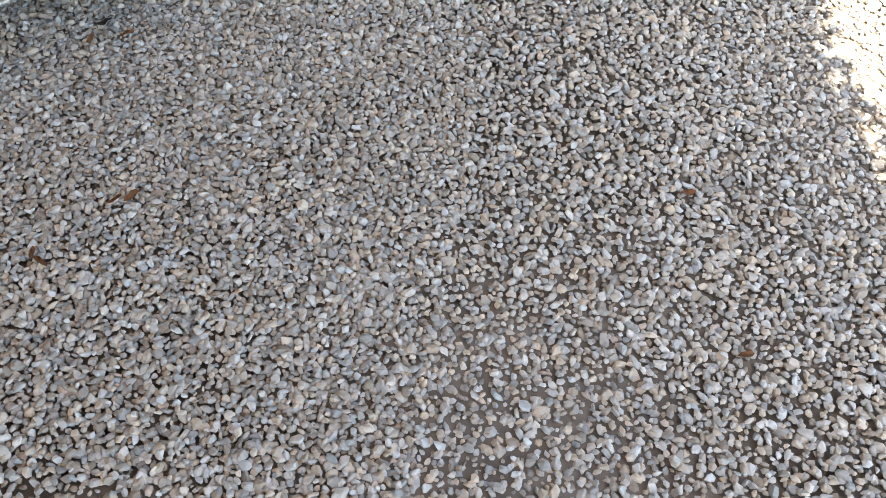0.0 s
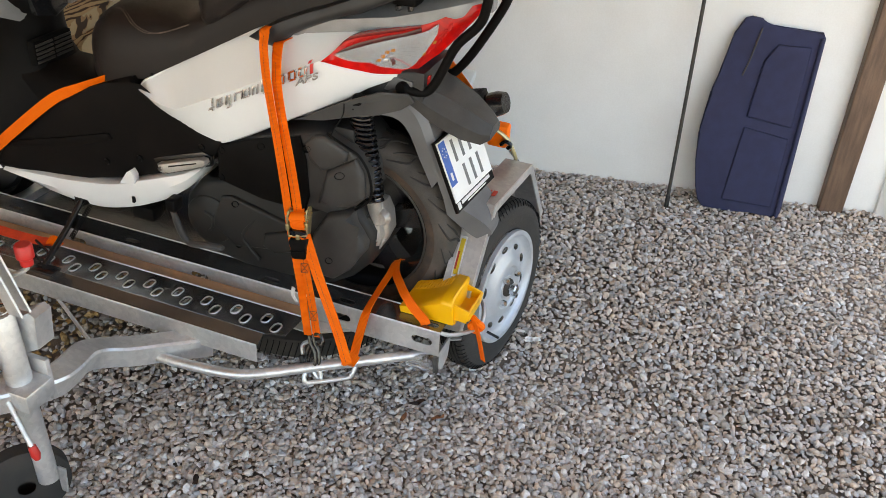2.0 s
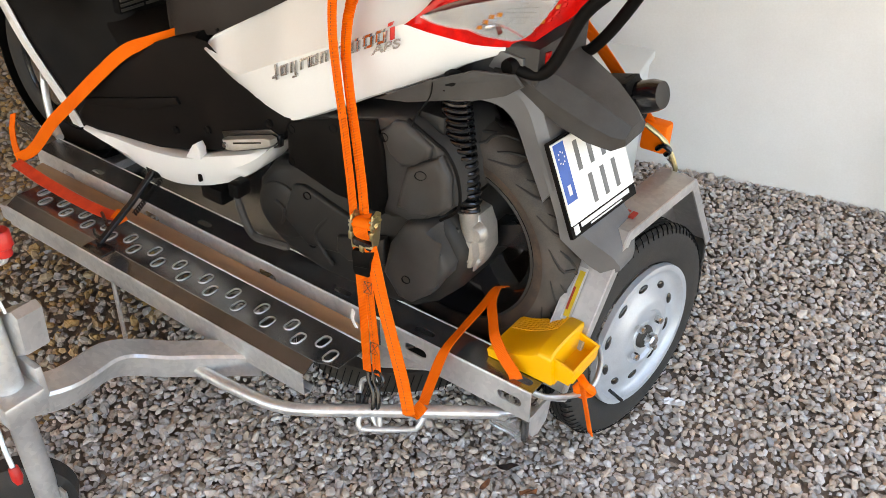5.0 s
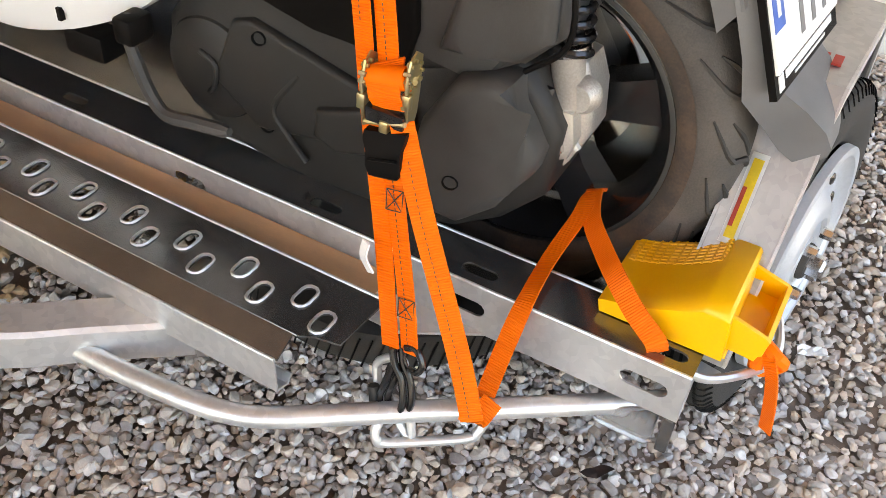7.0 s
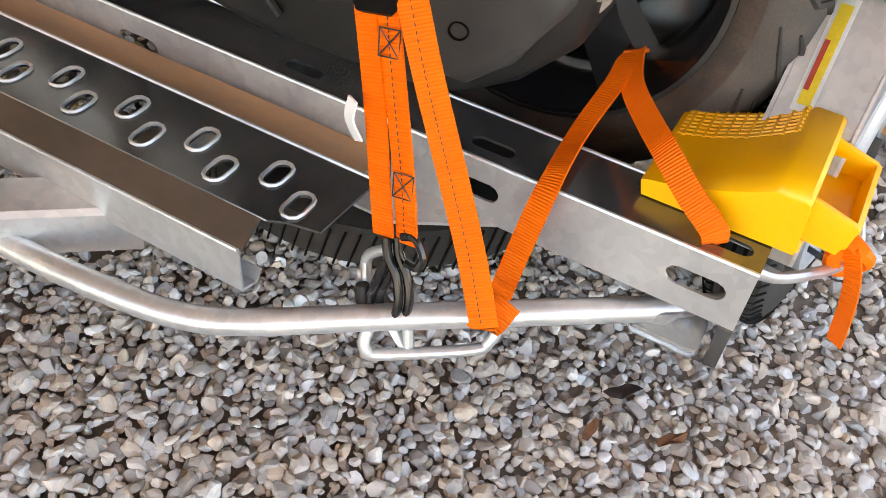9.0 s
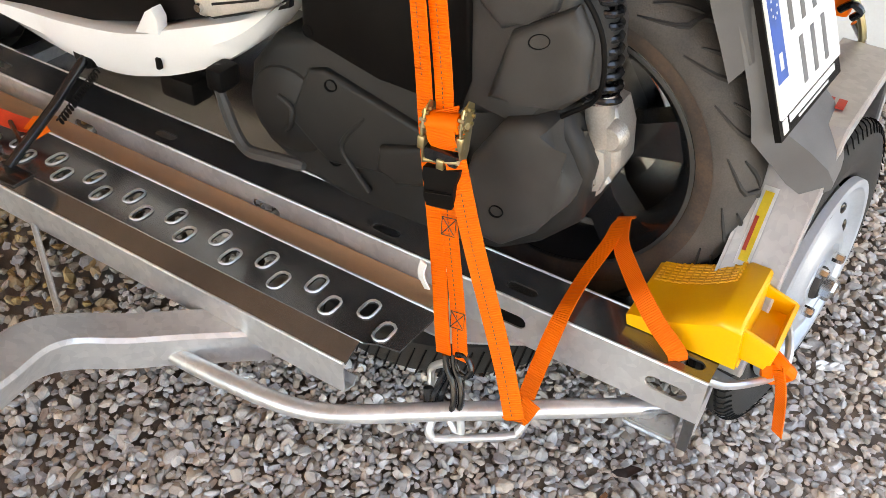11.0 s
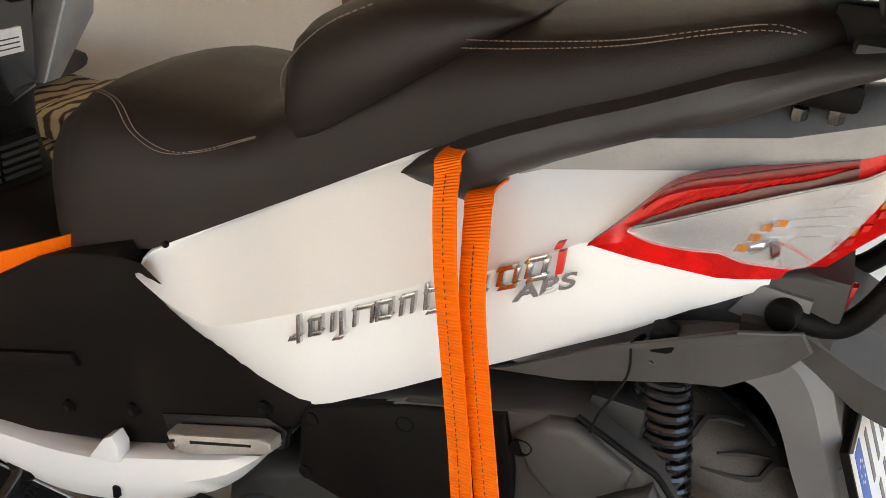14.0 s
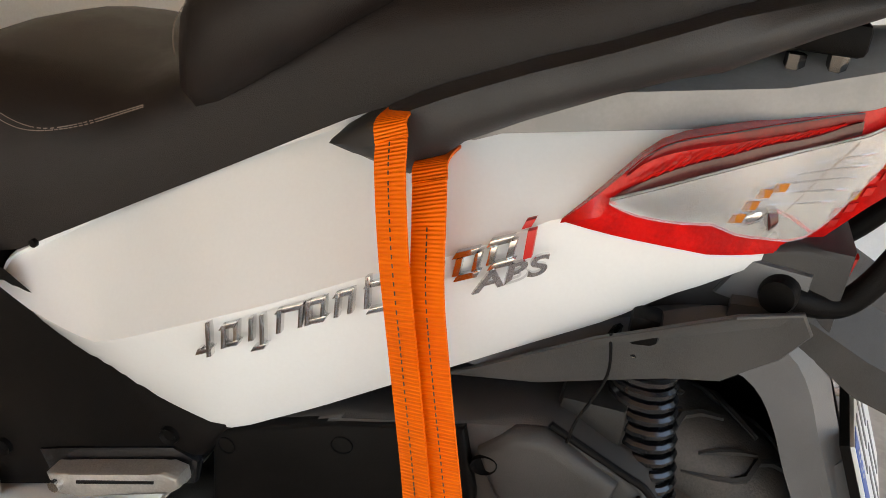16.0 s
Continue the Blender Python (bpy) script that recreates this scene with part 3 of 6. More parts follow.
bumper = part("bumper_tube", bm_tube([(0.428, -0.470, 0.228), (0.52, -0.470, 0.230), (0.62, -0.462, 0.231), (0.690, -0.448, 0.231), (0.745, -0.420, 0.231), (0.84, -0.352, 0.232), (0.98, -0.252, 0.232), (1.128, -0.146, 0.233)], 0.0135, n=14, sub=3), GALV, trailer, "bent round galvanised tube")
part("weld", bm_lathe([(0.0, 0.004), (0.017, 0.004), (0.021, -0.004), (0.0, -0.006)], (1, 0.1, 0), (0.428, -0.470, 0.228), n=14), GALV, bumper)
part("tie_loop", bm_tube([(0.838, -0.352, 0.230), (0.836, -0.366, 0.214), (0.840, -0.370, 0.200), (0.852, -0.362, 0.194), (0.925, -0.308, 0.194), (0.936, -0.298, 0.202), (0.940, -0.288, 0.216), (0.944, -0.276, 0.233)], 0.0062, n=10, sub=3), GALV, bumper)
part("bracket", bm_prism([(-0.203, 0.262), (-0.11, 0.262), (-0.125, 0.205), (-0.155, 0.190), (-0.178, 0.196), (-0.203, 0.235)], "x", 1.129, 1.135, 0.001), GALV, trailer, smooth=0)
part("bracket_edge", bm_box(1.124, 1.138, -0.209, -0.201, 0.205, 0.262, 0.002), GALVD, trailer)
lamp = part("marker_lamp", bm_box(1.044, 1.116, -0.205, -0.178, 0.196, 0.240, 0.007, seg=3), CLEARLENS, trailer, "clear plastic front marker lamp")
part("backing", bm_box(1.048, 1.112, -0.182, -0.172, 0.199, 0.237, 0.003), REFLECTOR, lamp)
for k in range(3):
    part("reflector_cell", bm_lathe([(0.0, 0.0), (0.008, 0.0), (0.0095, -0.004), (0.0095, -0.007), (0.0, -0.007)], (0, 1, 0), (1.062 + 0.018 * k, -0.186, 0.218), n=14), REFLECTOR, lamp)
part("bolt", bm_lathe([(0.0, 0.0), (0.006, 0.0), (0.007, -0.004), (0.0, -0.004)], (1, 0, 0), (1.128, -0.135, 0.19), n=10), CHROME, trailer)
# bent rod and plate at the rail's end
part("end_rod", bm_tube([(1.120, -0.190, 0.327), (1.150, -0.172, 0.312), (1.180, -0.140, 0.306), (1.203, -0.108, 0.306), (1.208, -0.075, 0.312), (1.190, -0.02, 0.318), (1.16, 0.02, 0.322)], 0.0058, n=9, sub=4), GALV, trailer)
part("end_plate", bm_prism([(1.128, -0.118), (1.16, -0.100), (1.16, -0.09), (1.128, -0.085)], "z", 0.246, 0.250), GALV, trailer, smooth=0)


def tyre_profile(R, r, w, crown=0.012):
    """Cross-section of a tyre as (radius, along), from bead to bead."""
    h = w / 2
    return [(r, -h * 0.62), (r + 0.012, -h * 0.80), ((R + r) / 2, -h), (R - 0.022, -h * 0.93), (R - 0.008, -h * 0.78), (R - 0.002, -h * 0.45), (R, 0), (R - 0.002, h * 0.45), (R - 0.008, h * 0.78), (R - 0.022, h * 0.93), ((R + r) / 2, h), (r + 0.012, h * 0.80), (r, h * 0.62)]


def road_wheel(name, cx, cy, cz, face, parent, R=0.256, r=0.160, w=0.090):
    """Trailer wheel with its axle along x; face is +1 or -1 for the outer side."""
    hub = new(name)
    hub.parent = parent
    hub.matrix_parent_inverse = parent.matrix_basis.inverted()
    hub.location = (cx, cy, cz)
    scene_c = (cx, cy, cz)
    ax = (face, 0, 0)
    tyre = part("tyre", bm_lathe(tyre_profile(R, r, w), ax, scene_c, 64), RUBBER, hub)
    bm = bmesh.new()
    for g in (-0.36, -0.12, 0.12, 0.36):
        bm_lathe([(R + 0.0008, g * w / 2 * 1.3 - 0.0022), (R + 0.0014, g * w / 2 * 1.3), (R + 0.0008, g * w / 2 * 1.3 + 0.0022)], ax, scene_c, 64, bm=bm)
    part("groove", bm, BLACK, hub)
    bm = bmesh.new()
    for k in range(84):
        a = 2 * math.pi * k / 84
        for s in (-1, 1):
            p = []
            for j in range(4):
                h = s * w / 2 * (0.42 + 0.17 * j)
                rad = R + 0.0012 - (0.0 if j < 2 else 0.004 if j == 2 else 0.016)
                aa = a + 0.012 * j
                p.append(Vector(scene_c) + Vector((face * h, math.cos(aa) * rad, math.sin(aa) * rad)))
            bm_tube(p, 0.0014, n=4, bm=bm)
    tagged(part("sipe", bm, BLACK, hub), kind="stuff")
    rim = part("rim", bm_lathe([(r + 0.006, 0.034), (r + 0.005, 0.046), (r - 0.003, 0.048), (r - 0.008, 0.046), (r - 0.013, 0.036), (r - 0.022, 0.030), (r - 0.030, 0.0305), (r - 0.060, 0.034), (0.088, 0.046), (0.078, 0.050), (0.066, 0.050), (0.060, 0.044), (0.036, 0.044), (0.034, 0.047), (0.0, 0.047)], ax, scene_c, 64), STEELRIM, hub, "silver steel rim")
    part("rim_back", bm_lathe([(r + 0.004, -0.035), (r - 0.012, -0.03), (r - 0.014, 0.01)], ax, scene_c, 48), STEELRIM, hub)
    # solid black ovals on the rim stand for the shade inside its vents
    for k in range(10):
        a = 2 * math.pi * k / 10
        m = Matrix.Translation(scene_c) @ Matrix.Rotation(a, 4, "X")
        bm = bmesh.new()
        bmesh.ops.create_uvsphere(bm, u_segments=10, v_segments=6, radius=1)
        for v in bm.verts:
            v.co = Vector((v.co.x * 0.004 + face * 0.0325, v.co.y * 0.017, v.co.z * 0.0095 + r - 0.046))
        bmesh.ops.transform(bm, matrix=m, verts=bm.verts[:])
        part("vent_hole_dark", bm, RIMBLACK, hub)
    for k in range(4):
        a = 2 * math.pi * (k + 0.4) / 4
        c = Vector(scene_c) + Vector((face * 0.050, math.cos(a) * 0.049, math.sin(a) * 0.049))
        part("wheel_bolt", bm_lathe([(0.0, 0.016), (0.007, 0.016), (0.0085, 0.013), (0.0085, 0.0)], ax, c, 6), CHROME, hub)
    part("hub_nut", bm_lathe([(0.0, 0.078), (0.013, 0.078), (0.017, 0.074), (0.017, 0.050)], ax, scene_c, 6), CHROME, hub)
    part("hub_collar", bm_lathe([(0.0, 0.056), (0.024, 0.056), (0.027, 0.052), (0.028, 0.044)], ax, scene_c, 28), RUBBER, hub, "black hub collar")
    part("valve", bm_tube([Vector(scene_c) + Vector((face * 0.040, -0.10, -0.10)), Vector(scene_c) + Vector((face * 0.080, -0.108, -0.10))], 0.004, n=8), RIMBLACK, hub)
    return hub


FENDER = [(-0.122, 0.288), (0.080, 0.568), (0.385, 0.553), (0.560, 0.305)]


def mudguard(x_in, x_out, parent):
    d = 0.004
    inner = [(y + (0.006 if i < 2 else -0.006), z - 0.006) for i, (y, z) in enumerate(FENDER)]
    g = part("mudguard", bm_prism(FENDER + inner[::-1], "x", min(x_in, x_out), max(x_in, x_out), 0.001), GALVM, parent, "angular galvanised mudguard", smooth=0)
    s = 1 if x_out > x_in else -1
    lip_in = [(y + (0.018 if i < 2 else -0.018) * (1 if i in (0, 3) else 0.55), z - (0.010 if i in (0, 3) else 0.024)) for i, (y, z) in enumerate(FENDER)]
    part("outer_lip", bm_prism(FENDER + lip_in[::-1], "x", x_out - 0.002, x_out + 0.002), GALV, g, smooth=0)
    part("inner_side", bm_prism(FENDER + [(0.560, 0.25), (-0.090, 0.270)], "x", x_in - 0.004, x_in), GALVM, g, smooth=0)
    part("mud_flap", bm_prism([(0.548, 0.330), (0.557, 0.330), (0.580, 0.105), (0.570, 0.105)], "x", min(x_in, x_out) + 0.005, max(x_in, x_out) - 0.005, 0.002), RUBBER, g, "black rubber mud flap")
    return g


road_wheel("road_wheel", 1.152, 0.182, 0.255, 1, trailer, R=0.255, r=0.165, w=0.080).rotation_euler = (0, radians(-2), radians(-9))
guard_r = mudguard(1.094, 1.172, trailer)
guard_r.matrix_basis = Matrix.Translation((1.180, 0.192, 0)) @ Matrix.Rotation(radians(-2), 4, "Z") @ Matrix.Translation((-1.180, -0.192, 0)) @ guard_r.matrix_basis
# stickers on the mudguard
for lo, hi, w0, w1, mat in ((.40, .72, .0, .020, PRINTW), (.42, .70, .004, .016, YELPRINT), (.46, .60, .004, .009, REDPRINT)):
    lift = .0016 if mat is PRINTW else .0026 if mat is YELPRINT else .0034
    q = [(-.122 + .202 * k, .288 + .280 * k) for k in (lo, hi)]
    bm = bmesh.new()
    vs = [bm.verts.new((1.100 + w, y - lift * .817, z + lift * .577)) for (y, z) in q for w in ((w0, w1) if q.index((y, z)) == 0 else (w1, w0))]
    bm.faces.new(vs)
    bmesh.ops.solidify(bm, geom=bm.faces[:], thickness=.0008)
    part("sticker", bm, mat, guard_r, "yellow warning sticker", smooth=0)
for k in range(3):
    part("print_bar", bm_box(1.108 + 0.016 * k, 1.119 + 0.016 * k, 0.13, 0.155, 0.5665, 0.5695), REDPRINT, guard_r, "red printed bar", smooth=0)

# front wheel hoop
part("wheel_hoop", bm_tube([(-0.56, -0.10, 0.22), (-0.60, -0.09, 0.34), (-0.63, -0.06, 0.48), (-0.66, 0.02, 0.56), (-0.66, 0.12, 0.56), (-0.63, 0.20, 0.48), (-0.60, 0.23, 0.34), (-0.56, 0.24, 0.22)], 0.011, n=10, sub=4), GALV, trailer, "bent tube hoop that holds the front wheel")
part("hoop_stay", bm_tube([(-0.50, -0.13, 0.34), (-0.58, -0.10, 0.36)], 0.012, n=8), GALV, trailer)

# jockey wheel
jockey = part("jockey_wheel", bm_tube([(0.452, -0.800, 0.575), (0.4535, -0.800, 0.57), (0.458, -0.800, 0.36)], [0.024, 0.028, 0.028], n=20), GALV, trailer, "jockey wheel with a plain steel tube")
part("cap", bm_lathe([(0.0, 0.012), (0.014, 0.012), (0.027, 0.004), (0.028, -0.004)], (0, 0, 1), (0.452, -0.800, 0.574), n=20), CHROME, jockey)
part("lower_tube", bm_tube([(0.458, -0.800, 0.37), (0.470, -0.805, 0.10)], 0.0235, n=18), GALV, jockey)
part("clamp", bm_box(0.405, 0.515, -0.842, -0.762, 0.345, 0.395, 0.006), GALV, jockey)
part("clamp_plate", bm_box(0.412, 0.505, -0.765, -0.752, 0.325, 0.435, 0.003), GALV, jockey)
part("clamp_lever", bm_tube([(0.462, -0.845, 0.372), (0.505, -0.86, 0.305), (0.528, -0.865, 0.262)], 0.005, n=8, sub=3), GALV, jockey)
part("lever_grip", bm_tube([(0.520, -0.863, 0.278), (0.528, -0.865, 0.258), (0.532, -0.866, 0.245)], [0.009, 0.011, 0.006], n=10), REDP, jockey)
part("crank", bm_tube([(0.452, -0.80, 0.58), (0.451, -0.80, 0.625), (0.456, -0.795, 0.642), (0.475, -0.78, 0.655), (0.505, -0.758, 0.668), (0.512, -0.753, 0.68), (0.512, -0.753, 0.69)], 0.0055, n=9, sub=3), GALV, jockey)
part("crank_knob", bm_lathe([(0.0, 0.0), (0.013, 0.0), (0.013, 0.014), (0.018, 0.018), (0.018, 0.044), (0.015, 0.048), (0.0, 0.048)], (0, 0, 1), (0.512, -0.753, 0.682), n=16), REDP, jockey)
part("castor", bm_lathe([(0.02, -0.025), (0.085, -0.028), (0.10, -0.018), (0.10, 0.018), (0.085, 0.028), (0.02, 0.025)], (0.8, -0.6, 0), (0.42, -0.83, 0.092), n=36), RUBBER, jockey, "dark rubber castor")
part("fork", bm_prism([(0.455, 0.13), (0.51, 0.13), (0.50, 0.05), (0.44, 0.05)], "y", -0.79, -0.785, 0.001), GALV, jockey, smooth=0)

# overrun coupling with hand brake
coupling = part("coupling", bm_prism([(0.405, 0.412), (0.500, 0.468), (0.513, 0.556), (0.497, 0.566), (0.403, 0.508)], "y", -0.770, -0.720, 0.006), GALV, trailer, "zinc-plated coupling with hand brake")
part("draw_shaft", bm_prism([(0.05, 0.40), (0.42, 0.43), (0.42, 0.50), (0.05, 0.46)], "y", -1.0, -0.93, 0.008), GALV, coupling)
for dy in (-0.816, -0.794):
    part("lever_arm", bm_prism([(0.50, 0.595), (0.535, 0.595), (0.478, 0.748), (0.466, 0.762), (0.452, 0.752), (0.456, 0.735)], "y", dy, dy + 0.005, 0.001), GALV, coupling, smooth=0)
part("grip", bm_tube([(0.462, -0.805, 0.742), (0.432, -0.805, 0.772), (0.398, -0.805, 0.805)], [0.011, 0.014, 0.013], n=12), BLACK, coupling, "black grip")
part("grip_inlay", bm_tube([(0.452, -0.819, 0.748), (0.402, -0.819, 0.797)], 0.006, n=8), REDP, coupling)
part("grip_cap", bm_tube([(0.400, -0.805, 0.803), (0.390, -0.805, 0.812)], 0.009, n=10), BLACK, coupling)
part("pivot", bm_lathe([(0.0, 0.0), (0.011, 0.0), (0.011, -0.007), (0.0, -0.007)], (0, 1, 0), (0.464, -0.816, 0.745), n=14), CHROME, coupling)
part("gas_strut", bm_tube([(0.447, -0.80, 0.74), (0.432, -0.80, 0.60)], 0.012, n=12), BLACK, coupling)
part("strut_rod", bm_tube([(0.432, -0.80, 0.60), (0.428, -0.80, 0.545)], 0.005, n=8), CHROME, coupling)
part("red_cap", bm_lathe([(0.0, 0.05), (0.024, 0.05), (0.027, 0.044), (0.027, 0.0), (0.0, 0.0)], (0.8, 0.0, 0.6), (0.352, -0.83, 0.452), n=18), REDP, coupling)
part("cable", bm_tube([(0.35, -0.83, 0.44), (0.38, -0.845, 0.415), (0.43, -0.845, 0.42), (0.45, -0.83, 0.44)], 0.003, n=6, sub=4), GALVD, coupling)
plug = thing("trailer_plug", (0.28, -0.99, 0.30), "black trailer plug hanging on its cable", "plug")
part("cable", bm_tube([(0.30, -0.93, 0.40), (0.285, -0.965, 0.36), (0.29, -0.975, 0.30), (0.30, -0.975, 0.25)], 0.006, n=8, sub=4), BLACK, plug)
part("body", bm_lathe([(0.0, 0.0), (0.010, 0.0), (0.016, -0.02), (0.024, -0.03), (0.024, -0.07), (0.0, -0.075)], (0, 0, 1), (0.30, -0.975, 0.26), n=16), BLACK, plug)

for ob in (jockey, coupling):
    ob.matrix_basis = Matrix.Translation((-0.062, -0.014, 0)) @ ob.matrix_basis

# spare wheel lying under the frame
spare = thing("spare_wheel", (0.645, 0.01, 0.11), "spare wheel with black tyre lying flat under the trailer", "wheel")
part("tyre", bm_lathe(tyre_profile(0.265, 0.17, 0.074), (0, 0, 1), (0.645, 0.010, 0.167), 64), RUBBER, spare)
part("rim", bm_lathe([(0.172, 0.030), (0.16, 0.02), (0.13, 0.0), (0.06, 0.015), (0.0, 0.015)], (0, 0, 1), (0.645, 0.010, 0.167), 40), STEELRIM, spare)
bm = bmesh.new()
for k in range(96):
    a = 2 * math.pi * k / 96
    p = [Vector((0.645, 0.010, 0.167)) + Vector((math.cos(a + 0.02 * j) * 0.2662, math.sin(a + 0.02 * j) * 0.2662, -0.027 + 0.018 * j)) for j in range(4)]
    bm_tube(p, 0.0016, n=4, bm=bm)
tagged(part("tread", bm, BLACK, spare), kind="stuff")

# yellow chock behind the scooter's tyre
chock = thing("wheel_chock", (1.08, -0.07, 0.3415), "bright yellow plastic wheel chock behind the rear tyre", "chock")
CZ = 0.3385
rings = []
for y, top in ((-0.165, 0.398), (-0.161, 0.404), (-0.146, 0.411), (-0.112, 0.413), (-0.086, 0.4115), (-0.036, 0.4085), (-0.031, 0.405)):
    h = top - CZ
    rings.append([(1.012, y, CZ), (1.008, y, CZ + 0.016), (1.014, y, CZ + 0.019), (1.045, y, CZ + 0.016 + 0.16 * h), (1.078, y, CZ + 0.012 + 0.42 * h), (1.104, y, CZ + 0.006 + 0.72 * h), (1.119, y, top - 0.003), (1.124, y, top), (1.148, y, top), (1.152, y, top - 0.004), (1.155, y, CZ + 0.45 * h), (1.157, y, CZ)])
part("body", bm_loft(rings), YELLOW, chock, smooth=35)
part("step", bm_prism([(1.150, 0.352), (1.186, 0.348), (1.194, 0.353), (1.197, 0.381), (1.192, 0.384), (1.187, 0.362), (1.150, 0.364)], "y", -0.150, -0.052, 0.003), YELLOW, chock)
for dy in (-0.154, -0.056):
    part("step_wall", bm_prism([(1.150, 0.350), (1.188, 0.347), (1.197, 0.380), (1.192, 0.384), (1.150, 0.396)], "y", dy, dy + 0.006, 0.001), YELLOW, chock)
for k in range(7):
    y = -0.080 + 0.0068 * k
    part("rib", bm_tube([(1.014, y, CZ + 0.019), (1.045, y, CZ + 0.0275), (1.078, y, CZ + 0.0415), (1.104, y, CZ + 0.058), (1.118, y, CZ + 0.069)], 0.0017, n=6), YELLOW, chock)
for k in range(11):
    x = 1.020 + 0.0095 * k
    z = interp(x, [(1.014, CZ + 0.019), (1.045, CZ + 0.0275), (1.078, CZ + 0.0415), (1.104, CZ + 0.058), (1.119, CZ + 0.070)])
    part("grip_bar", bm_tube([(x, -0.083, z), (x, -0.034, z)], 0.0019, n=5), YELLOW, chock)
for k in range(5):
    y = -0.158 + 0.024 * k
    part("tooth", bm_prism([(y, CZ - 0.001), (y + 0.016, CZ - 0.001), (y + 0.012, CZ + 0.010), (y + 0.004, CZ + 0.010)], "x", 1.1555, 1.1595), YELLOW, chock, smooth=0)

# ---------------------------------------------------------------- the scooter
scooter = thing("scooter", (0.3, 0.07, 0.21), "white and black maxi scooter strapped down on the trailer rail", "scooter")
SIDE = [(-.6, -.12), (-.1, -.15), (.2, -.138), (.3, -.150), (.42, -.165), (.5, -.168), (.6, -.152), (.7, -.130), (.76, -.108), (.87, -.06), (.95, 0.0), (1.05, .05), (1.15, .06)]


def side_y(x, out=0.0):
    return interp(x, SIDE) - out


def both_sides(name, make, mat, parent=scooter, label="", smooth=40):
    """Build a part for the near side and its mirror image."""
    obs = []
    for mirror in (False, True):
        bm = make()
        if mirror:
            for v in bm.verts:
                v.co.y = 2 * YC - v.co.y
        obs.append(part(name, bm, mat, parent, label, smooth))
    return obs


def resample(pts, n):
    P = smooth_path([(x, 0, z) for x, z in pts], 8)
    L = [0.0]
    for a, b in zip(P, P[1:]):
        L.append(L[-1] + (b - a).length)
    out = []
    for i in range(n):
        d = L[-1] * i / (n - 1)
        j = max(k for k in range(len(L)) if L[k] <= d + 1e-9)
        j = min(j, len(P) - 2)
        f = (d - L[j]) / max(1e-9, L[j + 1] - L[j])
        q = P[j].lerp(P[j + 1], f)
        out.append((q.x, q.z))
    return out


# side panel: lower edge, raised crease and upper edge skinned along its length
P_LOW = [(.259, .798), (.310, .767), (.349, .747), (.387, .733), (.425, .723), (.499, .710), (.555, .733), (.633, .775), (.694, .808), (.763, .840), (.809, .860), (.854, .886), (.899, .902), (.945, .917)]
P_TOP = [(.259, .801), (.272, .824), (.296, .842), (.360, .890), (.433, .937), (.495, .975), (.547, 1.001), (.597, 1.025), (.643, 1.040), (.700, 1.040), (.745, 1.036), (.780, 1.040), (.845, 1.050), (.911, 1.057), (.980, 1.061)]
P_CRE = [(.272, .800), (.315, .784), (.370, .776), (.398, .784), (.495, .833), (.551, .859), (.625, .895), (.674, .915), (.730, .941), (.762, .955), (.83, .965), (.89, .975), (.955, .985)]


def make_panel():
    n = 40
    lo, to, cr = resample(P_LOW, n), resample(P_TOP, n), resample(P_CRE, n)
    rings = []
    for (lx, lz), (tx, tz), (cx, cz) in zip(lo, to, cr):
        def q(x, z, out):
            if out > 0:
                out *= interp(x, [(.70, 1.0), (.76, .25)])
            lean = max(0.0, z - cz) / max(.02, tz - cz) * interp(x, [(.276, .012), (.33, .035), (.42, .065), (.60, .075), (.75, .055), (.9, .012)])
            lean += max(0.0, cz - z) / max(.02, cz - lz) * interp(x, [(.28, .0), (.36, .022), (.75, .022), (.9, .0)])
            # x and z slide along rays from one viewpoint, to fit the camera's view
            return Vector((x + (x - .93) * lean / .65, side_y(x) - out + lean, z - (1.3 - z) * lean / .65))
        def mid(a, b, t, out):
            x, z = a[0] + (b[0] - a[0]) * t, a[1] + (b[1] - a[1]) * t
            return q(x, z, out)
        L, C, T = (lx, lz), (cx, cz), (tx, tz)
        outer = [q(lx, lz, -0.012), mid(L, C, .04, -0.002), mid(L, C, .12, 0.002), mid(L, C, .5, 0.007), mid(L, C, .92, 0.0115), q(cx, cz, 0.0115), mid(C, T, .08, 0.0095), mid(C, T, .5, 0.001), mid(C, T, .88, -0.010), mid(C, T, .93, -0.005), q(tx, tz, -0.012)]
        inner = [q(tx, tz - 0.004, -0.03), q(cx, cz, -0.03), q(lx, lz + 0.004, -0.03)]
        rings.append(outer + inner)
    return bm_loft(rings)


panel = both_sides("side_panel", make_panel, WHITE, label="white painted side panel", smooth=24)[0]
part("panel_clip", bm_lathe([(0, 0), (.004, 0), (.004, -.004), (0, -.004)], (0, 1, 0), (.309, side_y(.309) + .004, .847), n=10), BLACK, panel)

# name badge as plain shapes, chrome, with a red stroke; ABS lettered
slope = math.atan2(0.13, 0.263)


def on_badge(d, up):
    x, z = 0.487 + d * math.cos(slope) - up * math.sin(slope) * 0.3, 0.799 + d * math.sin(slope) + up
    return x, z


def badge(d0, d1, u0, u1, mat, label=""):
    pts = [on_badge(d0, u0), on_badge(d1, u0), on_badge(d1 + 0.004, u1), on_badge(d0 + 0.004, u1)]
    xm = sum(p[0] for p in pts) / 4
    y = side_y(xm)
    return part("badge_stroke", bm_prism(pts, "y", y - 0.0165, y - 0.009, 0.0008), mat, panel, label, smooth=30)


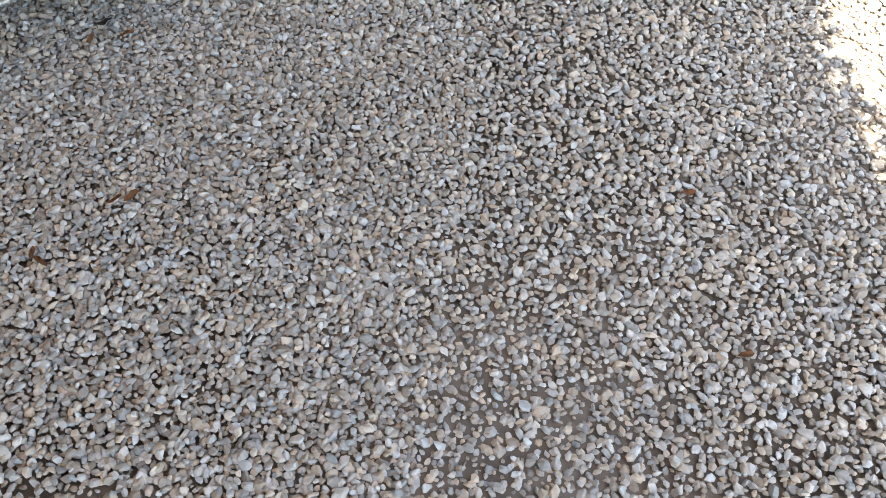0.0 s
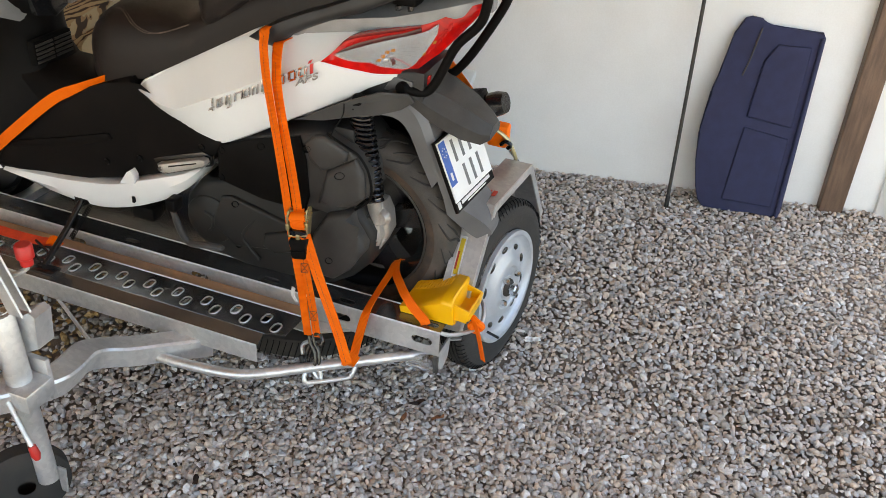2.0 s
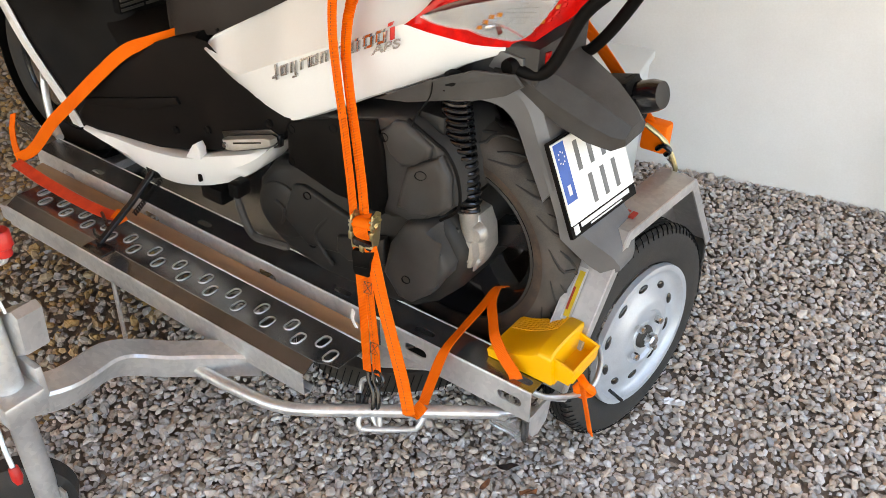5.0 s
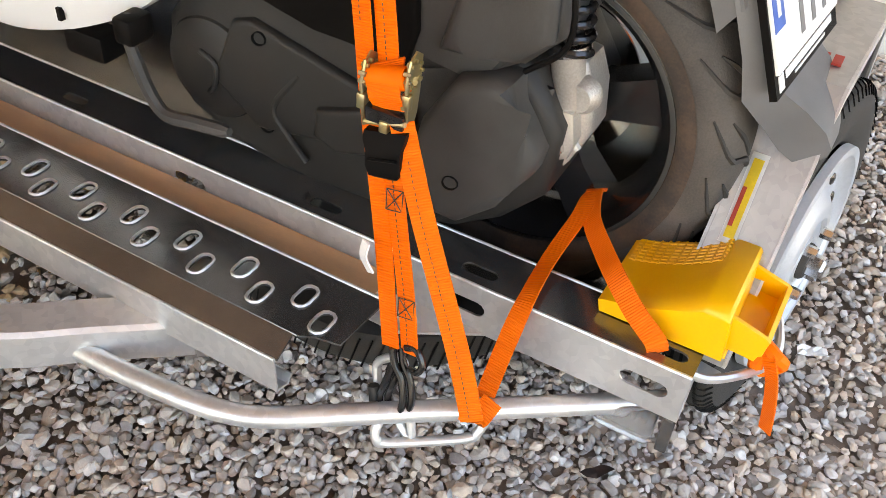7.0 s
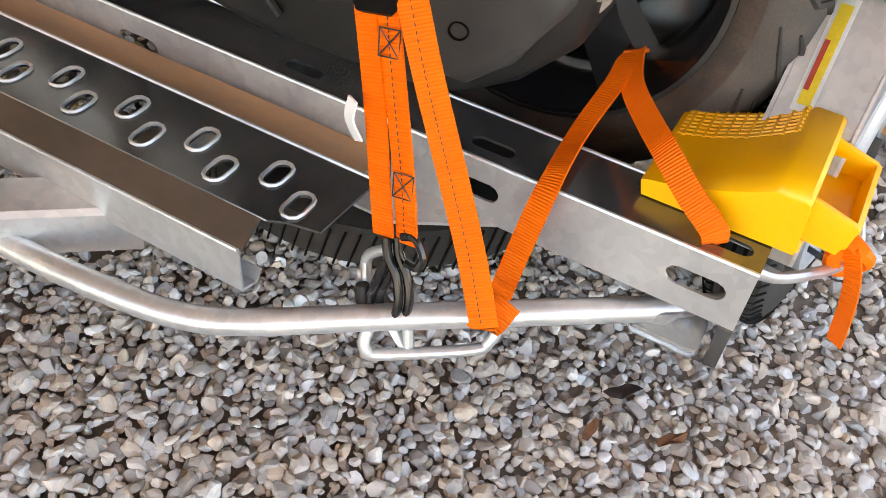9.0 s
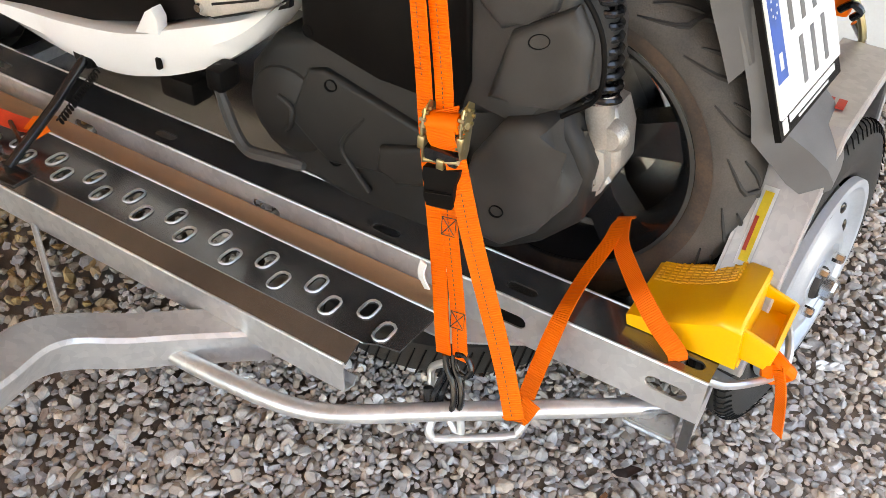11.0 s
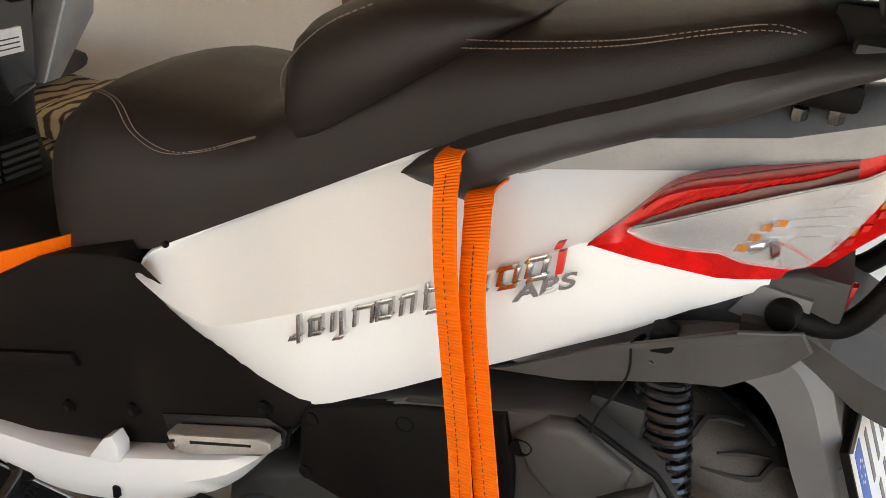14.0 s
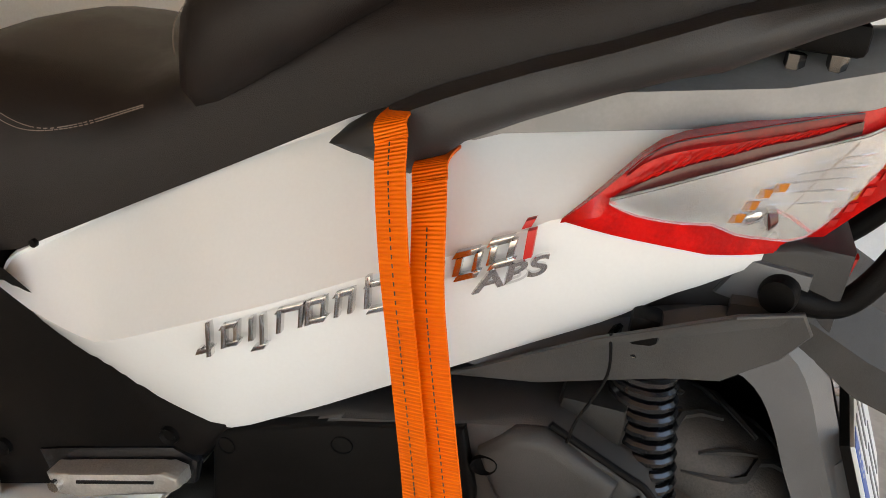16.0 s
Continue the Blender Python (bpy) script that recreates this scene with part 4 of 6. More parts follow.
for k, (w, low, high, bars) in enumerate(((.016, -.004, .027, (0,)), (.016, .0, .021, (0, 1)), (.014, -.010, .021, (0,)), (.024, .0, .021, (1,)), (.018, .0, .021, (0, 1)), (.016, .0, .021, (1,)), (.024, -.006, .027, (0, 1)))):
    d = .001 + .0255 * k
    badge(d, d + .0045, max(low, 0), high if k else .006, CHROME)
    badge(d + w - .0045, d + w, low, high, CHROME)
    for b in bars:
        badge(d, d + w, (low if low < -.005 else .0, .0165)[b], (low if low < -.005 else .0, .0165)[b] + .0045, CHROME)
for d in (.196, .226, .252):
    badge(d, d + .020, .0, .005, CHROME)
    badge(d, d + .020, .019, .024, CHROME)
    badge(d, d + .006, .005, .019, CHROME)
    badge(d + .015, d + .021, .005, .019, CHROME)
badge(.280, .287, .0, .022, REDP, "red stroke")
badge(.279, .287, .025, .031, REDP, "red stroke")
txt = bpy.data.curves.new("lettering", "FONT")
txt.body, txt.size, txt.extrude, txt.shear, txt.offset = "ABS", 0.025, 0.0018, 0.35, 0.0007
lettering = new("lettering", txt)
txt.materials.append(CHROME)
lettering.parent, lettering.matrix_parent_inverse = panel, Matrix.Identity(4)
xl = 0.706
lettering.matrix_basis = Matrix.Translation((xl, side_y(xl) - 0.0135, 0.892)) @ Matrix.Rotation(math.atan2(side_y(.76) - side_y(.70), .06), 4, "Z") @ Matrix.Rotation(-slope * 0.85, 4, "Y") @ Matrix.Rotation(radians(90), 4, "X") @ Matrix.Diagonal((1.35, .85, 1, 1))

# tail light
T_TOP = [(.760, .954), (.773, .966), (.789, .982), (.808, 1.005), (.829, 1.020), (.872, 1.030), (.916, 1.036), (.962, 1.042), (.991, 1.052), (1.052, 1.085), (1.110, 1.108)]
T_LOW = [(.760, .953), (.796, .943), (.845, .933), (.894, .925), (.944, .925), (.965, .940), (.985, .959), (1.012, .983), (1.05, 1.030), (1.110, 1.104)]


def band(a, b, t0, t1, out0, out1, n=24, cut=(0.0, 1.0), depth=0.02, point=0.0):
    """A skin between two edge lines, over the share t0..t1 of the height."""
    A, B = resample(a, n), resample(b, n)
    rings, u0, u1 = [], t0, t1
    for i, ((ax, az), (bx, bz)) in enumerate(zip(A, B)):
        k = i / (n - 1)
        if not cut[0] <= k <= cut[1]:
            continue
        ring = []
        s = min(1.0, (k - cut[0] + .02) / point) if point else 1.0
        m = u0 + (u1 - u0) * .42
        t0, t1 = (m + (u0 - m) * s, m + (u1 - m) * s)
        for t in (t0, (t0 + t1) / 2, t1):
            x, z = ax + (bx - ax) * t, az + (bz - az) * t
            ring.append(Vector((x, side_y(x) - out0 - (out1 if t not in (t0, t1) else 0), z)))
        for t in (t1, t0):
            x, z = ax + (bx - ax) * t, az + (bz - az) * t
            ring.append(Vector((x, side_y(x) - out0 + depth, z)))
        rings.append(ring)
    return bm_loft(rings)


light = both_sides("tail_light", lambda: band(T_LOW, T_TOP, 0, 1, 0.006, 0.005), REDREFL, label="red tail light cluster with clear indicator", smooth=30)[0]
CL_LOW = [(.792, .973), (.812, .964), (.842, .959), (.872, .958), (.881, .951), (.905, .944), (.944, .941), (.976, .981), (.998, 1.023)]
CL_TOP = [(.792, .975), (.825, .986), (.870, 1.002), (.917, 1.013), (.964, 1.024), (.980, 1.032), (.992, 1.042), (.996, 1.045), (1.000, 1.047)]
SM_TOP = [(.794, .976), (.806, .985), (.841, 1.003), (.891, 1.018), (.928, 1.024), (.963, 1.036)]
SM_LOW = [(.793, .974), (.825, .986), (.870, 1.002), (.900, 1.010), (.935, 1.017), (.964, 1.026)]


def in_lamp(x, z, out):
    return (x, side_y(x) - out, z)


TOP_A = [(.800, .992), (.812, 1.004), (.832, 1.013), (.872, 1.022), (.916, 1.028), (.962, 1.036)]
TOP_B = [(.801, .996), (.813, 1.0095), (.832, 1.0205), (.872, 1.030), (.916, 1.036), (.962, 1.042)]
# darker bands paint the dim upper part of the lamp
part("upper_band", band(TOP_A, TOP_B, 0, 1, 0.0122, 0.001, depth=0.004), DEEPRED, light, "upper band in red darkened for shade")
part("dim_strip", band(SM_LOW, SM_TOP, 0, 1, 0.0125, 0.001, depth=0.004), DIMRED, light, "dark red strip, dimness put into its colour")
part("lens_bead", bm_tube([in_lamp(x, z, .0145) for x, z in CL_TOP[:6]], .0012, n=6, sub=3), CLEARLENS, light)
for k in range(16):
    x = .812 + .0085 * k
    zh, zs = interp(x, T_TOP), interp(x, SM_TOP)
    part("red_flute", bm_tube([in_lamp(x, zs + .002, .0128), in_lamp(x + .010, zs + (zh - zs) * .55, .0136)], .0011, n=5), REDREFL, light)
part("indicator_reflector", band(CL_LOW, CL_TOP, 0, 1, 0.0125, 0.0, depth=0.004), REFLECTOR, light, "silvered indicator section")
for k in range(5):
    part("reflector_rib", bm_tube([in_lamp((.934, .913, .902, .908, .905)[k], (1.004, .995, .989, .982, .972)[k], .0150), in_lamp(.979 - .005 * k, 1.013 - .0103 * k, .0150)], 0.0011, n=6), CHROME, light)
for k in range(11):
    x = .806 + .0068 * k
    zl, zh = interp(x, CL_LOW), interp(x, CL_TOP)
    part("reflector_flute", bm_tube([in_lamp(x, zl + .003, .0142), in_lamp(x + .020, zl + (zh - zl) * .75, .0142)], .0006, n=4), REFLECTOR, light)
part("lens_seam", bm_tube([in_lamp(.905, .946, .0165), in_lamp(.934, .984, .0165), in_lamp(.963, 1.020, .0165)], .0009, n=6), CHROME, light)
for k in range(4):
    x, z = ((.878, .963), (.886, .973), (.894, .982), (.905, .986))[k]
    part("amber_facet", bm_prism([(x, z - .004), (x + .011, z - .002), (x + .013, z + .005), (x + .003, z + .004)], "y", side_y(x) - .0155, side_y(x) - .0125, .0006), AMBER, light, smooth=0)
part("bulb", bm_lathe([(0, .012), (.006, .011), (.009, .004), (.009, -.006), (.006, -.010), (0, -.010)], (.8, .5, .3), (.894, side_y(.894) - .010, .964), n=14), CHROME, light)
part("bulb_holder", bm_lathe([(0, .006), (.011, .004), (.013, -.004), (.0, -.006)], (.8, .5, .3), (.908, side_y(.908) - .008, .960), n=14), DIMRED, light)
part("red_edge", bm_tube([in_lamp(.912, .967, .0150), in_lamp(.926, .960, .0150), in_lamp(.946, .945, .0150)], .0016, n=6), REDREFL, light)
part("indicator_lens", band(CL_LOW, CL_TOP, 0, 1, 0.019, 0.002, depth=0.002), CLEARLENS, light, "clear lens")
# two cells coloured amber to paint the flashes on the red reflector
for k in range(14):
    x, z = .958 + .0105 * (k // 2), .950 + .0140 * (k // 2) + .010 * (k % 2)
    part("reflector_cell", bm_prism([(x, z - .004), (x + .007, z - .001), (x + .009, z + .007), (x + .002, z + .004)], "y", side_y(x) - .0135, side_y(x) - .010, .0006), AMBER if k in (3, 7) else REDREFL, light, smooth=0)

# tail cowl between the panels, silver
C = []
for x, z in ((.66, 1.012), (.70, 1.030), (.80, 1.046), (.90, 1.058), (1.0, 1.080), (1.08, 1.102), (1.115, 1.112)):
    yl = side_y(x) + interp(x, [(.66, .060), (.80, .028), (.95, -.006), (1.1, -.002)])
    yr = 2 * YC - yl
    ring = []
    for k in range(13):
        f = k / 12
        ring.append((x, yl + (yr - yl) * f, z + 0.022 * math.sin(math.pi * f)))
    ring += [(x, yr, z - 0.03), (x, yl, z - 0.03)]
    C.append(ring)
part("tail_cowl", bm_loft(C), COWL, scooter, "grey metallic tail cowl")

# grab rails
G = [(.572, .977, .982, -.100), (.594, .973, .998, -.110), (.618, .970, 1.014, -.116), (.640, .968, 1.027, -.117), (.664, .986, 1.039, -.116), (.680, 1.001, 1.046, -.115), (.723, 1.024, 1.065, -.111), (.777, 1.049, 1.086, -.104), (.82, 1.066, 1.104, -.094), (.85, 1.074, 1.117, -.086), (.91, 1.104, 1.134, -.066), (.985, 1.138, 1.152, -.045)]


def make_grab():
    rings = []
    for x, z0, z1, y in G:
        c = (z0 + z1) / 2
        h = (z1 - z0) / 2
        rings.append([(x, y - .012, c - h * .6), (x, y - .016, c), (x, y - .010, c + h * .8), (x, y + .004, z1), (x, y + .04, z1 + .003), (x, y + .045, c), (x, y + .035, z0), (x, y, z0)])
    return bm_loft(rings)


grab = both_sides("grab_rail", make_grab, GREYP, label="dark grey plastic grab rail", smooth=50)[0]
part("rail_bracket", bm_box(.890, .950, -.015, .05, 1.082, 1.108, .006), BLACK, grab)
for x, z in ((.903, 1.068), (.933, 1.076)):
    part("bolt", bm_lathe([(0, -.010), (.007, -.010), (.008, 0), (.008, .01)], (0, 0, 1), (x, .0, z), n=6), RIMBLACK, grab)
part("cross_bar", bm_box(.93, .985, -.05, 2 * YC + .05, 1.128, 1.150, .008), GREYP, grab)

# seat
S_TOP = [(.038, .872), (.044, .888), (.055, .905), (.074, .929), (.098, .951), (.122, .969), (.155, .985), (.20, .995), (.28, .993), (.36, .990), (.42, 1.020), (.50, 1.076), (.58, 1.112), (.66, 1.129), (.757, 1.144), (.812, 1.156), (.863, 1.170), (.887, 1.174), (.913, 1.166), (.935, 1.142)]
S_LOW = [(.038, .862), (.044, .845), (.055, .825), (.074, .806), (.098, .790), (.13, .784), (.18, .795), (.268, .820), (.442, .917), (.595, 1.004), (.673, 1.038), (.764, 1.080), (.839, 1.110), (.906, 1.135), (.935, 1.137)]
S_W = [(.038, .060), (.044, .092), (.055, .122), (.074, .150), (.098, .172), (.122, .185), (.15, .196), (.27, .195), (.42, .175), (.56, .165), (.67, .165), (.78, .158), (.87, .135), (.915, .10), (.935, .06)]
SEAT_ST = [.038, .040, .044, .050, .058, .068, .082, .10, .122, .15, .19, .23, .27, .31, .345, .37, .39, .41, .44, .47, .50, .54, .58, .62, .67, .72, .77, .82, .86, .89, .913, .926, .935]


def seat_shape(x, top_w=0.60):
    z1, z0, w = interp(x, S_TOP), interp(x, S_LOW), interp(x, S_W)
    ring = []
    prof = [(1.0, 0.0), (1.0, .25), (.985, .48), (.93, .68), (.82, .84), (.62, .94), (.34, .985), (0, 1.0)]
    for u, v in prof:
        ring.append((x, YC - w * u, z0 + (z1 - z0) * v))
    for u, v in prof[-2::-1]:
        ring.append((x, YC + w * u, z0 + (z1 - z0) * v))
    return ring


seat = part("seat", bm_loft([seat_shape(x) for x in SEAT_ST]), LEATHER, scooter, "dark stepped dual seat with stitching", smooth=70)
hump = []
H_TOP = [(.402, 1.055), (.408, 1.076), (.425, 1.093), (.448, 1.108), (.487, 1.126), (.532, 1.141), (.575, 1.149), (.617, 1.147), (.645, 1.138), (.664, 1.130)]
H_LOW = [(.402, .985), (.441, 1.0), (.514, 1.045), (.585, 1.090), (.648, 1.120), (.664, 1.127)]
H_W = [(.402, .105), (.410, .135), (.425, .160), (.445, .178), (.50, .186), (.56, .180), (.62, .155), (.664, .11)]
for x in [.402, .405, .410, .418, .428, .445, .465, .49, .53, .57, .605, .63, .65, .664]:
    z1, zb, w = interp(x, H_TOP), interp(x, H_LOW), interp(x, H_W)
    ring = [(x, YC - w * u, zb + (z1 - zb) * v) for u, v in [(.93, -.25), (1.0, 0), (1.0, .32), (.97, .58), (.87, .80), (.68, .93), (.36, .99), (0, 1)]]
    hump.append(ring + [(x, 2 * YC - y, z) for x, y, z in ring[-2::-1]])
part("pillion_bolster", bm_loft(hump), LEATHER, seat, "raised pillion bolster", smooth=70)
def on_hump(x, u, v):
    z1, zb, w = interp(x, H_TOP), interp(x, H_LOW), interp(x, H_W)
    return (x, YC - w * u, zb + (z1 - zb) * v)


stitches([on_hump(.412, 1.0, .25), on_hump(.420, 1.0, .42), on_hump(.436, .985, .55), on_hump(.460, .955, .68), on_hump(.49, .92, .78), on_hump(.53, .88, .84)], .006, .004, .0006, seat, offset=(-.003, -.002, .002))


def on_seat(x, u, v):
    z1, z0, w = interp(x, S_TOP), interp(x, S_LOW), interp(x, S_W)
    return (x, YC - w * u, z0 + (z1 - z0) * v)


for u in (0.0, .010):
    stitches([on_seat(.150 + u, .70, .93), on_seat(.200 + u, .82, .88), on_seat(.240 + u, .93, .76), on_seat(.285 + u, .975, .66 + u), on_seat(.335, .97, .66 + u * 1.5), on_seat(.40, .97, .68 + u * 1.5)], .0048, .0034, .0005, seat, offset=(0, -.003, .003))
for u in (0.0, .07):
    stitches([on_seat(.60, .90, .80 + u), on_seat(.66, .93, .74 + u), on_seat(.75, .95, .68 + u), on_seat(.82, .96, .66 + u), on_seat(.86 + u * .1, .97, .58 + u), on_seat(.888 + u * .1, .99, .40)], .0048, .0034, .0005, seat, offset=(0, -.004, .003))

# dark centre body and floor
CB = [(-.26, .455), (-.10, .470), (.05, .495), (.20, .535), (.33, .580), (.46, .64), (.505, .708), (.425, .716), (.345, .738), (.256, .798), (.240, .825), (.16, .795), (.10, .770), (.00, .722), (-.10, .640), (-.20, .552), (-.27, .490)]
body = part("centre_body", bm_prism(CB, "y", -.150, .290, .022, seg=3), DUSTY, scooter, "dusty black plastic body and floorboard", smooth=50)
part("floor_mat", bm_prism([(-.20, .540), (.03, .590), (.16, .640), (.15, .655), (.0, .610), (-.20, .556)], "y", -.158, -.148, .003), DUSTY, body)
for x, z in ((.436, .676), (.24, .60), (.13, .565)):
    part("screw", bm_lathe([(0, -.002), (.006, -.002), (.009, -.005), (.010, 0)], (0, 1, 0), (x, -.150, z), n=12), BLACK, body)


def make_fairing():
    A = [(-.245, .462), (-.12, .478), (-.01, .490), (.12, .508), (.205, .530), (.24, .545), (.33, .578), (.40, .606), (.458, .638)]
    B = [(-.235, .450), (-.14, .430), (-.02, .419), (.10, .420), (.20, .446), (.278, .478), (.34, .512), (.40, .560), (.452, .630)]
    n = 30
    a, b = resample(A, n), resample(B, n)
    rings = []
    for (ax, az), (bx, bz) in zip(a, b):
        y = interp(ax, [(-.25, -.150), (0, -.172), (.2, -.176), (.4, -.172), (.46, -.160)])
        rings.append([(ax, y + .012, az), (ax, y, az - .004), ((ax + bx) / 2, y - .006, (az + bz) / 2), (bx, y + .010, bz + .003), (bx, y + .022, bz), (bx, y + .09, bz + .004), (ax, y + .05, az - .004)])
    return bm_loft(rings)


fairing = both_sides("lower_fairing", make_fairing, WHITE, label="white lower side fairing", smooth=40)[0]
part("fairing_fin", bm_prism([(.185, .525), (.235, .535), (.237, .560), (.228, .575), (.214, .566)], "y", -.182, -.160, .003), WHITE, fairing)
part("fairing_slot", bm_box(.224, .230, -.186, -.178, .478, .496), BLACK, fairing)
# folded foot peg
peg = part("foot_peg", bm_prism([(.314, .612), (.322, .590), (.334, .590), (.346, .598), (.450, .632), (.462, .643), (.460, .654), (.446, .656), (.432, .650), (.340, .619)], "y", -.180, -.156, .004, seg=3), ALU, scooter, "folded bare metal pillion foot peg")
part("peg_recess", bm_prism([(.285, .612), (.30, .574), (.34, .574), (.462, .628), (.466, .655), (.44, .664), (.33, .628)], "y", -.1535, -.140, .003), RIMBLACK, peg)
part("peg_slot", bm_prism([(.350, .612), (.436, .641), (.436, .644), (.350, .616)], "y", -.1812, -.179, .0), RIMBLACK, peg)
part("peg_pivot", bm_lathe([(0, -.006), (.006, -.006), (.007, 0)], (0, 1, 0), (.326, -.180, .603), n=12), CHROME, peg)

# engine and transmission
EC = [(.352, .50), (.342, .43), (.372, .372), (.44, .335), (.57, .309), (.70, .312), (.79, .335), (.85, .375), (.90, .43), (.905, .52), (.86, .585), (.72, .615), (.55, .60), (.40, .56)]
engine = part("engine", bm_prism(EC, "y", -.122, .13, .022, seg=3), ENGINE, scooter, "dark grey engine and belt drive housing")
part("air_box", bm_prism([(.47, .690), (.470, .585), (.60, .560), (.74, .548), (.80, .580), (.855, .592), (.893, .632), (.888, .690), (.862, .738), (.838, .752), (.79, .778), (.755, .776), (.70, .762), (.60, .735)], "y", -.135, .08, .022, seg=4), MIDGREY, engine, "air filter box")
part("air_box_front", bm_prism([(.476, .690), (.473, .588), (.60, .562), (.722, .553), (.735, .60), (.728, .70), (.712, .764), (.60, .732)], "y", -.143, -.10, .006, seg=3), BLACK, engine, "matt black front cover")
part("air_box_lobe", bm_prism([(.724, .745), (.752, .772), (.780, .777), (.842, .746), (.838, .722), (.806, .699), (.772, .682), (.742, .705)], "y", -.146, -.12, .012, seg=4), MIDGREY, engine)
part("air_box_lobe", bm_prism([(.786, .685), (.862, .735), (.885, .699), (.888, .634), (.856, .602), (.80, .594), (.762, .590)], "y", -.154, -.12, .018, seg=4), MIDGREY, engine)
part("seam", bm_tube([(.780, -.130, .781), (.842, -.130, .752), (.868, -.130, .738), (.894, -.130, .695), (.899, -.130, .630), (.858, -.130, .588)], .0035, n=8, sub=4), BLACK, engine)
part("drive_cover", bm_prism([(.735, .43), (.752, .505), (.790, .568), (.835, .585), (.856, .583), (.864, .552), (.880, .530), (.896, .503), (.892, .478), (.872, .450), (.855, .418), (.81, .378), (.775, .379)], "y", -.163, -.10, .022, seg=4), MIDGREY, engine, "rounded drive cover")
part("cover_ridge", bm_tube([(.569, -.130, .486), (.529, -.133, .429), (.546, -.133, .395), (.574, -.130, .358)], .005, n=8, sub=4), ENGINE, engine)
part("cover_ridge", bm_tube([(.415, -.134, .472), (.440, -.136, .460), (.436, -.136, .430), (.425, -.134, .415)], .004, n=8, sub=4), ENGINE, engine)
part("cover_rib", bm_prism([(.43, .44), (.47, .53), (.50, .54), (.66, .50), (.72, .47), (.72, .42), (.50, .385)], "y", -.134, -.115, .008, seg=3), ENGINE, engine)
part("cover_step", bm_prism([(.60, .455), (.73, .50), (.735, .435), (.63, .400), (.595, .415)], "y", -.146, -.125, .010, seg=3), ENGINE, engine)
part("crank_cover", bm_lathe([(0, -.010), (.055, -.010), (.070, -.004), (.074, .004)], (0, 1, 0), (.425, -.122, .445), n=36), ENGINE, engine)
# shallow dishes; the shade of deep bolt holes is in their black
for x, z, y, sx in ((.826, .687, -.1545, 1.35), (.733, .735, -.1465, 1.1), (.80, .439, -.1645, 1.0), (.513, .520, -.136, 1.0), (.605, .713, -.1435, 1.0), (.491, .676, -.1435, .8), (.484, .598, -.1435, .8), (.508, .385, -.124, 1.0)):
    bm = bm_lathe([(0, .004), (.008, .003), (.0105, -.001), (.0115, .003)], (0, 1, 0), (0, 0, 0), n=16)
    bmesh.ops.transform(bm, matrix=Matrix.Translation((x, y, z)) @ Matrix.Rotation(radians(-25), 4, "Y") @ Matrix.Diagonal((sx, 1, .85, 1)), verts=bm.verts[:])
    part("bolt_recess", bm, VOID, engine)
part("gear_case", bm_prism([(.80, .565), (.86, .592), (.905, .584), (.920, .550), (.926, .500), (.908, .458), (.878, .402), (.862, .396), (.845, .42), (.82, .50)], "y", -.070, -.01, .010, seg=3), ALU, engine, "bare cast aluminium gear case")
part("gear_rib", bm_tube([(.862, -.070, .580), (.884, -.074, .50), (.868, -.071, .41)], .007, n=8), ALU, engine)
part("gear_rib", bm_tube([(.865, -.070, .535), (.915, -.071, .478)], .006, n=8), ALU, engine)
part("gear_boss", bm_lathe([(0, -.018), (.016, -.018), (.022, -.010), (.024, .0)], (0, 1, 0), (.906, -.066, .548), n=20), ALU, engine)
part("drain_bolt", bm_lathe([(0, -.012), (.008, -.012), (.009, 0)], (0, 1, 0), (.876, -.074, .522), n=12), BRASS, engine)
part("breather_hose", bm_tube([(.812, -.10, .86), (.816, -.115, .83), (.800, -.135, .795), (.796, -.14, .775)], .0014, n=6, sub=5), BLACK, engine)
part("side_box", bm_box(.78, .84, -.10, -.03, .72, .79, .01), ENGINE, engine)

# shock absorber
shock = part("shock_absorber", bm_tube([(.838, -.066, .842), (.862, -.068, .72), (.8825, -.070, .598)], .0135, n=14), CHROME, scooter, "black coil spring shock absorber")
coil, turns = [], 18
for i in range(turns * 14 + 1):
    k = i / (turns * 14)
    a = 2 * math.pi * i / 14
    c = Vector((.838, -.066, .842)).lerp(Vector((.882, -.070, .600)), k ** 1.2)
    coil.append(c + Vector((math.cos(a) * .0255, math.sin(a) * .0255, 0)))
part("spring", bm_tube(coil, .0050, n=8), RIMBLACK, shock, "glossy black spring")
part("inner_sleeve", bm_tube([(.838, -.066, .842), (.880, -.070, .612)], .0165, n=14), RIMBLACK, shock)
part("shock_mount", bm_box(.824, .850, -.086, -.058, .840, .872, .006), BLACK, shock)
part("damper_body", bm_tube([(.882, -.070, .603), (.8835, -.070, .592), (.893, -.073, .535), (.894, -.073, .528)], [.0235, .0190, .0190, .015], n=22), ALU, shock, "polished damper body")
part("spring_seat", bm_lathe([(.010, .004), (.025, .004), (.026, -.007), (.019, -.009)], (.2, 0, -1), (.8825, -.070, .598), n=24), CHROME, shock)
part("fork_eye", bm_prism([(.880, .534), (.908, .534), (.916, .498), (.911, .475), (.898, .469), (.885, .482)], "y", -.094, -.062, .003), ALU, shock)
part("eye_bolt", bm_lathe([(0, -.008), (.007, -.008), (.008, 0)], (0, 1, 0), (.899, -.094, .488), n=6), CHROME, shock)

# rear wheel
RW = (.826, .034, .4715)
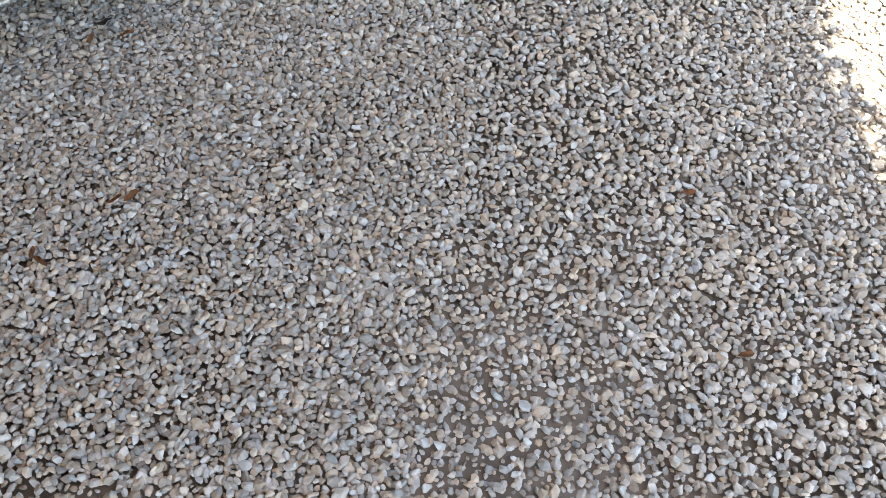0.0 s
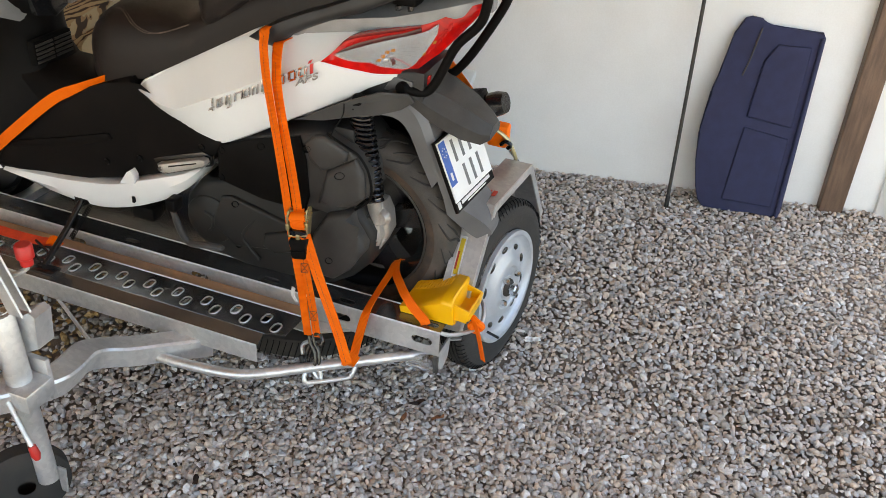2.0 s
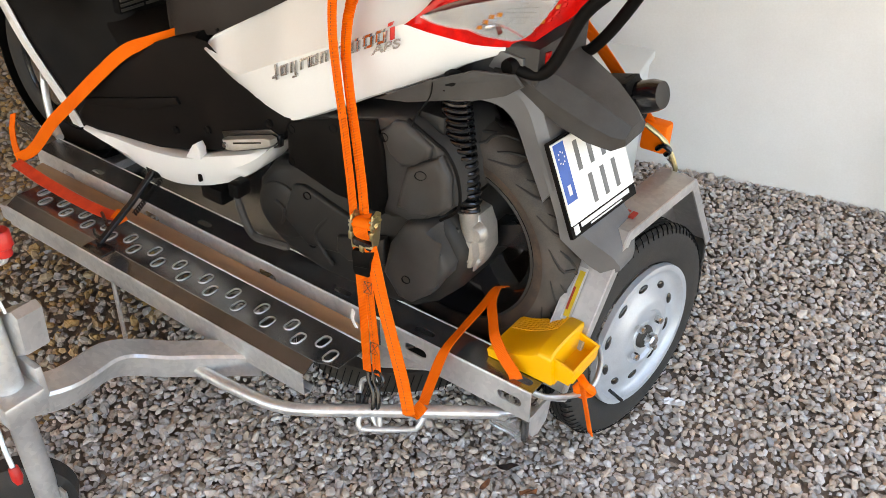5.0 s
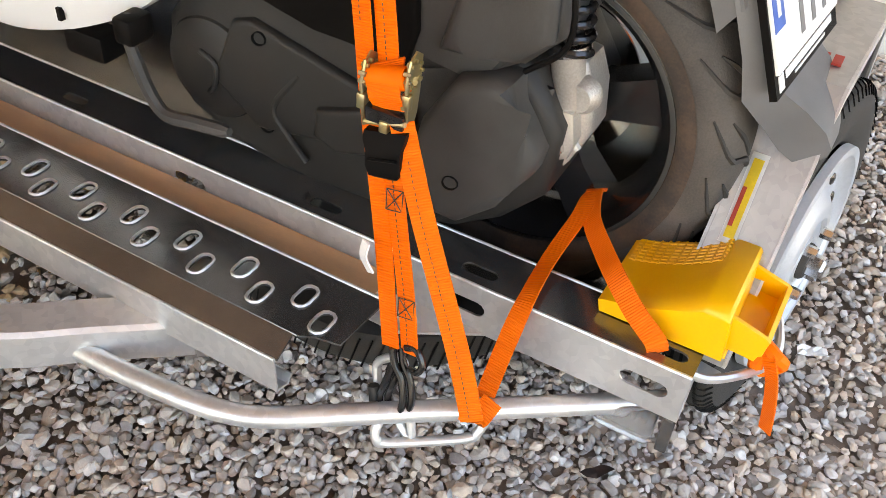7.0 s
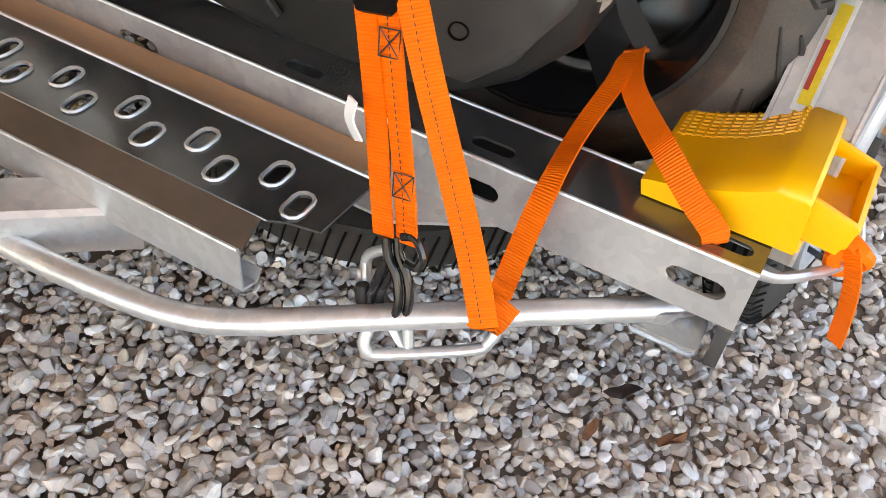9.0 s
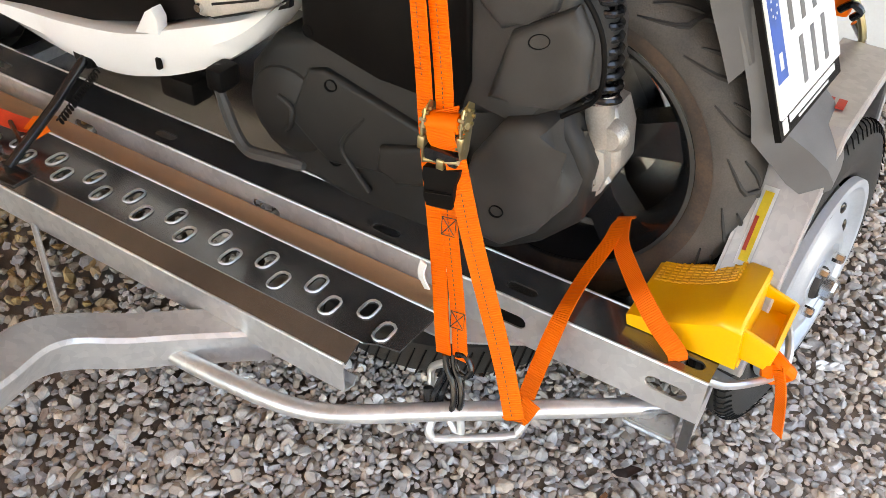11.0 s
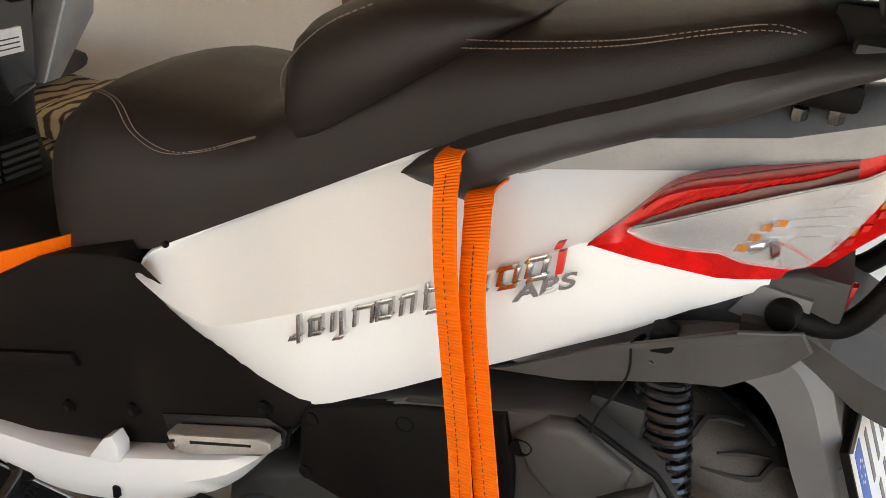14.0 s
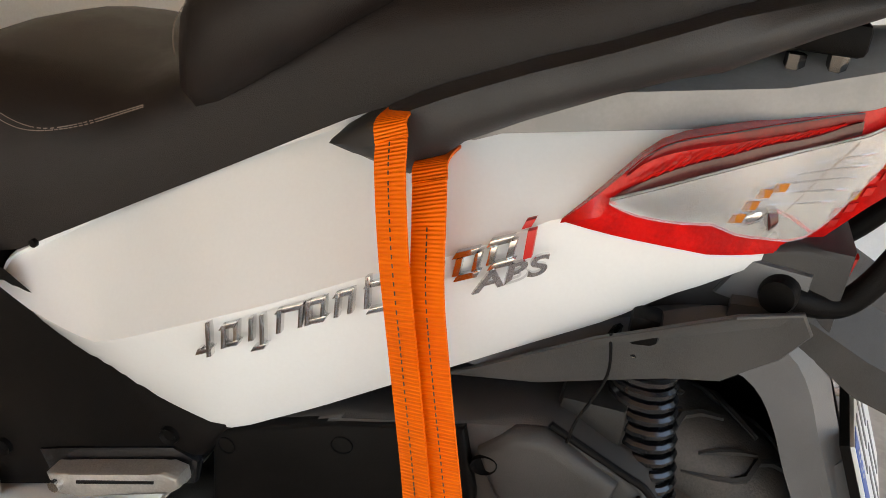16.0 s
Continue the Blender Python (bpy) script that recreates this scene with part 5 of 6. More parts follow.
rear = part("rear_tyre", bm_lathe([(.187, -.055), (.198, -.064), (.224, -.068), (.247, -.061), (.261, -.040), (.2665, -.015), (.267, 0), (.2665, .015), (.261, .040), (.247, .061), (.224, .068), (.198, .064), (.187, .055)], (0, 1, 0), RW, 80), DUSTRUB, scooter, "worn dusty rear tyre")
bm = bmesh.new()
for k in range(20):
    a0 = 2 * math.pi * k / 20
    for s in (-1, 1):
        p = []
        for j in range(8):
            h = (.003, .015, .028, .040, .051, .058, .063, .0655)[j]
            rad = (.2672, .2668, .2645, .2612, .2555, .2492, .2410, .2330)[j]
            a = a0 + s * .08 + .052 * j + .05 * math.sin(j)
            p.append(Vector(RW) + Vector((math.cos(a) * rad, s * h, math.sin(a) * rad)))
        bm_tube(p, [.0034, .0042, .0044, .0042, .0040, .0034, .0026, .0014], n=5, bm=bm)
        p = []
        for j in range(4):
            h = (.020, .032, .044, .055)[j]
            rad = (.2663, .2637, .2595, .2522)[j]
            a = a0 + .157 + s * .08 + .07 * j
            p.append(Vector(RW) + Vector((math.cos(a) * rad, s * h, math.sin(a) * rad)))
        bm_tube(p, [.0016, .0034, .0034, .0014], n=5, bm=bm)
tagged(part("tread_groove", bm, RUBBER, rear), kind="stuff")
part("dust_band", bm_lathe([(.190, -.0582), (.198, -.0648), (.208, -.0665), (.215, -.0680)], (0, 1, 0), RW, 80), RUST, rear, "brown dried dirt ring")
rim = part("rear_rim", bm_lathe([(.188, -.052), (.190, -.058), (.183, -.060), (.176, -.052), (.168, -.040), (.160, -.02), (.160, .02), (.168, .040), (.176, .052), (.183, .060), (.190, .058)], (0, 1, 0), RW, 72), RIMBLACK, scooter, "black alloy rim")
part("rim_edge", bm_lathe([(.1835, -.0605), (.1865, -.0612), (.1895, -.0600)], (0, 1, 0), RW, 72), GREYP, rim)
for k in range(5):
    a = radians(20 + 72 * k)
    m = Matrix.Translation(RW) @ Matrix.Rotation(-a, 4, "Y")
    bm = bm_loft([[(.04, -.028, -.034), (.04, -.028, .034), (.04, .028, .034), (.04, .028, -.034)], [(.10, -.030, -.024), (.10, -.030, .024), (.10, .020, .024), (.10, .020, -.024)], [(.165, -.036, -.030), (.165, -.036, .030), (.165, .020, .030), (.165, .020, -.030)]])
    bmesh.ops.transform(bm, matrix=m, verts=bm.verts[:])
    part("spoke", bm, RIMBLACK, rim)
part("hub", bm_lathe([(0, -.045), (.03, -.045), (.05, -.035), (.055, .03), (0, .03)], (0, 1, 0), RW, 36), RIMBLACK, rim)
part("brake_disc", bm_lathe([(.075, .052), (.115, .052), (.115, .056), (.075, .056), (.075, .052)], (0, 1, 0), RW, 48), CHROME, rim)

# rear fender, tail piece and plate carrier
FO = [(.68, .800), (.76, .835), (.83, .850), (.87, .862), (.93, .872), (.966, .862), (.990, .832), (1.010, .785), (1.030, .74), (1.052, .69)]
FI = [(.72, .796), (.80, .808), (.85, .816), (.89, .818), (.922, .812), (.946, .790), (.964, .76), (.982, .72), (1.000, .685), (1.022, .64)]
fo, fi = resample(FO, 30), resample(FI, 30)
rings = []
for (ox, oz), (ix, iz) in zip(fo, fi):
    y0 = interp(ox, [(.66, -.10), (.80, -.068), (.87, -.045), (.95, -.030), (1.08, -.028)])
    rings.append([(ox, y0 + .014, oz), ((ox * 2 + ix) / 3, y0 - .002, (oz * 2 + iz) / 3), (ix, y0, iz), (ix, y0 + .03, iz), (ix, 2 * YC - y0 - .03, iz), (ix, 2 * YC - y0, iz), ((ox * 2 + ix) / 3, 2 * YC - y0 + .002, (oz * 2 + iz) / 3), (ox, 2 * YC - y0 - .014, oz)])
fender = part("rear_fender", bm_loft(rings), FENDGREY, scooter, "dark grey plastic rear fender", smooth=25)
bm = bm_prism([(.675, .784), (.76, .800), (.82, .820), (.86, .833), (.90, .842), (.945, .850), (.968, .866), (.955, .890), (.90, .900), (.80, .853), (.74, .818), (.70, .795)], "y", -.104, -.098, .002)
for v in bm.verts:
    v.co.y += interp(v.co.x, [(.66, .0), (.905, .0), (.97, .062)])
part("fender_side", bm, MIDGREY, fender, smooth=30)
part("under_tail", bm_prism([(.60, .795), (.70, .835), (.80, .885), (.88, .918), (.94, .936), (.985, .935), (.985, .86), (.90, .86), (.80, .845), (.70, .80)], "y", -.026, 2 * YC + .026, .008), GREYP, fender)
# added black sheet keeps the see-through gap beside the tyre dark
part("gap_backing", bm_prism([(.70, .70), (.70, .835), (.93, .850), (.975, .815), (1.045, .655), (1.02, .60), (.97, .56)], "y", .150, .156, .001), BLACK, fender, "black sheet added behind the fender gap")
tailbox = []
for x, y0, y1, z0, z1 in ((.90, -.035, .175, .86, .895), (.95, -.030, .17, .855, .905), (1.02, -.012, .15, .80, .878), (1.08, .0, .14, .775, .850), (1.125, .015, .125, .765, .822), (1.145, .03, .11, .775, .805)):
    tailbox.append([(x, y0, z0), (x, y0 - .004, (z0 + z1) / 2), (x, y0 + .02, z1), (x, y1 - .02, z1), (x, y1 + .004, (z0 + z1) / 2), (x, y1, z0)])
part("tail_piece", bm_loft(tailbox), MIDGREY, fender, smooth=30)
part("fender_reflector", bm_prism([(.960, .882), (.986, .888), (.992, .924), (.966, .916)], "y", -.004, .010, .003), REDREFL, fender, "small red reflector")
part("rack_mount", bm_lathe([(0, -.012), (.014, -.012), (.016, -.006), (.016, .01)], (.25, 1, 0), (.935, -.034, .894), n=20), BLACK, fender)
part("rack_bracket", bm_prism([(.885, .880), (.930, .872), (.957, .884), (.957, .912), (.905, .916)], "y", -.032, .02, .004), FENDGREY, fender)
mud = []
for x, z, hw, t in ((1.020, .735, .100, .010), (1.040, .69, .102, .010), (1.066, .63, .102, .010), (1.082, .590, .100, .014), (1.116, .562, .085, .018), (1.140, .532, .062, .020), (1.156, .508, .044, .016), (1.162, .498, .038, .010)):
    mud.append([(x - t, YC - hw, z - t), (x - t, YC + hw, z - t), (x + t, YC + hw - .01, z + t * .6), (x + t * 1.1, YC, z + t * .8), (x + t, YC - hw + .01, z + t * .6)])
part("mud_guard", bm_loft(mud), FENDGREY, fender, "grey plastic mud guard", smooth=30)

# number plate in its black carrier; characters stand as plain bars
u_p = Vector((0.10, 0.995, 0.0))
tl = Vector((1.024, YC - .104, .764))
v_p = Vector((.071, -.007, -.155)).normalized()
n_p = u_p.cross(v_p).normalized()
if n_p.x < 0:
    n_p = -n_p


def plate_box(name, u0, u1, v0, v1, h0, h1, mat, parent, label="", slant=0.0):
    bm = bmesh.new()
    lo = [bm.verts.new(tl + u_p * (u + slant * (v - v0)) + v_p * v + n_p * h0) for u, v in ((u0, v0), (u1, v0), (u1, v1), (u0, v1))]
    hi = [bm.verts.new(tl + u_p * (u + slant * (v - v0)) + v_p * v + n_p * h1) for u, v in ((u0, v0), (u1, v0), (u1, v1), (u0, v1))]
    bm.faces.new(lo[::-1])
    bm.faces.new(hi)
    for i in range(4):
        bm.faces.new((lo[i], lo[(i + 1) % 4], hi[(i + 1) % 4], hi[i]))
    return part(name, bm, mat, parent, label, smooth=0)


carrier = plate_box("plate_carrier", -.004, .229, -.004, .186, -.006, .002, BLACK, scooter, "black number plate carrier")
plate_box("number_plate", .0, .225, .0, .160, .002, .0055, PLATEW, carrier, "white number plate with blue band")
plate_box("blue_band", .003, .036, .003, .118, .0055, .0062, PLATEB, carrier)
plate_box("band_mark", .015, .025, .085, .105, .0062, .0066, PRINTW, carrier)
for k in range(8):
    a = 2 * math.pi * k / 8
    plate_box("band_mark", .0185 + .009 * math.cos(a), .0215 + .009 * math.cos(a), .030 + .012 * math.sin(a), .033 + .012 * math.sin(a), .0062, .0066, PRINTW, carrier)
for k in range(4):
    u = .056 + .041 * k
    plate_box("character_bar", u + .006, u + .019, .014, .072, .0055, .0063, GREYINK, carrier)
for k in range(3):
    u = .078 + .041 * k
    plate_box("character_bar", u + .006, u + .019, .088, .146, .0055, .0063, GREYINK, carrier)
plate_box("dealer_bar", .030, .205, .165, .174, .002, .003, PRINTW, carrier)
plate_box("dealer_bar", .060, .175, .177, .180, .002, .003, PRINTW, carrier)
plate_box("dealer_mark", .006, .022, .164, .181, .002, .003, PRINTW, carrier)

# exhaust at the far side
muffler = part("muffler", bm_tube([(.55, .26, .50), (.75, .275, .60), (.95, .28, .70), (1.06, .275, .755)], [.05, .058, .058, .05], n=20), BLACK, scooter, "black exhaust muffler")
part("muffler_end", bm_tube([(1.06, .275, .755), (1.10, .272, .775), (1.115, .27, .78)], [.035, .033, .028], n=18), RIMBLACK, muffler)
part("heat_shield", bm_prism([(.80, .70), (.95, .775), (1.05, .80), (1.06, .775), (.95, .75), (.82, .68)], "y", .23, .30, .006), BLACK, muffler)

# rack bars and top case
rack = part("case_rack", bm_tube([(1.122, -.005, 1.178), (1.115, -.003, 1.11), (1.10, .0, 1.065), (1.052, -.004, 1.01), (1.024, -.007, .948), (1.008, -.010, .912), (.992, -.014, .890), (.972, -.020, .884), (.932, -.036, .893)], .0115, n=14, sub=4), BLACK, scooter, "bent black tubular carrier")
part("rack_tube", bm_tube([(1.135, .145, 1.178), (1.128, .143, 1.11), (1.112, .14, 1.062), (1.06, .14, .965), (1.02, .14, .905), (.99, .14, .88), (.93, .14, .87)], .0115, n=14, sub=4), BLACK, rack)
part("rack_plate", bm_box(.94, 1.20, -.10, .24, 1.172, 1.186, .005), BLACK, rack)
part("rack_arm", bm_box(.91, 1.0, -.01, .02, 1.13, 1.172, .004), BLACK, rack)
TC = []
for z, g in ((1.186, .80), (1.20, .92), (1.23, 1.0), (1.30, 1.05), (1.36, 1.05), (1.44, 1.0), (1.48, .86)):
    ring = []
    for k in range(32):
        a = 2 * math.pi * k / 32
        c, s = math.cos(a), math.sin(a)
        ring.append((1.105 + .225 * g * math.copysign(abs(c) ** .55, c), YC + .20 * g * math.copysign(abs(s) ** .55, s), z + (.03 * (c + 1) / 2 if z < 1.22 else 0.015)))
    TC.append(ring)
case = part("top_case", bm_loft(TC), BLACK, scooter, "black plastic top case", smooth=60)
part("case_reflector", bm_box(1.325, 1.345, YC - .08, YC + .20, 1.262, 1.285, .004), REDREFL, case, "red reflector strip")

# leg shield, tunnel and front bodywork
rows = []
for z, xl, yl, p2, p3, p4, xc in ((1.14, -.33, -.125, (-.30, -.150), (-.275, -.125), (-.215, -.01), -.20), (1.06, -.385, -.128, (-.295, -.155), (-.268, -.130), (-.205, -.01), -.185), (.98, -.435, -.125, (-.30, -.155), (-.268, -.132), (-.200, .0), -.180), (.90, -.490, -.120, (-.31, -.150), (-.275, -.128), (-.195, .01), -.175), (.83, -.520, -.116, (-.35, -.11), (-.285, -.085), (-.195, .01), -.178), (.76, -.528, -.116, (-.37, -.085), (-.28, -.06), (-.185, .0), -.165), (.70, -.49, -.119, (-.37, -.08), (-.25, -.05), (-.145, -.005), -.130), (.63, -.44, -.122, (-.33, -.085), (-.21, -.06), (-.10, -.02), -.085), (.56, -.365, -.128, (-.26, -.10), (-.15, -.08), (-.04, -.05), -.02), (.49, -.29, -.134, (-.23, -.11), (-.13, -.10), (-.02, -.06), .02), (.45, -.255, -.138, (-.21, -.12), (-.12, -.10), (-.02, -.06), .02)):
    left = smooth_path([(xl, yl, z), (*p2, z), (*p3, z), (*p4, z), (xc, YC, z)], 5)
    ring = [Vector(p) for p in left] + [Vector((p.x, 2 * YC - p.y, p.z)) for p in left[-2::-1]]
    rows.append(ring + [Vector((xl - .05, 2 * YC - yl - .02, z)), Vector((xl - .05, yl + .02, z))])
shield = part("leg_shield", bm_loft(rows), BLACK, scooter, "black inner leg shield", smooth=60)
edge = [(-.335, -.130, 1.16), (-.385, -.133, 1.06), (-.44, -.130, .98), (-.497, -.125, .90), (-.527, -.121, .83), (-.535, -.121, .76), (-.497, -.124, .70), (-.447, -.127, .63), (-.372, -.133, .56), (-.297, -.139, .49), (-.262, -.143, .452)]


def make_apron():
    P = smooth_path(edge, 4)
    rings = []
    for p in P:
        back = 0.07 + 0.10 * max(0, min(1, (p.z - .6) / .4))
        rings.append([p + Vector((.006, 0, 0)), p + Vector((0, -.007, 0)), p + Vector((-.03, -.006, .0)), p + Vector((-back, .04, .02)), p + Vector((-back, .06, .02)), p + Vector((-.02, .012, 0))])
    return bm_loft(rings)


both_sides("front_apron", make_apron, WHITE, label="white front fairing edge", smooth=50)
nose = []
for z, x0, x1, w in ((1.16, -.62, -.36, .13), (1.05, -.70, -.42, .17), (.92, -.76, -.50, .175), (.80, -.76, -.54, .165), (.70, -.72, -.53, .14), (.64, -.66, -.50, .11)):
    nose.append([(x1, YC - w, z), (x0 + .08, YC - w * .8, z), (x0, YC - w * .3, z), (x0, YC + w * .3, z), (x0 + .08, YC + w * .8, z), (x1, YC + w, z)])
part("front_fairing", bm_loft(nose), WHITE, scooter, "white front fairing", smooth=60)


def slab(pts, out, thick=.006, back=.012):
    """A flat panel with a bevelled rim, from its corner points."""
    o = Vector(out).normalized()
    bm = bm_loft([[Vector(p) - o * back for p in pts], [Vector(p) + o * thick * .5 for p in pts], [Vector(p).lerp(sum((Vector(q) for q in pts), Vector()) / len(pts), .06) + o * thick for p in pts]])
    return bm


DOOR = [(-.274, -.132, 1.070), (-.250, -.085, 1.066), (-.212, -.012, 1.046), (-.206, .004, .985), (-.200, .016, .872), (-.212, -.018, .858), (-.278, -.140, .912)]
part("glove_door", slab(DOOR, (.87, -.5, .05)), COWL, shield, "silver glove box door")
part("side_trim", slab([(-.180, .235, 1.045), (-.198, .300, 1.045), (-.202, .288, .955), (-.188, .190, .868), (-.174, .145, .872)], (1, .1, 0), back=.07), SILVER, shield, "silver side trim")
part("dash_panel", slab([(-.196, -.025, 1.050), (-.182, .07, 1.060), (-.196, .165, 1.050), (-.176, .130, .872), (-.166, .07, .858), (-.176, .010, .872)], (1, 0, .05), .010), RIMBLACK, shield, "glossy black centre console")
part("ignition", bm_lathe([(0, .008), (.018, .008), (.021, .0), (.021, -.01)], (1, .2, .2), (-.172, .125, 1.020), n=20), CHROME, shield, "metal ignition lock")
part("button_panel", bm_box(-.186, -.172, .0, .075, 1.005, 1.030, .005), RIMBLACK, shield)
part("notice_label", bm_box(-.172, -.164, .040, .112, .930, .966), PRINTW, shield, "white notice label")
for k in range(3):
    part("label_line", bm_box(-.1645, -.1636, .046, .106, .937 + .007 * k, .939 + .007 * k), INK, shield)
vent = part("vent_grille", bm_box(-.176, -.153, -.045, .105, .745, .815, .004), VOID, shield, "black heater vent grille")
for k in range(5):
    for y0, y1 in ((-.040, .026), (.034, .100)):
        part("vent_slat", bm_box(-.155, -.149, y0, y1, .752 + .012 * k, .758 + .012 * k), MIDGREY, vent)
part("handlebar_cover", bm_loft([[(-.30 + .10 * math.cos(a) * s, YC + .24 * math.sin(a) * s, z) for a in [2 * math.pi * k / 20 for k in range(20)]] for z, s in ((1.10, .55), (1.13, .9), (1.18, 1.0), (1.24, .8))]), BLACK, scooter, "black handlebar cover", smooth=60)
part("tunnel", bm_loft([[(x, YC - w, zb), (x, YC - w * .92, zt - .03), (x, YC - w * .5, zt), (x, YC + w * .5, zt), (x, YC + w * .92, zt - .03), (x, YC + w, zb)] for x, w, zb, zt in ((-.22, .12, .50, .74), (-.12, .125, .50, .735), (-.02, .13, .52, .735), (.06, .14, .56, .765), (.16, .15, .60, .80))]), DUSTY, scooter, "black centre tunnel", smooth=60)

# front wheel
FW = (-.58, YC, .466)
ftyre = part("front_tyre", bm_lathe([(.182, -.045), (.195, -.055), (.225, -.058), (.245, -.048), (.255, -.02), (.257, 0), (.255, .02), (.245, .048), (.225, .058), (.195, .055), (.182, .045)], (0, 1, 0), FW, 64), RUBBER, scooter, "front tyre")
part("front_rim", bm_lathe([(.186, -.046), (.17, -.05), (.155, -.02), (.155, .02), (.17, .05), (.186, .046)], (0, 1, 0), FW, 48), RIMBLACK, ftyre)
for k in range(5):
    m = Matrix.Translation(FW) @ Matrix.Rotation(radians(72 * k), 4, "Y")
    bm = bm_box(.03, .165, -.02, .02, -.02, .02, .006)
    bmesh.ops.transform(bm, matrix=m, verts=bm.verts[:])
    part("spoke", bm, RIMBLACK, ftyre)
part("brake_disc", bm_lathe([(.07, -.062), (.12, -.062), (.12, -.058), (.07, -.058), (.07, -.062)], (0, 1, 0), FW, 40), CHROME, ftyre)
part("fork_leg", bm_tube([(-.55, -.02, .80), (-.58, -.02, .46)], .018, n=12), SILVER, ftyre)
part("front_fender", bm_lathe([(.268, -.062), (.278, -.04), (.281, 0), (.278, .04), (.268, .062), (.266, .06), (.276, 0), (.266, -.06), (.268, -.062)], (0, 1, 0), FW, 48), BLACK, ftyre)

# stands
stand = part("side_stand", bm_tube([(.035, -.165, .432), (.045, -.25, .385), (.052, -.33, .348), (.056, -.365, .333)], .0085, n=10), RIMBLACK, scooter, "black side stand")
part("stand_pivot", bm_lathe([(0, -.02), (.022, -.02), (.026, -.012), (.026, .02)], (0, 1, 0), (.035, -.150, .435), n=18), BLACK, stand)
part("stand_foot", bm_box(.03, .10, -.392, -.352, .3235, .331, .002), RIMBLACK, stand)
spr = []
for i in range(140):
    k = i / 139
    a = 2 * math.pi * i / 9
    spr.append(Vector((.062, -.17, .415)).lerp(Vector((.068, -.265, .368)), k) + Vector((math.cos(a) * .006, 0, math.sin(a) * .006)))
part("stand_spring", bm_tube(spr, .0016, n=5), BLACK, stand)
cstand = part("centre_stand", bm_tube([(.352, -.185, .525), (.360, -.198, .505), (.369, -.200, .474), (.384, -.200, .432), (.407, -.200, .407), (.453, -.200, .412), (.51, -.200, .419)], [.008] * 12 + [.0095] * 24 + [.006], n=8, sub=6), MIDGREY, scooter, "dirty black centre stand lever")
part("stand_lug", bm_box(.345, .375, -.208, -.165, .492, .528, .006), BLACK, cstand)
part("stand_leg", bm_tube([(.40, -.10, .50), (.52, -.10, .35)], .014, n=10), BLACK, cstand)
part("frame_lug", bm_box(.20, .27, -.165, -.12, .415, .455, .006), BLACK, cstand)


# ---------------------------------------------------------------- straps
def dashes(pts, parent, off, step=.0058):
    stitches(pts, step, .0032, .0005, parent, INK, "seam", sub=5, offset=off)


strap = thing("ratchet_strap", (.86, -.28, .25), "orange ratchet strap from the scooter's grab rail to the trailer", "strap")
front_run = [(.636, -.154, 1.006), (.643, -.172, .984), (.656, -.190, .930), (.672, -.201, .860), (.690, -.209, .771), (.699, -.214, .724), (.716, -.224, .640)]
back_run = [(.665, -.147, .978), (.673, -.168, .953), (.682, -.186, .905), (.699, -.199, .832), (.718, -.207, .745), (.738, -.219, .660), (.752, -.231, .605)]
ribbon("webbing", front_run + [(.734, -.238, .556), (.763, -.262, .468), (.782, -.279, .411), (.800, -.297, .351), (.814, -.311, .306)], .025, (1, -.25, .12), strap, sub=5)
upper = ribbon("webbing", back_run, .027, (1, -.2, .15), strap, sub=5)
ribbon("webbing", [(.624, -.06, 1.012), (.629, -.134, 1.016), (.636, -.154, 1.006)], .025, (1, .1, .3), strap)
ribbon("webbing", [(.656, -.06, .978), (.660, -.128, .986), (.665, -.147, .978)], .027, (1, .1, .3), strap)
lower = ribbon("webbing", [(.768, -.252, .530), (.776, -.257, .505), (.795, -.273, .452), (.822, -.295, .370), (.839, -.311, .308)], .025, (1, -.25, .2), strap)
tail = ribbon("webbing", [(.780, -.250, .560), (.793, -.256, .530), (.826, -.274, .465), (.873, -.297, .381), (.904, -.312, .322), (.930, -.327, .266)], .026, (1, .30, .15), strap)
ribbon("webbing", [(.922, -.322, .262), (.930, -.312, .252), (.938, -.290, .268)], .025, (1, .4, .1), strap)
dashes([(x, y - .0025, z) for x, y, z in front_run], upper, (0.0, -.0015, 0))
dashes([(x, y - .0025, z) for x, y, z in back_run[1:]], upper, (0, -.0015, 0))
dashes([(.778, -.2595, .500), (.795, -.2755, .452), (.822, -.2975, .370), (.837, -.3115, .312)], lower, (0, -.0015, 0))
dashes([(.796, -.2595, .525), (.826, -.2765, .465), (.873, -.2995, .381), (.904, -.3145, .322), (.928, -.3285, .270)], tail, (0, -.0015, 0))
for z, x, y in ((.476, .7865, -.2685), (.362, .8245, -.2995)):
    bm = bmesh.new()
    c = [(x - .009, y - .002, z - .014), (x + .011, y - .003, z - .010), (x + .009, y + .001, z + .014), (x - .011, y + .002, z + .010)]
    for a, b in ((0, 1), (1, 2), (2, 3), (3, 0), (0, 2), (1, 3)):
        bm_tube([c[a], c[b]], .0007, n=4, bm=bm)
    part("sewn_cross", bm, INK, lower)
ribbon("label_tag", [(.766, -.290, .425), (.764, -.292, .404), (.774, -.292, .385)], .012, (1, -.4, .3), strap, PLATEW, "small white label tag")
# ratchet
rat = part("ratchet", bm_tube([(.730, -.236, .590), (.788, -.242, .606)], .0045, n=12), BRASS, strap, "zinc-plated ratchet with black handle")
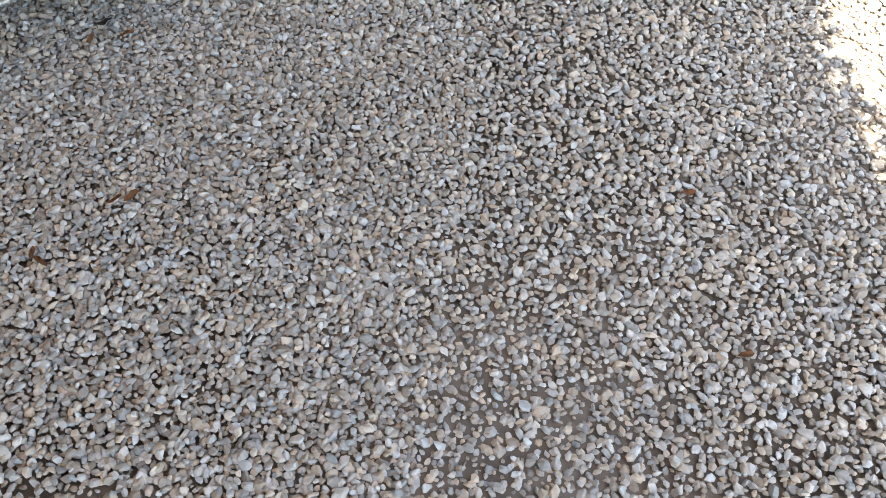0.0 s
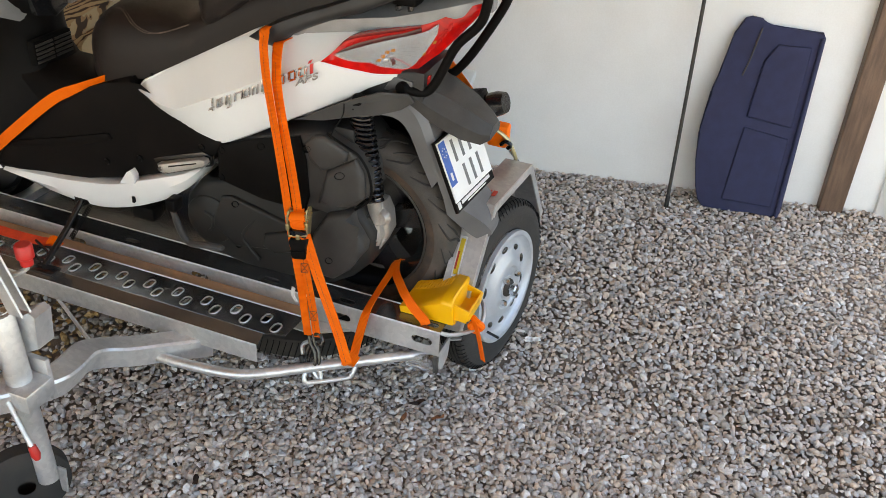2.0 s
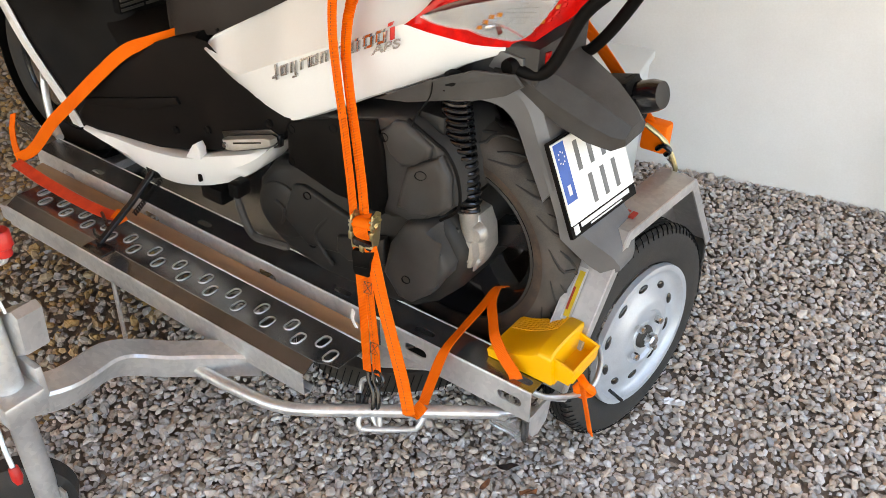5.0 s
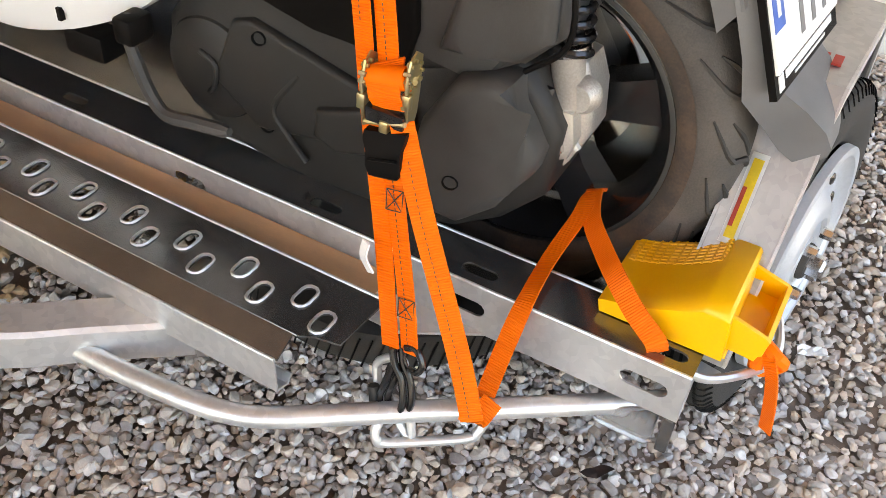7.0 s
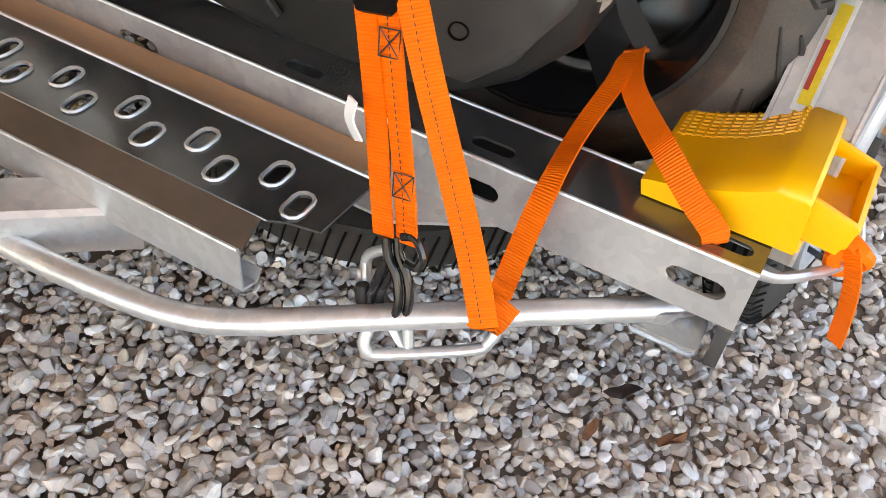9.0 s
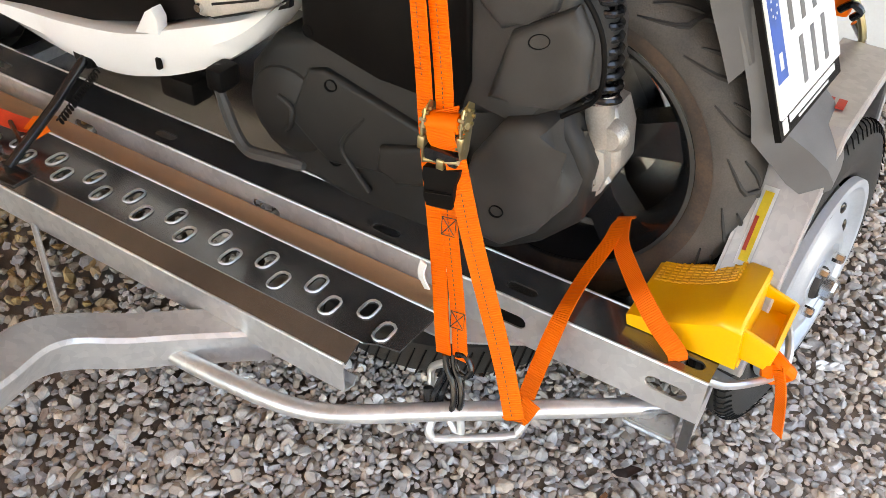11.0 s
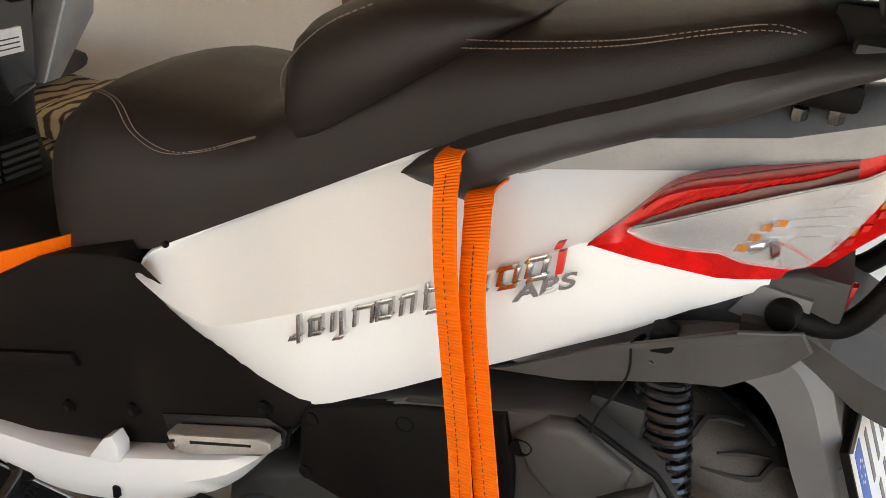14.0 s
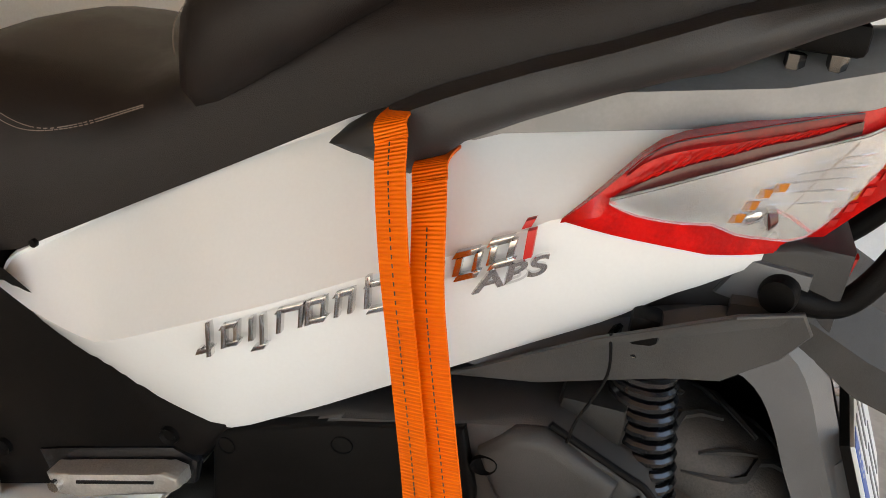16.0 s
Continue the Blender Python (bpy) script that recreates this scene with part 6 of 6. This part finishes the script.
for dx, dz in ((.733, .0), (.784, .015)):
    part("ratchet_plate", bm_prism([(-.224, .612 + dz), (-.236, .620 + dz), (-.249, .612 + dz), (-.253, .592 + dz), (-.250, .566 + dz), (-.246, .545 + dz), (-.238, .535 + dz), (-.230, .550 + dz), (-.226, .575 + dz)], "x", dx, dx + .002, .0), BRASS, rat, smooth=0)
    part("plate_edge", bm_tube([(dx + .001, -.247, .614 + dz), (dx + .001, -.254, .592 + dz), (dx + .001, -.251, .566 + dz), (dx + .001, -.247, .540 + dz)], .0022, n=6), BRASS, rat)
    part("pawl", bm_box(dx - .004, dx + .006, -.256, -.247, .562 + dz, .580 + dz, .002), BRASS, rat)
    for k in range(9):
        a = 2 * math.pi * k / 9
        part("gear_tooth", bm_tube([(dx - .003, -.240 + .013 * math.cos(a), .597 + dz + .013 * math.sin(a)), (dx + .005, -.240 + .013 * math.cos(a), .597 + dz + .013 * math.sin(a))], .0026, n=5), BRASS, rat)
part("ratchet_web", bm_tube([(.738, -.240, .594), (.783, -.245, .608)], .0125, n=16), WEB, rat)
ribbon("ratchet_web", [(.751, -.233, .612), (.759, -.252, .602), (.762, -.256, .586), (.766, -.250, .571)], .040, (1, -.1, .28), rat)
part("ratchet_bar", bm_prism([(-.243, .548), (-.255, .552), (-.256, .568), (-.246, .570)], "x", .739, .784, .003), RIMBLACK, rat)
part("release_bar", bm_tube([(.737, -.250, .546), (.786, -.254, .561)], .003, n=8), BRASS, rat)
part("spring_clip", bm_box(.757, .768, -.258, -.248, .544, .558, .002), BRASS, rat)
part("handle", bm_loft([[(.738, -.254, .538), (.790, -.258, .552), (.790, -.242, .552), (.738, -.238, .538)], [(.739, -.258, .530), (.790, -.262, .544), (.790, -.244, .544), (.739, -.240, .530)], [(.745, -.262, .520), (.788, -.266, .532), (.788, -.248, .532), (.745, -.244, .520)], [(.746, -.264, .503), (.790, -.268, .515), (.790, -.250, .515), (.746, -.246, .503)], [(.751, -.264, .492), (.788, -.268, .502), (.788, -.252, .502), (.751, -.248, .492)], [(.756, -.260, .489), (.784, -.264, .497), (.784, -.254, .497), (.756, -.250, .489)]]), BLACK, rat, "black plastic handle", smooth=20)
part("handle_rib", bm_tube([(.750, -.265, .512), (.786, -.269, .524)], .0016, n=5), BLACK, rat)
# hooks
for dx, dy in ((.0, .0), (.008, .006)):
    part("hook", bm_tube([(.818 + dx, -.313 + dy, .308), (.824 + dx, -.318 + dy, .290), (.836 + dx, -.322 + dy, .272), (.844 + dx, -.330 + dy, .248), (.842 + dx, -.336 + dy, .230), (.832 + dx, -.338 + dy, .221), (.820 + dx, -.336 + dy, .226), (.814 + dx, -.332 + dy, .240), (.818 + dx, -.326 + dy, .262), (.822 + dx, -.318 + dy, .285)], .0046, n=9, sub=4), RIMBLACK, strap, "black coated hook")
part("hook_cap", bm_tube([(.812, -.336, .218), (.803, -.327, .248)], [.0075, .0068], n=10), RUBBER, strap, "black rubber cap")
part("hook_eye", bm_tube([(.832, -.308, .312), (.846, -.310, .318), (.857, -.314, .304), (.854, -.318, .292), (.842, -.316, .290)], .0044, n=8, sub=4), RIMBLACK, strap)
ring_ob = thing("shackle", (.83, -.31, .20), "plain steel ring hanging on the trailer tube", "shackle")
rg = [(.808, -.322, .266), (.812, -.320, .276), (.824, -.318, .286), (.836, -.316, .290), (.844, -.318, .282), (.856, -.328, .245), (.870, -.340, .202), (.867, -.342, .196), (.858, -.340, .200), (.838, -.336, .222), (.816, -.330, .246), (.808, -.322, .266)]
part("link", bm_tube(rg, .0056, n=9, sub=3), GALV, ring_ob)

wheel_strap = thing("wheel_strap", (.95, -.1, .30), "orange strap looped through the rear wheel to the rail", "strap")
a1 = ribbon("webbing", [(.928, -.282, .222), (.932, -.245, .290), (.936, -.206, .345), (.931, -.13, .354), (.938, -.07, .379), (.937, -.040, .388), (.939, -.026, .391)], .024, (1, .15, .5), wheel_strap)
a2 = ribbon("webbing", [(.940, -.024, .392), (.945, -.044, .389), (.958, -.076, .386), (.986, -.113, .385), (1.020, -.158, .390), (1.055, -.180, .372), (1.087, -.190, .352), (1.092, -.186, .334)], .025, (1, .6, 1.2), wheel_strap)
ribbon("webbing", [(.930, .02, .362), (.936, -.005, .382), (.940, -.022, .391)], .026, (1, .3, .3), wheel_strap)
tie = ribbon("webbing", [(1.200, -.122, .335), (1.212, -.130, .315), (1.222, -.128, .275), (1.231, -.118, .215)], .018, (.85, -.5, 0), wheel_strap)
part("knot", bm_tube([(1.190, -.108, .338), (1.210, -.120, .334), (1.218, -.106, .314), (1.200, -.112, .300), (1.190, -.120, .318), (1.204, -.104, .330)], .0085, n=8, sub=3), WEB, wheel_strap)
ribbon("webbing", [(1.05, .10, .36), (1.075, .12, .385), (1.09, .14, .39)], .026, (.4, 1, .6), wheel_strap, REDWEB)

front_strap = thing("front_strap", (-.3, -.25, .33), "orange strap over the scooter's tunnel to the rail", "strap")
ribbon("webbing", [(.165, -.06, .812), (.150, -.110, .795), (.080, -.140, .765), (.000, -.155, .728), (-.100, -.172, .648), (-.200, -.188, .560), (-.295, -.205, .475), (-.380, -.225, .38), (-.44, -.240, .342)], .030, (.2, -.2, 1), front_strap)
ribbon("webbing", [(-.43, -.255, .337), (-.36, -.262, .336), (-.28, -.268, .333), (-.15, -.272, .331), (-.05, -.270, .331), (.00, -.262, .333)], .030, (0, 1, .25), front_strap, REDWEB)
ribbon("webbing", [(-.02, -.262, .335), (.005, -.268, .345), (.03, -.275, .335)], .028, (0, 1, .5), front_strap, WEB)
ribbon("webbing", [(-.44, -.238, .345), (-.49, -.215, .350), (-.53, -.190, .375), (-.55, -.165, .410)], .028, (0, .6, 1), front_strap)
part("strap_hook", bm_tube([(-.05, -.275, .333), (.02, -.31, .334), (.05, -.335, .335), (.03, -.35, .335), (.0, -.335, .335)], .004, n=7, sub=3), RIMBLACK, front_strap)

right_strap = thing("far_ratchet_strap", (1.08, .42, .55), "orange ratchet strap hooked at the far mudguard", "strap")
ribbon("webbing", [(.88, .26, .93), (.93, .32, .84), (.99, .37, .74), (1.06, .41, .635)], .032, (.8, -.2, .5), right_strap)
part("ratchet", bm_box(1.04, 1.10, .39, .43, .585, .655, .008), WEB, right_strap)
part("ratchet_frame", bm_tube([(1.05, .385, .65), (1.10, .39, .62), (1.13, .40, .56), (1.12, .42, .535)], .006, n=8, sub=3), BRASS, right_strap)
part("handle", bm_tube([(1.085, .385, .60), (1.10, .38, .615), (1.115, .385, .605), (1.105, .39, .59)], .006, n=8, sub=3), RIMBLACK, right_strap)
part("hook", bm_tube([(1.11, .40, .58), (1.135, .41, .545), (1.13, .42, .515)], .005, n=8, sub=3), CHROME, right_strap)

# ---------------------------------------------------------------- turns that fit the camera's view
# trailer and scooter are each turned and shifted to fit the camera's view
trailer_fit = pose(.638, -.284, .320, 0, 0, 2.2) @ Matrix.Translation((-.639, .29, -.318))
scooter_fit = pose(.618, -.153, .776, -.5, 1.05, 4.2) @ Matrix.Translation((-.608, .143, -.766))
for ob in (trailer, spare, plug, chock, ring_ob, wheel_strap):
    ob.matrix_basis = trailer_fit @ ob.matrix_basis
for ob in (scooter, strap, front_strap, right_strap):
    ob.matrix_basis = scooter_fit @ ob.matrix_basis

# ---------------------------------------------------------------- small things on the ground
rng = random.Random(5)


def dry_leaf(x, y, size, mat, label, turn):
    bm = bmesh.new()
    n = 9
    c = bm.verts.new((0, 0, .004))
    out = []
    for k in range(n):
        a = 2 * math.pi * k / n
        r = size * (.55 + .45 * abs(math.cos(a))) * rng.uniform(.8, 1.1)
        out.append(bm.verts.new((math.cos(a) * r, math.sin(a) * r * .55, rng.uniform(.002, .012))))
    for k in range(n):
        bm.faces.new((c, out[k], out[(k + 1) % n]))
    r = bmesh.ops.extrude_face_region(bm, geom=bm.faces[:])
    for g in r["geom"]:
        if isinstance(g, bmesh.types.BMVert):
            g.co.z += .0012
    bmesh.ops.transform(bm, matrix=pose(x, y, .010, 0, 0, turn), verts=bm.verts[:])
    return tagged(part("dry_leaf", bm, mat, smooth=60), label, "leaf", "dry leaves on the gravel")


for x, y, s, dark in ((1.049, -.110, .026, 1), (1.201, -.877, .02, 0), (1.326, -.673, .022, 0), (2.68, -.871, .02, 0), (2.578, -.447, .02, 0), (1.124, -.142, .022, 0), (1.040, -.184, .016, 0), (1.293, -.692, .017, 0), (1.176, -.86, .016, 0), (.678, -.616, .02, 1), (2.475, .503, .018, 0)):
    dry_leaf(x, y, s, LEAFD if dark else LEAFB, "dark curled dry leaf on the gravel" if dark else "rust brown dry leaf on the gravel", rng.uniform(0, 360))
bm = bmesh.new()
bmesh.ops.create_grid(bm, x_segments=6, y_segments=3, size=.5)
for v in bm.verts:
    v.co = Vector((v.co.x * .05, v.co.y * .018, .012 + rng.uniform(0, .008)))
r = bmesh.ops.extrude_face_region(bm, geom=bm.faces[:])
for g in r["geom"]:
    if isinstance(g, bmesh.types.BMVert):
        g.co.z += .001
bmesh.ops.transform(bm, matrix=pose(1.246, .305, .003, 0, 0, 25), verts=bm.verts[:])
tagged(part("wrapper", bm, PRINTW, smooth=0), "crumpled white paper wrapper on the gravel", "litter")

# unseen creeper leaves, added along the roof's edge to fringe the shade
rng = random.Random(11)
bm = bmesh.new()
for k in range(1500):
    y = rng.uniform(-4.3, 1.5)
    d = 0.10 * (1 + math.sin(3.1 * y) * .6 + math.sin(7.7 * y + 1) * .5)
    c = Vector((3.70 - .2 * (y + 4.3) + rng.uniform(-.03, max(.03, d)), y, 2.50 + rng.uniform(-.06, .12)))
    m = Matrix.Translation(c) @ Euler((rng.uniform(-.9, .9), rng.uniform(-.9, .9), rng.uniform(0, 6.28))).to_matrix().to_4x4()
    s = rng.uniform(.02, .042)
    bm.faces.new([bm.verts.new(m @ Vector(p)) for p in ((-s, 0, 0), (0, -s * .55, .004), (s * 1.1, 0, -.006), (0, s * .55, .004))])
tagged(part("creeper", bm, FOLIAGE, smooth=0), "unseen creeper leaves added along the roof edge to fringe the shade", "creeper", kind="stuff")


# ---------------------------------------------------------------- gravel
def stones(name, count, x0, x1, y0, y1, fine, seed, skip=None, grain=.78, mat=STONE):
    """Many small rounded stones in one mesh."""
    rs = np.random.RandomState(seed)
    bm = bmesh.new()
    bmesh.ops.create_icosphere(bm, subdivisions=2 if fine else 1, radius=1)
    base = np.array([v.co[:] for v in bm.verts])
    tri = np.array([[v.index for v in f.verts] for f in bm.faces])
    bm.free()
    step = math.sqrt((x1 - x0) * (y1 - y0) / count)
    gx, gy = np.meshgrid(np.arange(x0, x1, step), np.arange(y0, y1, step))
    c = np.stack([gx.ravel(), gy.ravel()], 1) + rs.uniform(-.45, .45, (gx.size, 2)) * step
    if skip is not None:
        c = c[~((c[:, 0] > skip[0]) & (c[:, 0] < skip[1]) & (c[:, 1] > skip[2]) & (c[:, 1] < skip[3]))]
    n = len(c)
    bare = np.zeros(n)
    for px, py, pr in ((1.87, .0, .22), (1.44, -.53, .13), (1.86, -.61, .13), (2.02, .02, .12), (1.55, 1.2, .3)):
        bare = np.maximum(bare, np.exp(-((c[:, 0] - px) ** 2 + (c[:, 1] - py) ** 2) / (pr * pr) * 1.2))
    size = rs.lognormal(-4.52, .27, n).clip(.0055, .019) * grain
    ax = np.stack([size * rs.uniform(1.0, 1.45, n), size * rs.uniform(.75, 1.05, n), size * rs.uniform(.5, .8, n)], 1)
    # lumpy shapes: push the sphere's points out of round
    lump = base[None] * (1 + rs.uniform(-.16, .16, (n, len(base), 1)))
    # broken faces: cut each stone flat along a few random planes
    for k in range(7):
        q = rs.normal(0, 1, (n, 1, 3))
        q /= np.linalg.norm(q, axis=2, keepdims=True)
        over = np.maximum((lump * q).sum(2, keepdims=True) - rs.uniform(.52, .78, (n, 1, 1)), 0)
        lump = lump - over * q
    v = lump * ax[:, None, :] * 1.12
    yaw, tx, ty = rs.uniform(0, 6.283, n), rs.normal(0, .38, n), rs.normal(0, .38, n)
    cy, sy, cx, sx, ct, st = np.cos(yaw), np.sin(yaw), np.cos(tx), np.sin(tx), np.cos(ty), np.sin(ty)
    X, Y, Z = v[..., 0], v[..., 1], v[..., 2]
    Y, Z = Y * cx[:, None] - Z * sx[:, None], Y * sx[:, None] + Z * cx[:, None]
    X, Z = X * ct[:, None] + Z * st[:, None], -X * st[:, None] + Z * ct[:, None]
    X, Y = X * cy[:, None] - Y * sy[:, None], X * sy[:, None] + Y * cy[:, None]
    h = rs.uniform(-.008, .003, n) - .007 * bare * rs.uniform(.3, 1.2, n)
    swell = .008 * np.sin(c[:, 0] * 3.1 + 1) * np.cos(c[:, 1] * 2.7)
    V = np.stack([X + c[:, 0:1], Y + c[:, 1:2], Z + (h + swell)[:, None]], 2).reshape(-1, 3)
    F = (tri[None] + (np.arange(n) * len(base))[:, None, None]).reshape(-1, 3)
    me = bpy.data.meshes.new(name)
    me.vertices.add(len(V))
    me.vertices.foreach_set("co", V.astype(np.float32).ravel())
    me.loops.add(F.size)
    me.loops.foreach_set("vertex_index", F.astype(np.int32).ravel())
    me.polygons.add(len(F))
    me.polygons.foreach_set("loop_start", np.arange(0, F.size, 3, dtype=np.int32))
    me.polygons.foreach_set("use_smooth", np.zeros(len(F), dtype=bool))
    me.update(calc_edges=True)
    me.materials.append(mat)
    return tagged(new(name, me), "pale grey crushed gravel stones covering the ground", "gravel", kind="stuff")


NEAR = (.40, 2.05, -1.30, .15)
stones("gravel_near", 19000, *NEAR, True, 3, None, .655)
stones("gravel", 64000, .10, 3.3, -1.75, 2.35, False, 4, NEAR, .75)
# far stones tinted tan for the warm, shaded light there
stones("gravel_far", 21000, -2.55, .10, -1.75, 1.75, False, 5, None, .9, SHADESTONE)
stones("gravel_rest", 5000, -2.55, 3.3, -2.75, -1.75, False, 6, None, 1.5)
stones("gravel_drive", 7000, 3.3, 4.6, -2.75, 2.35, False, 7, None, 1.2)
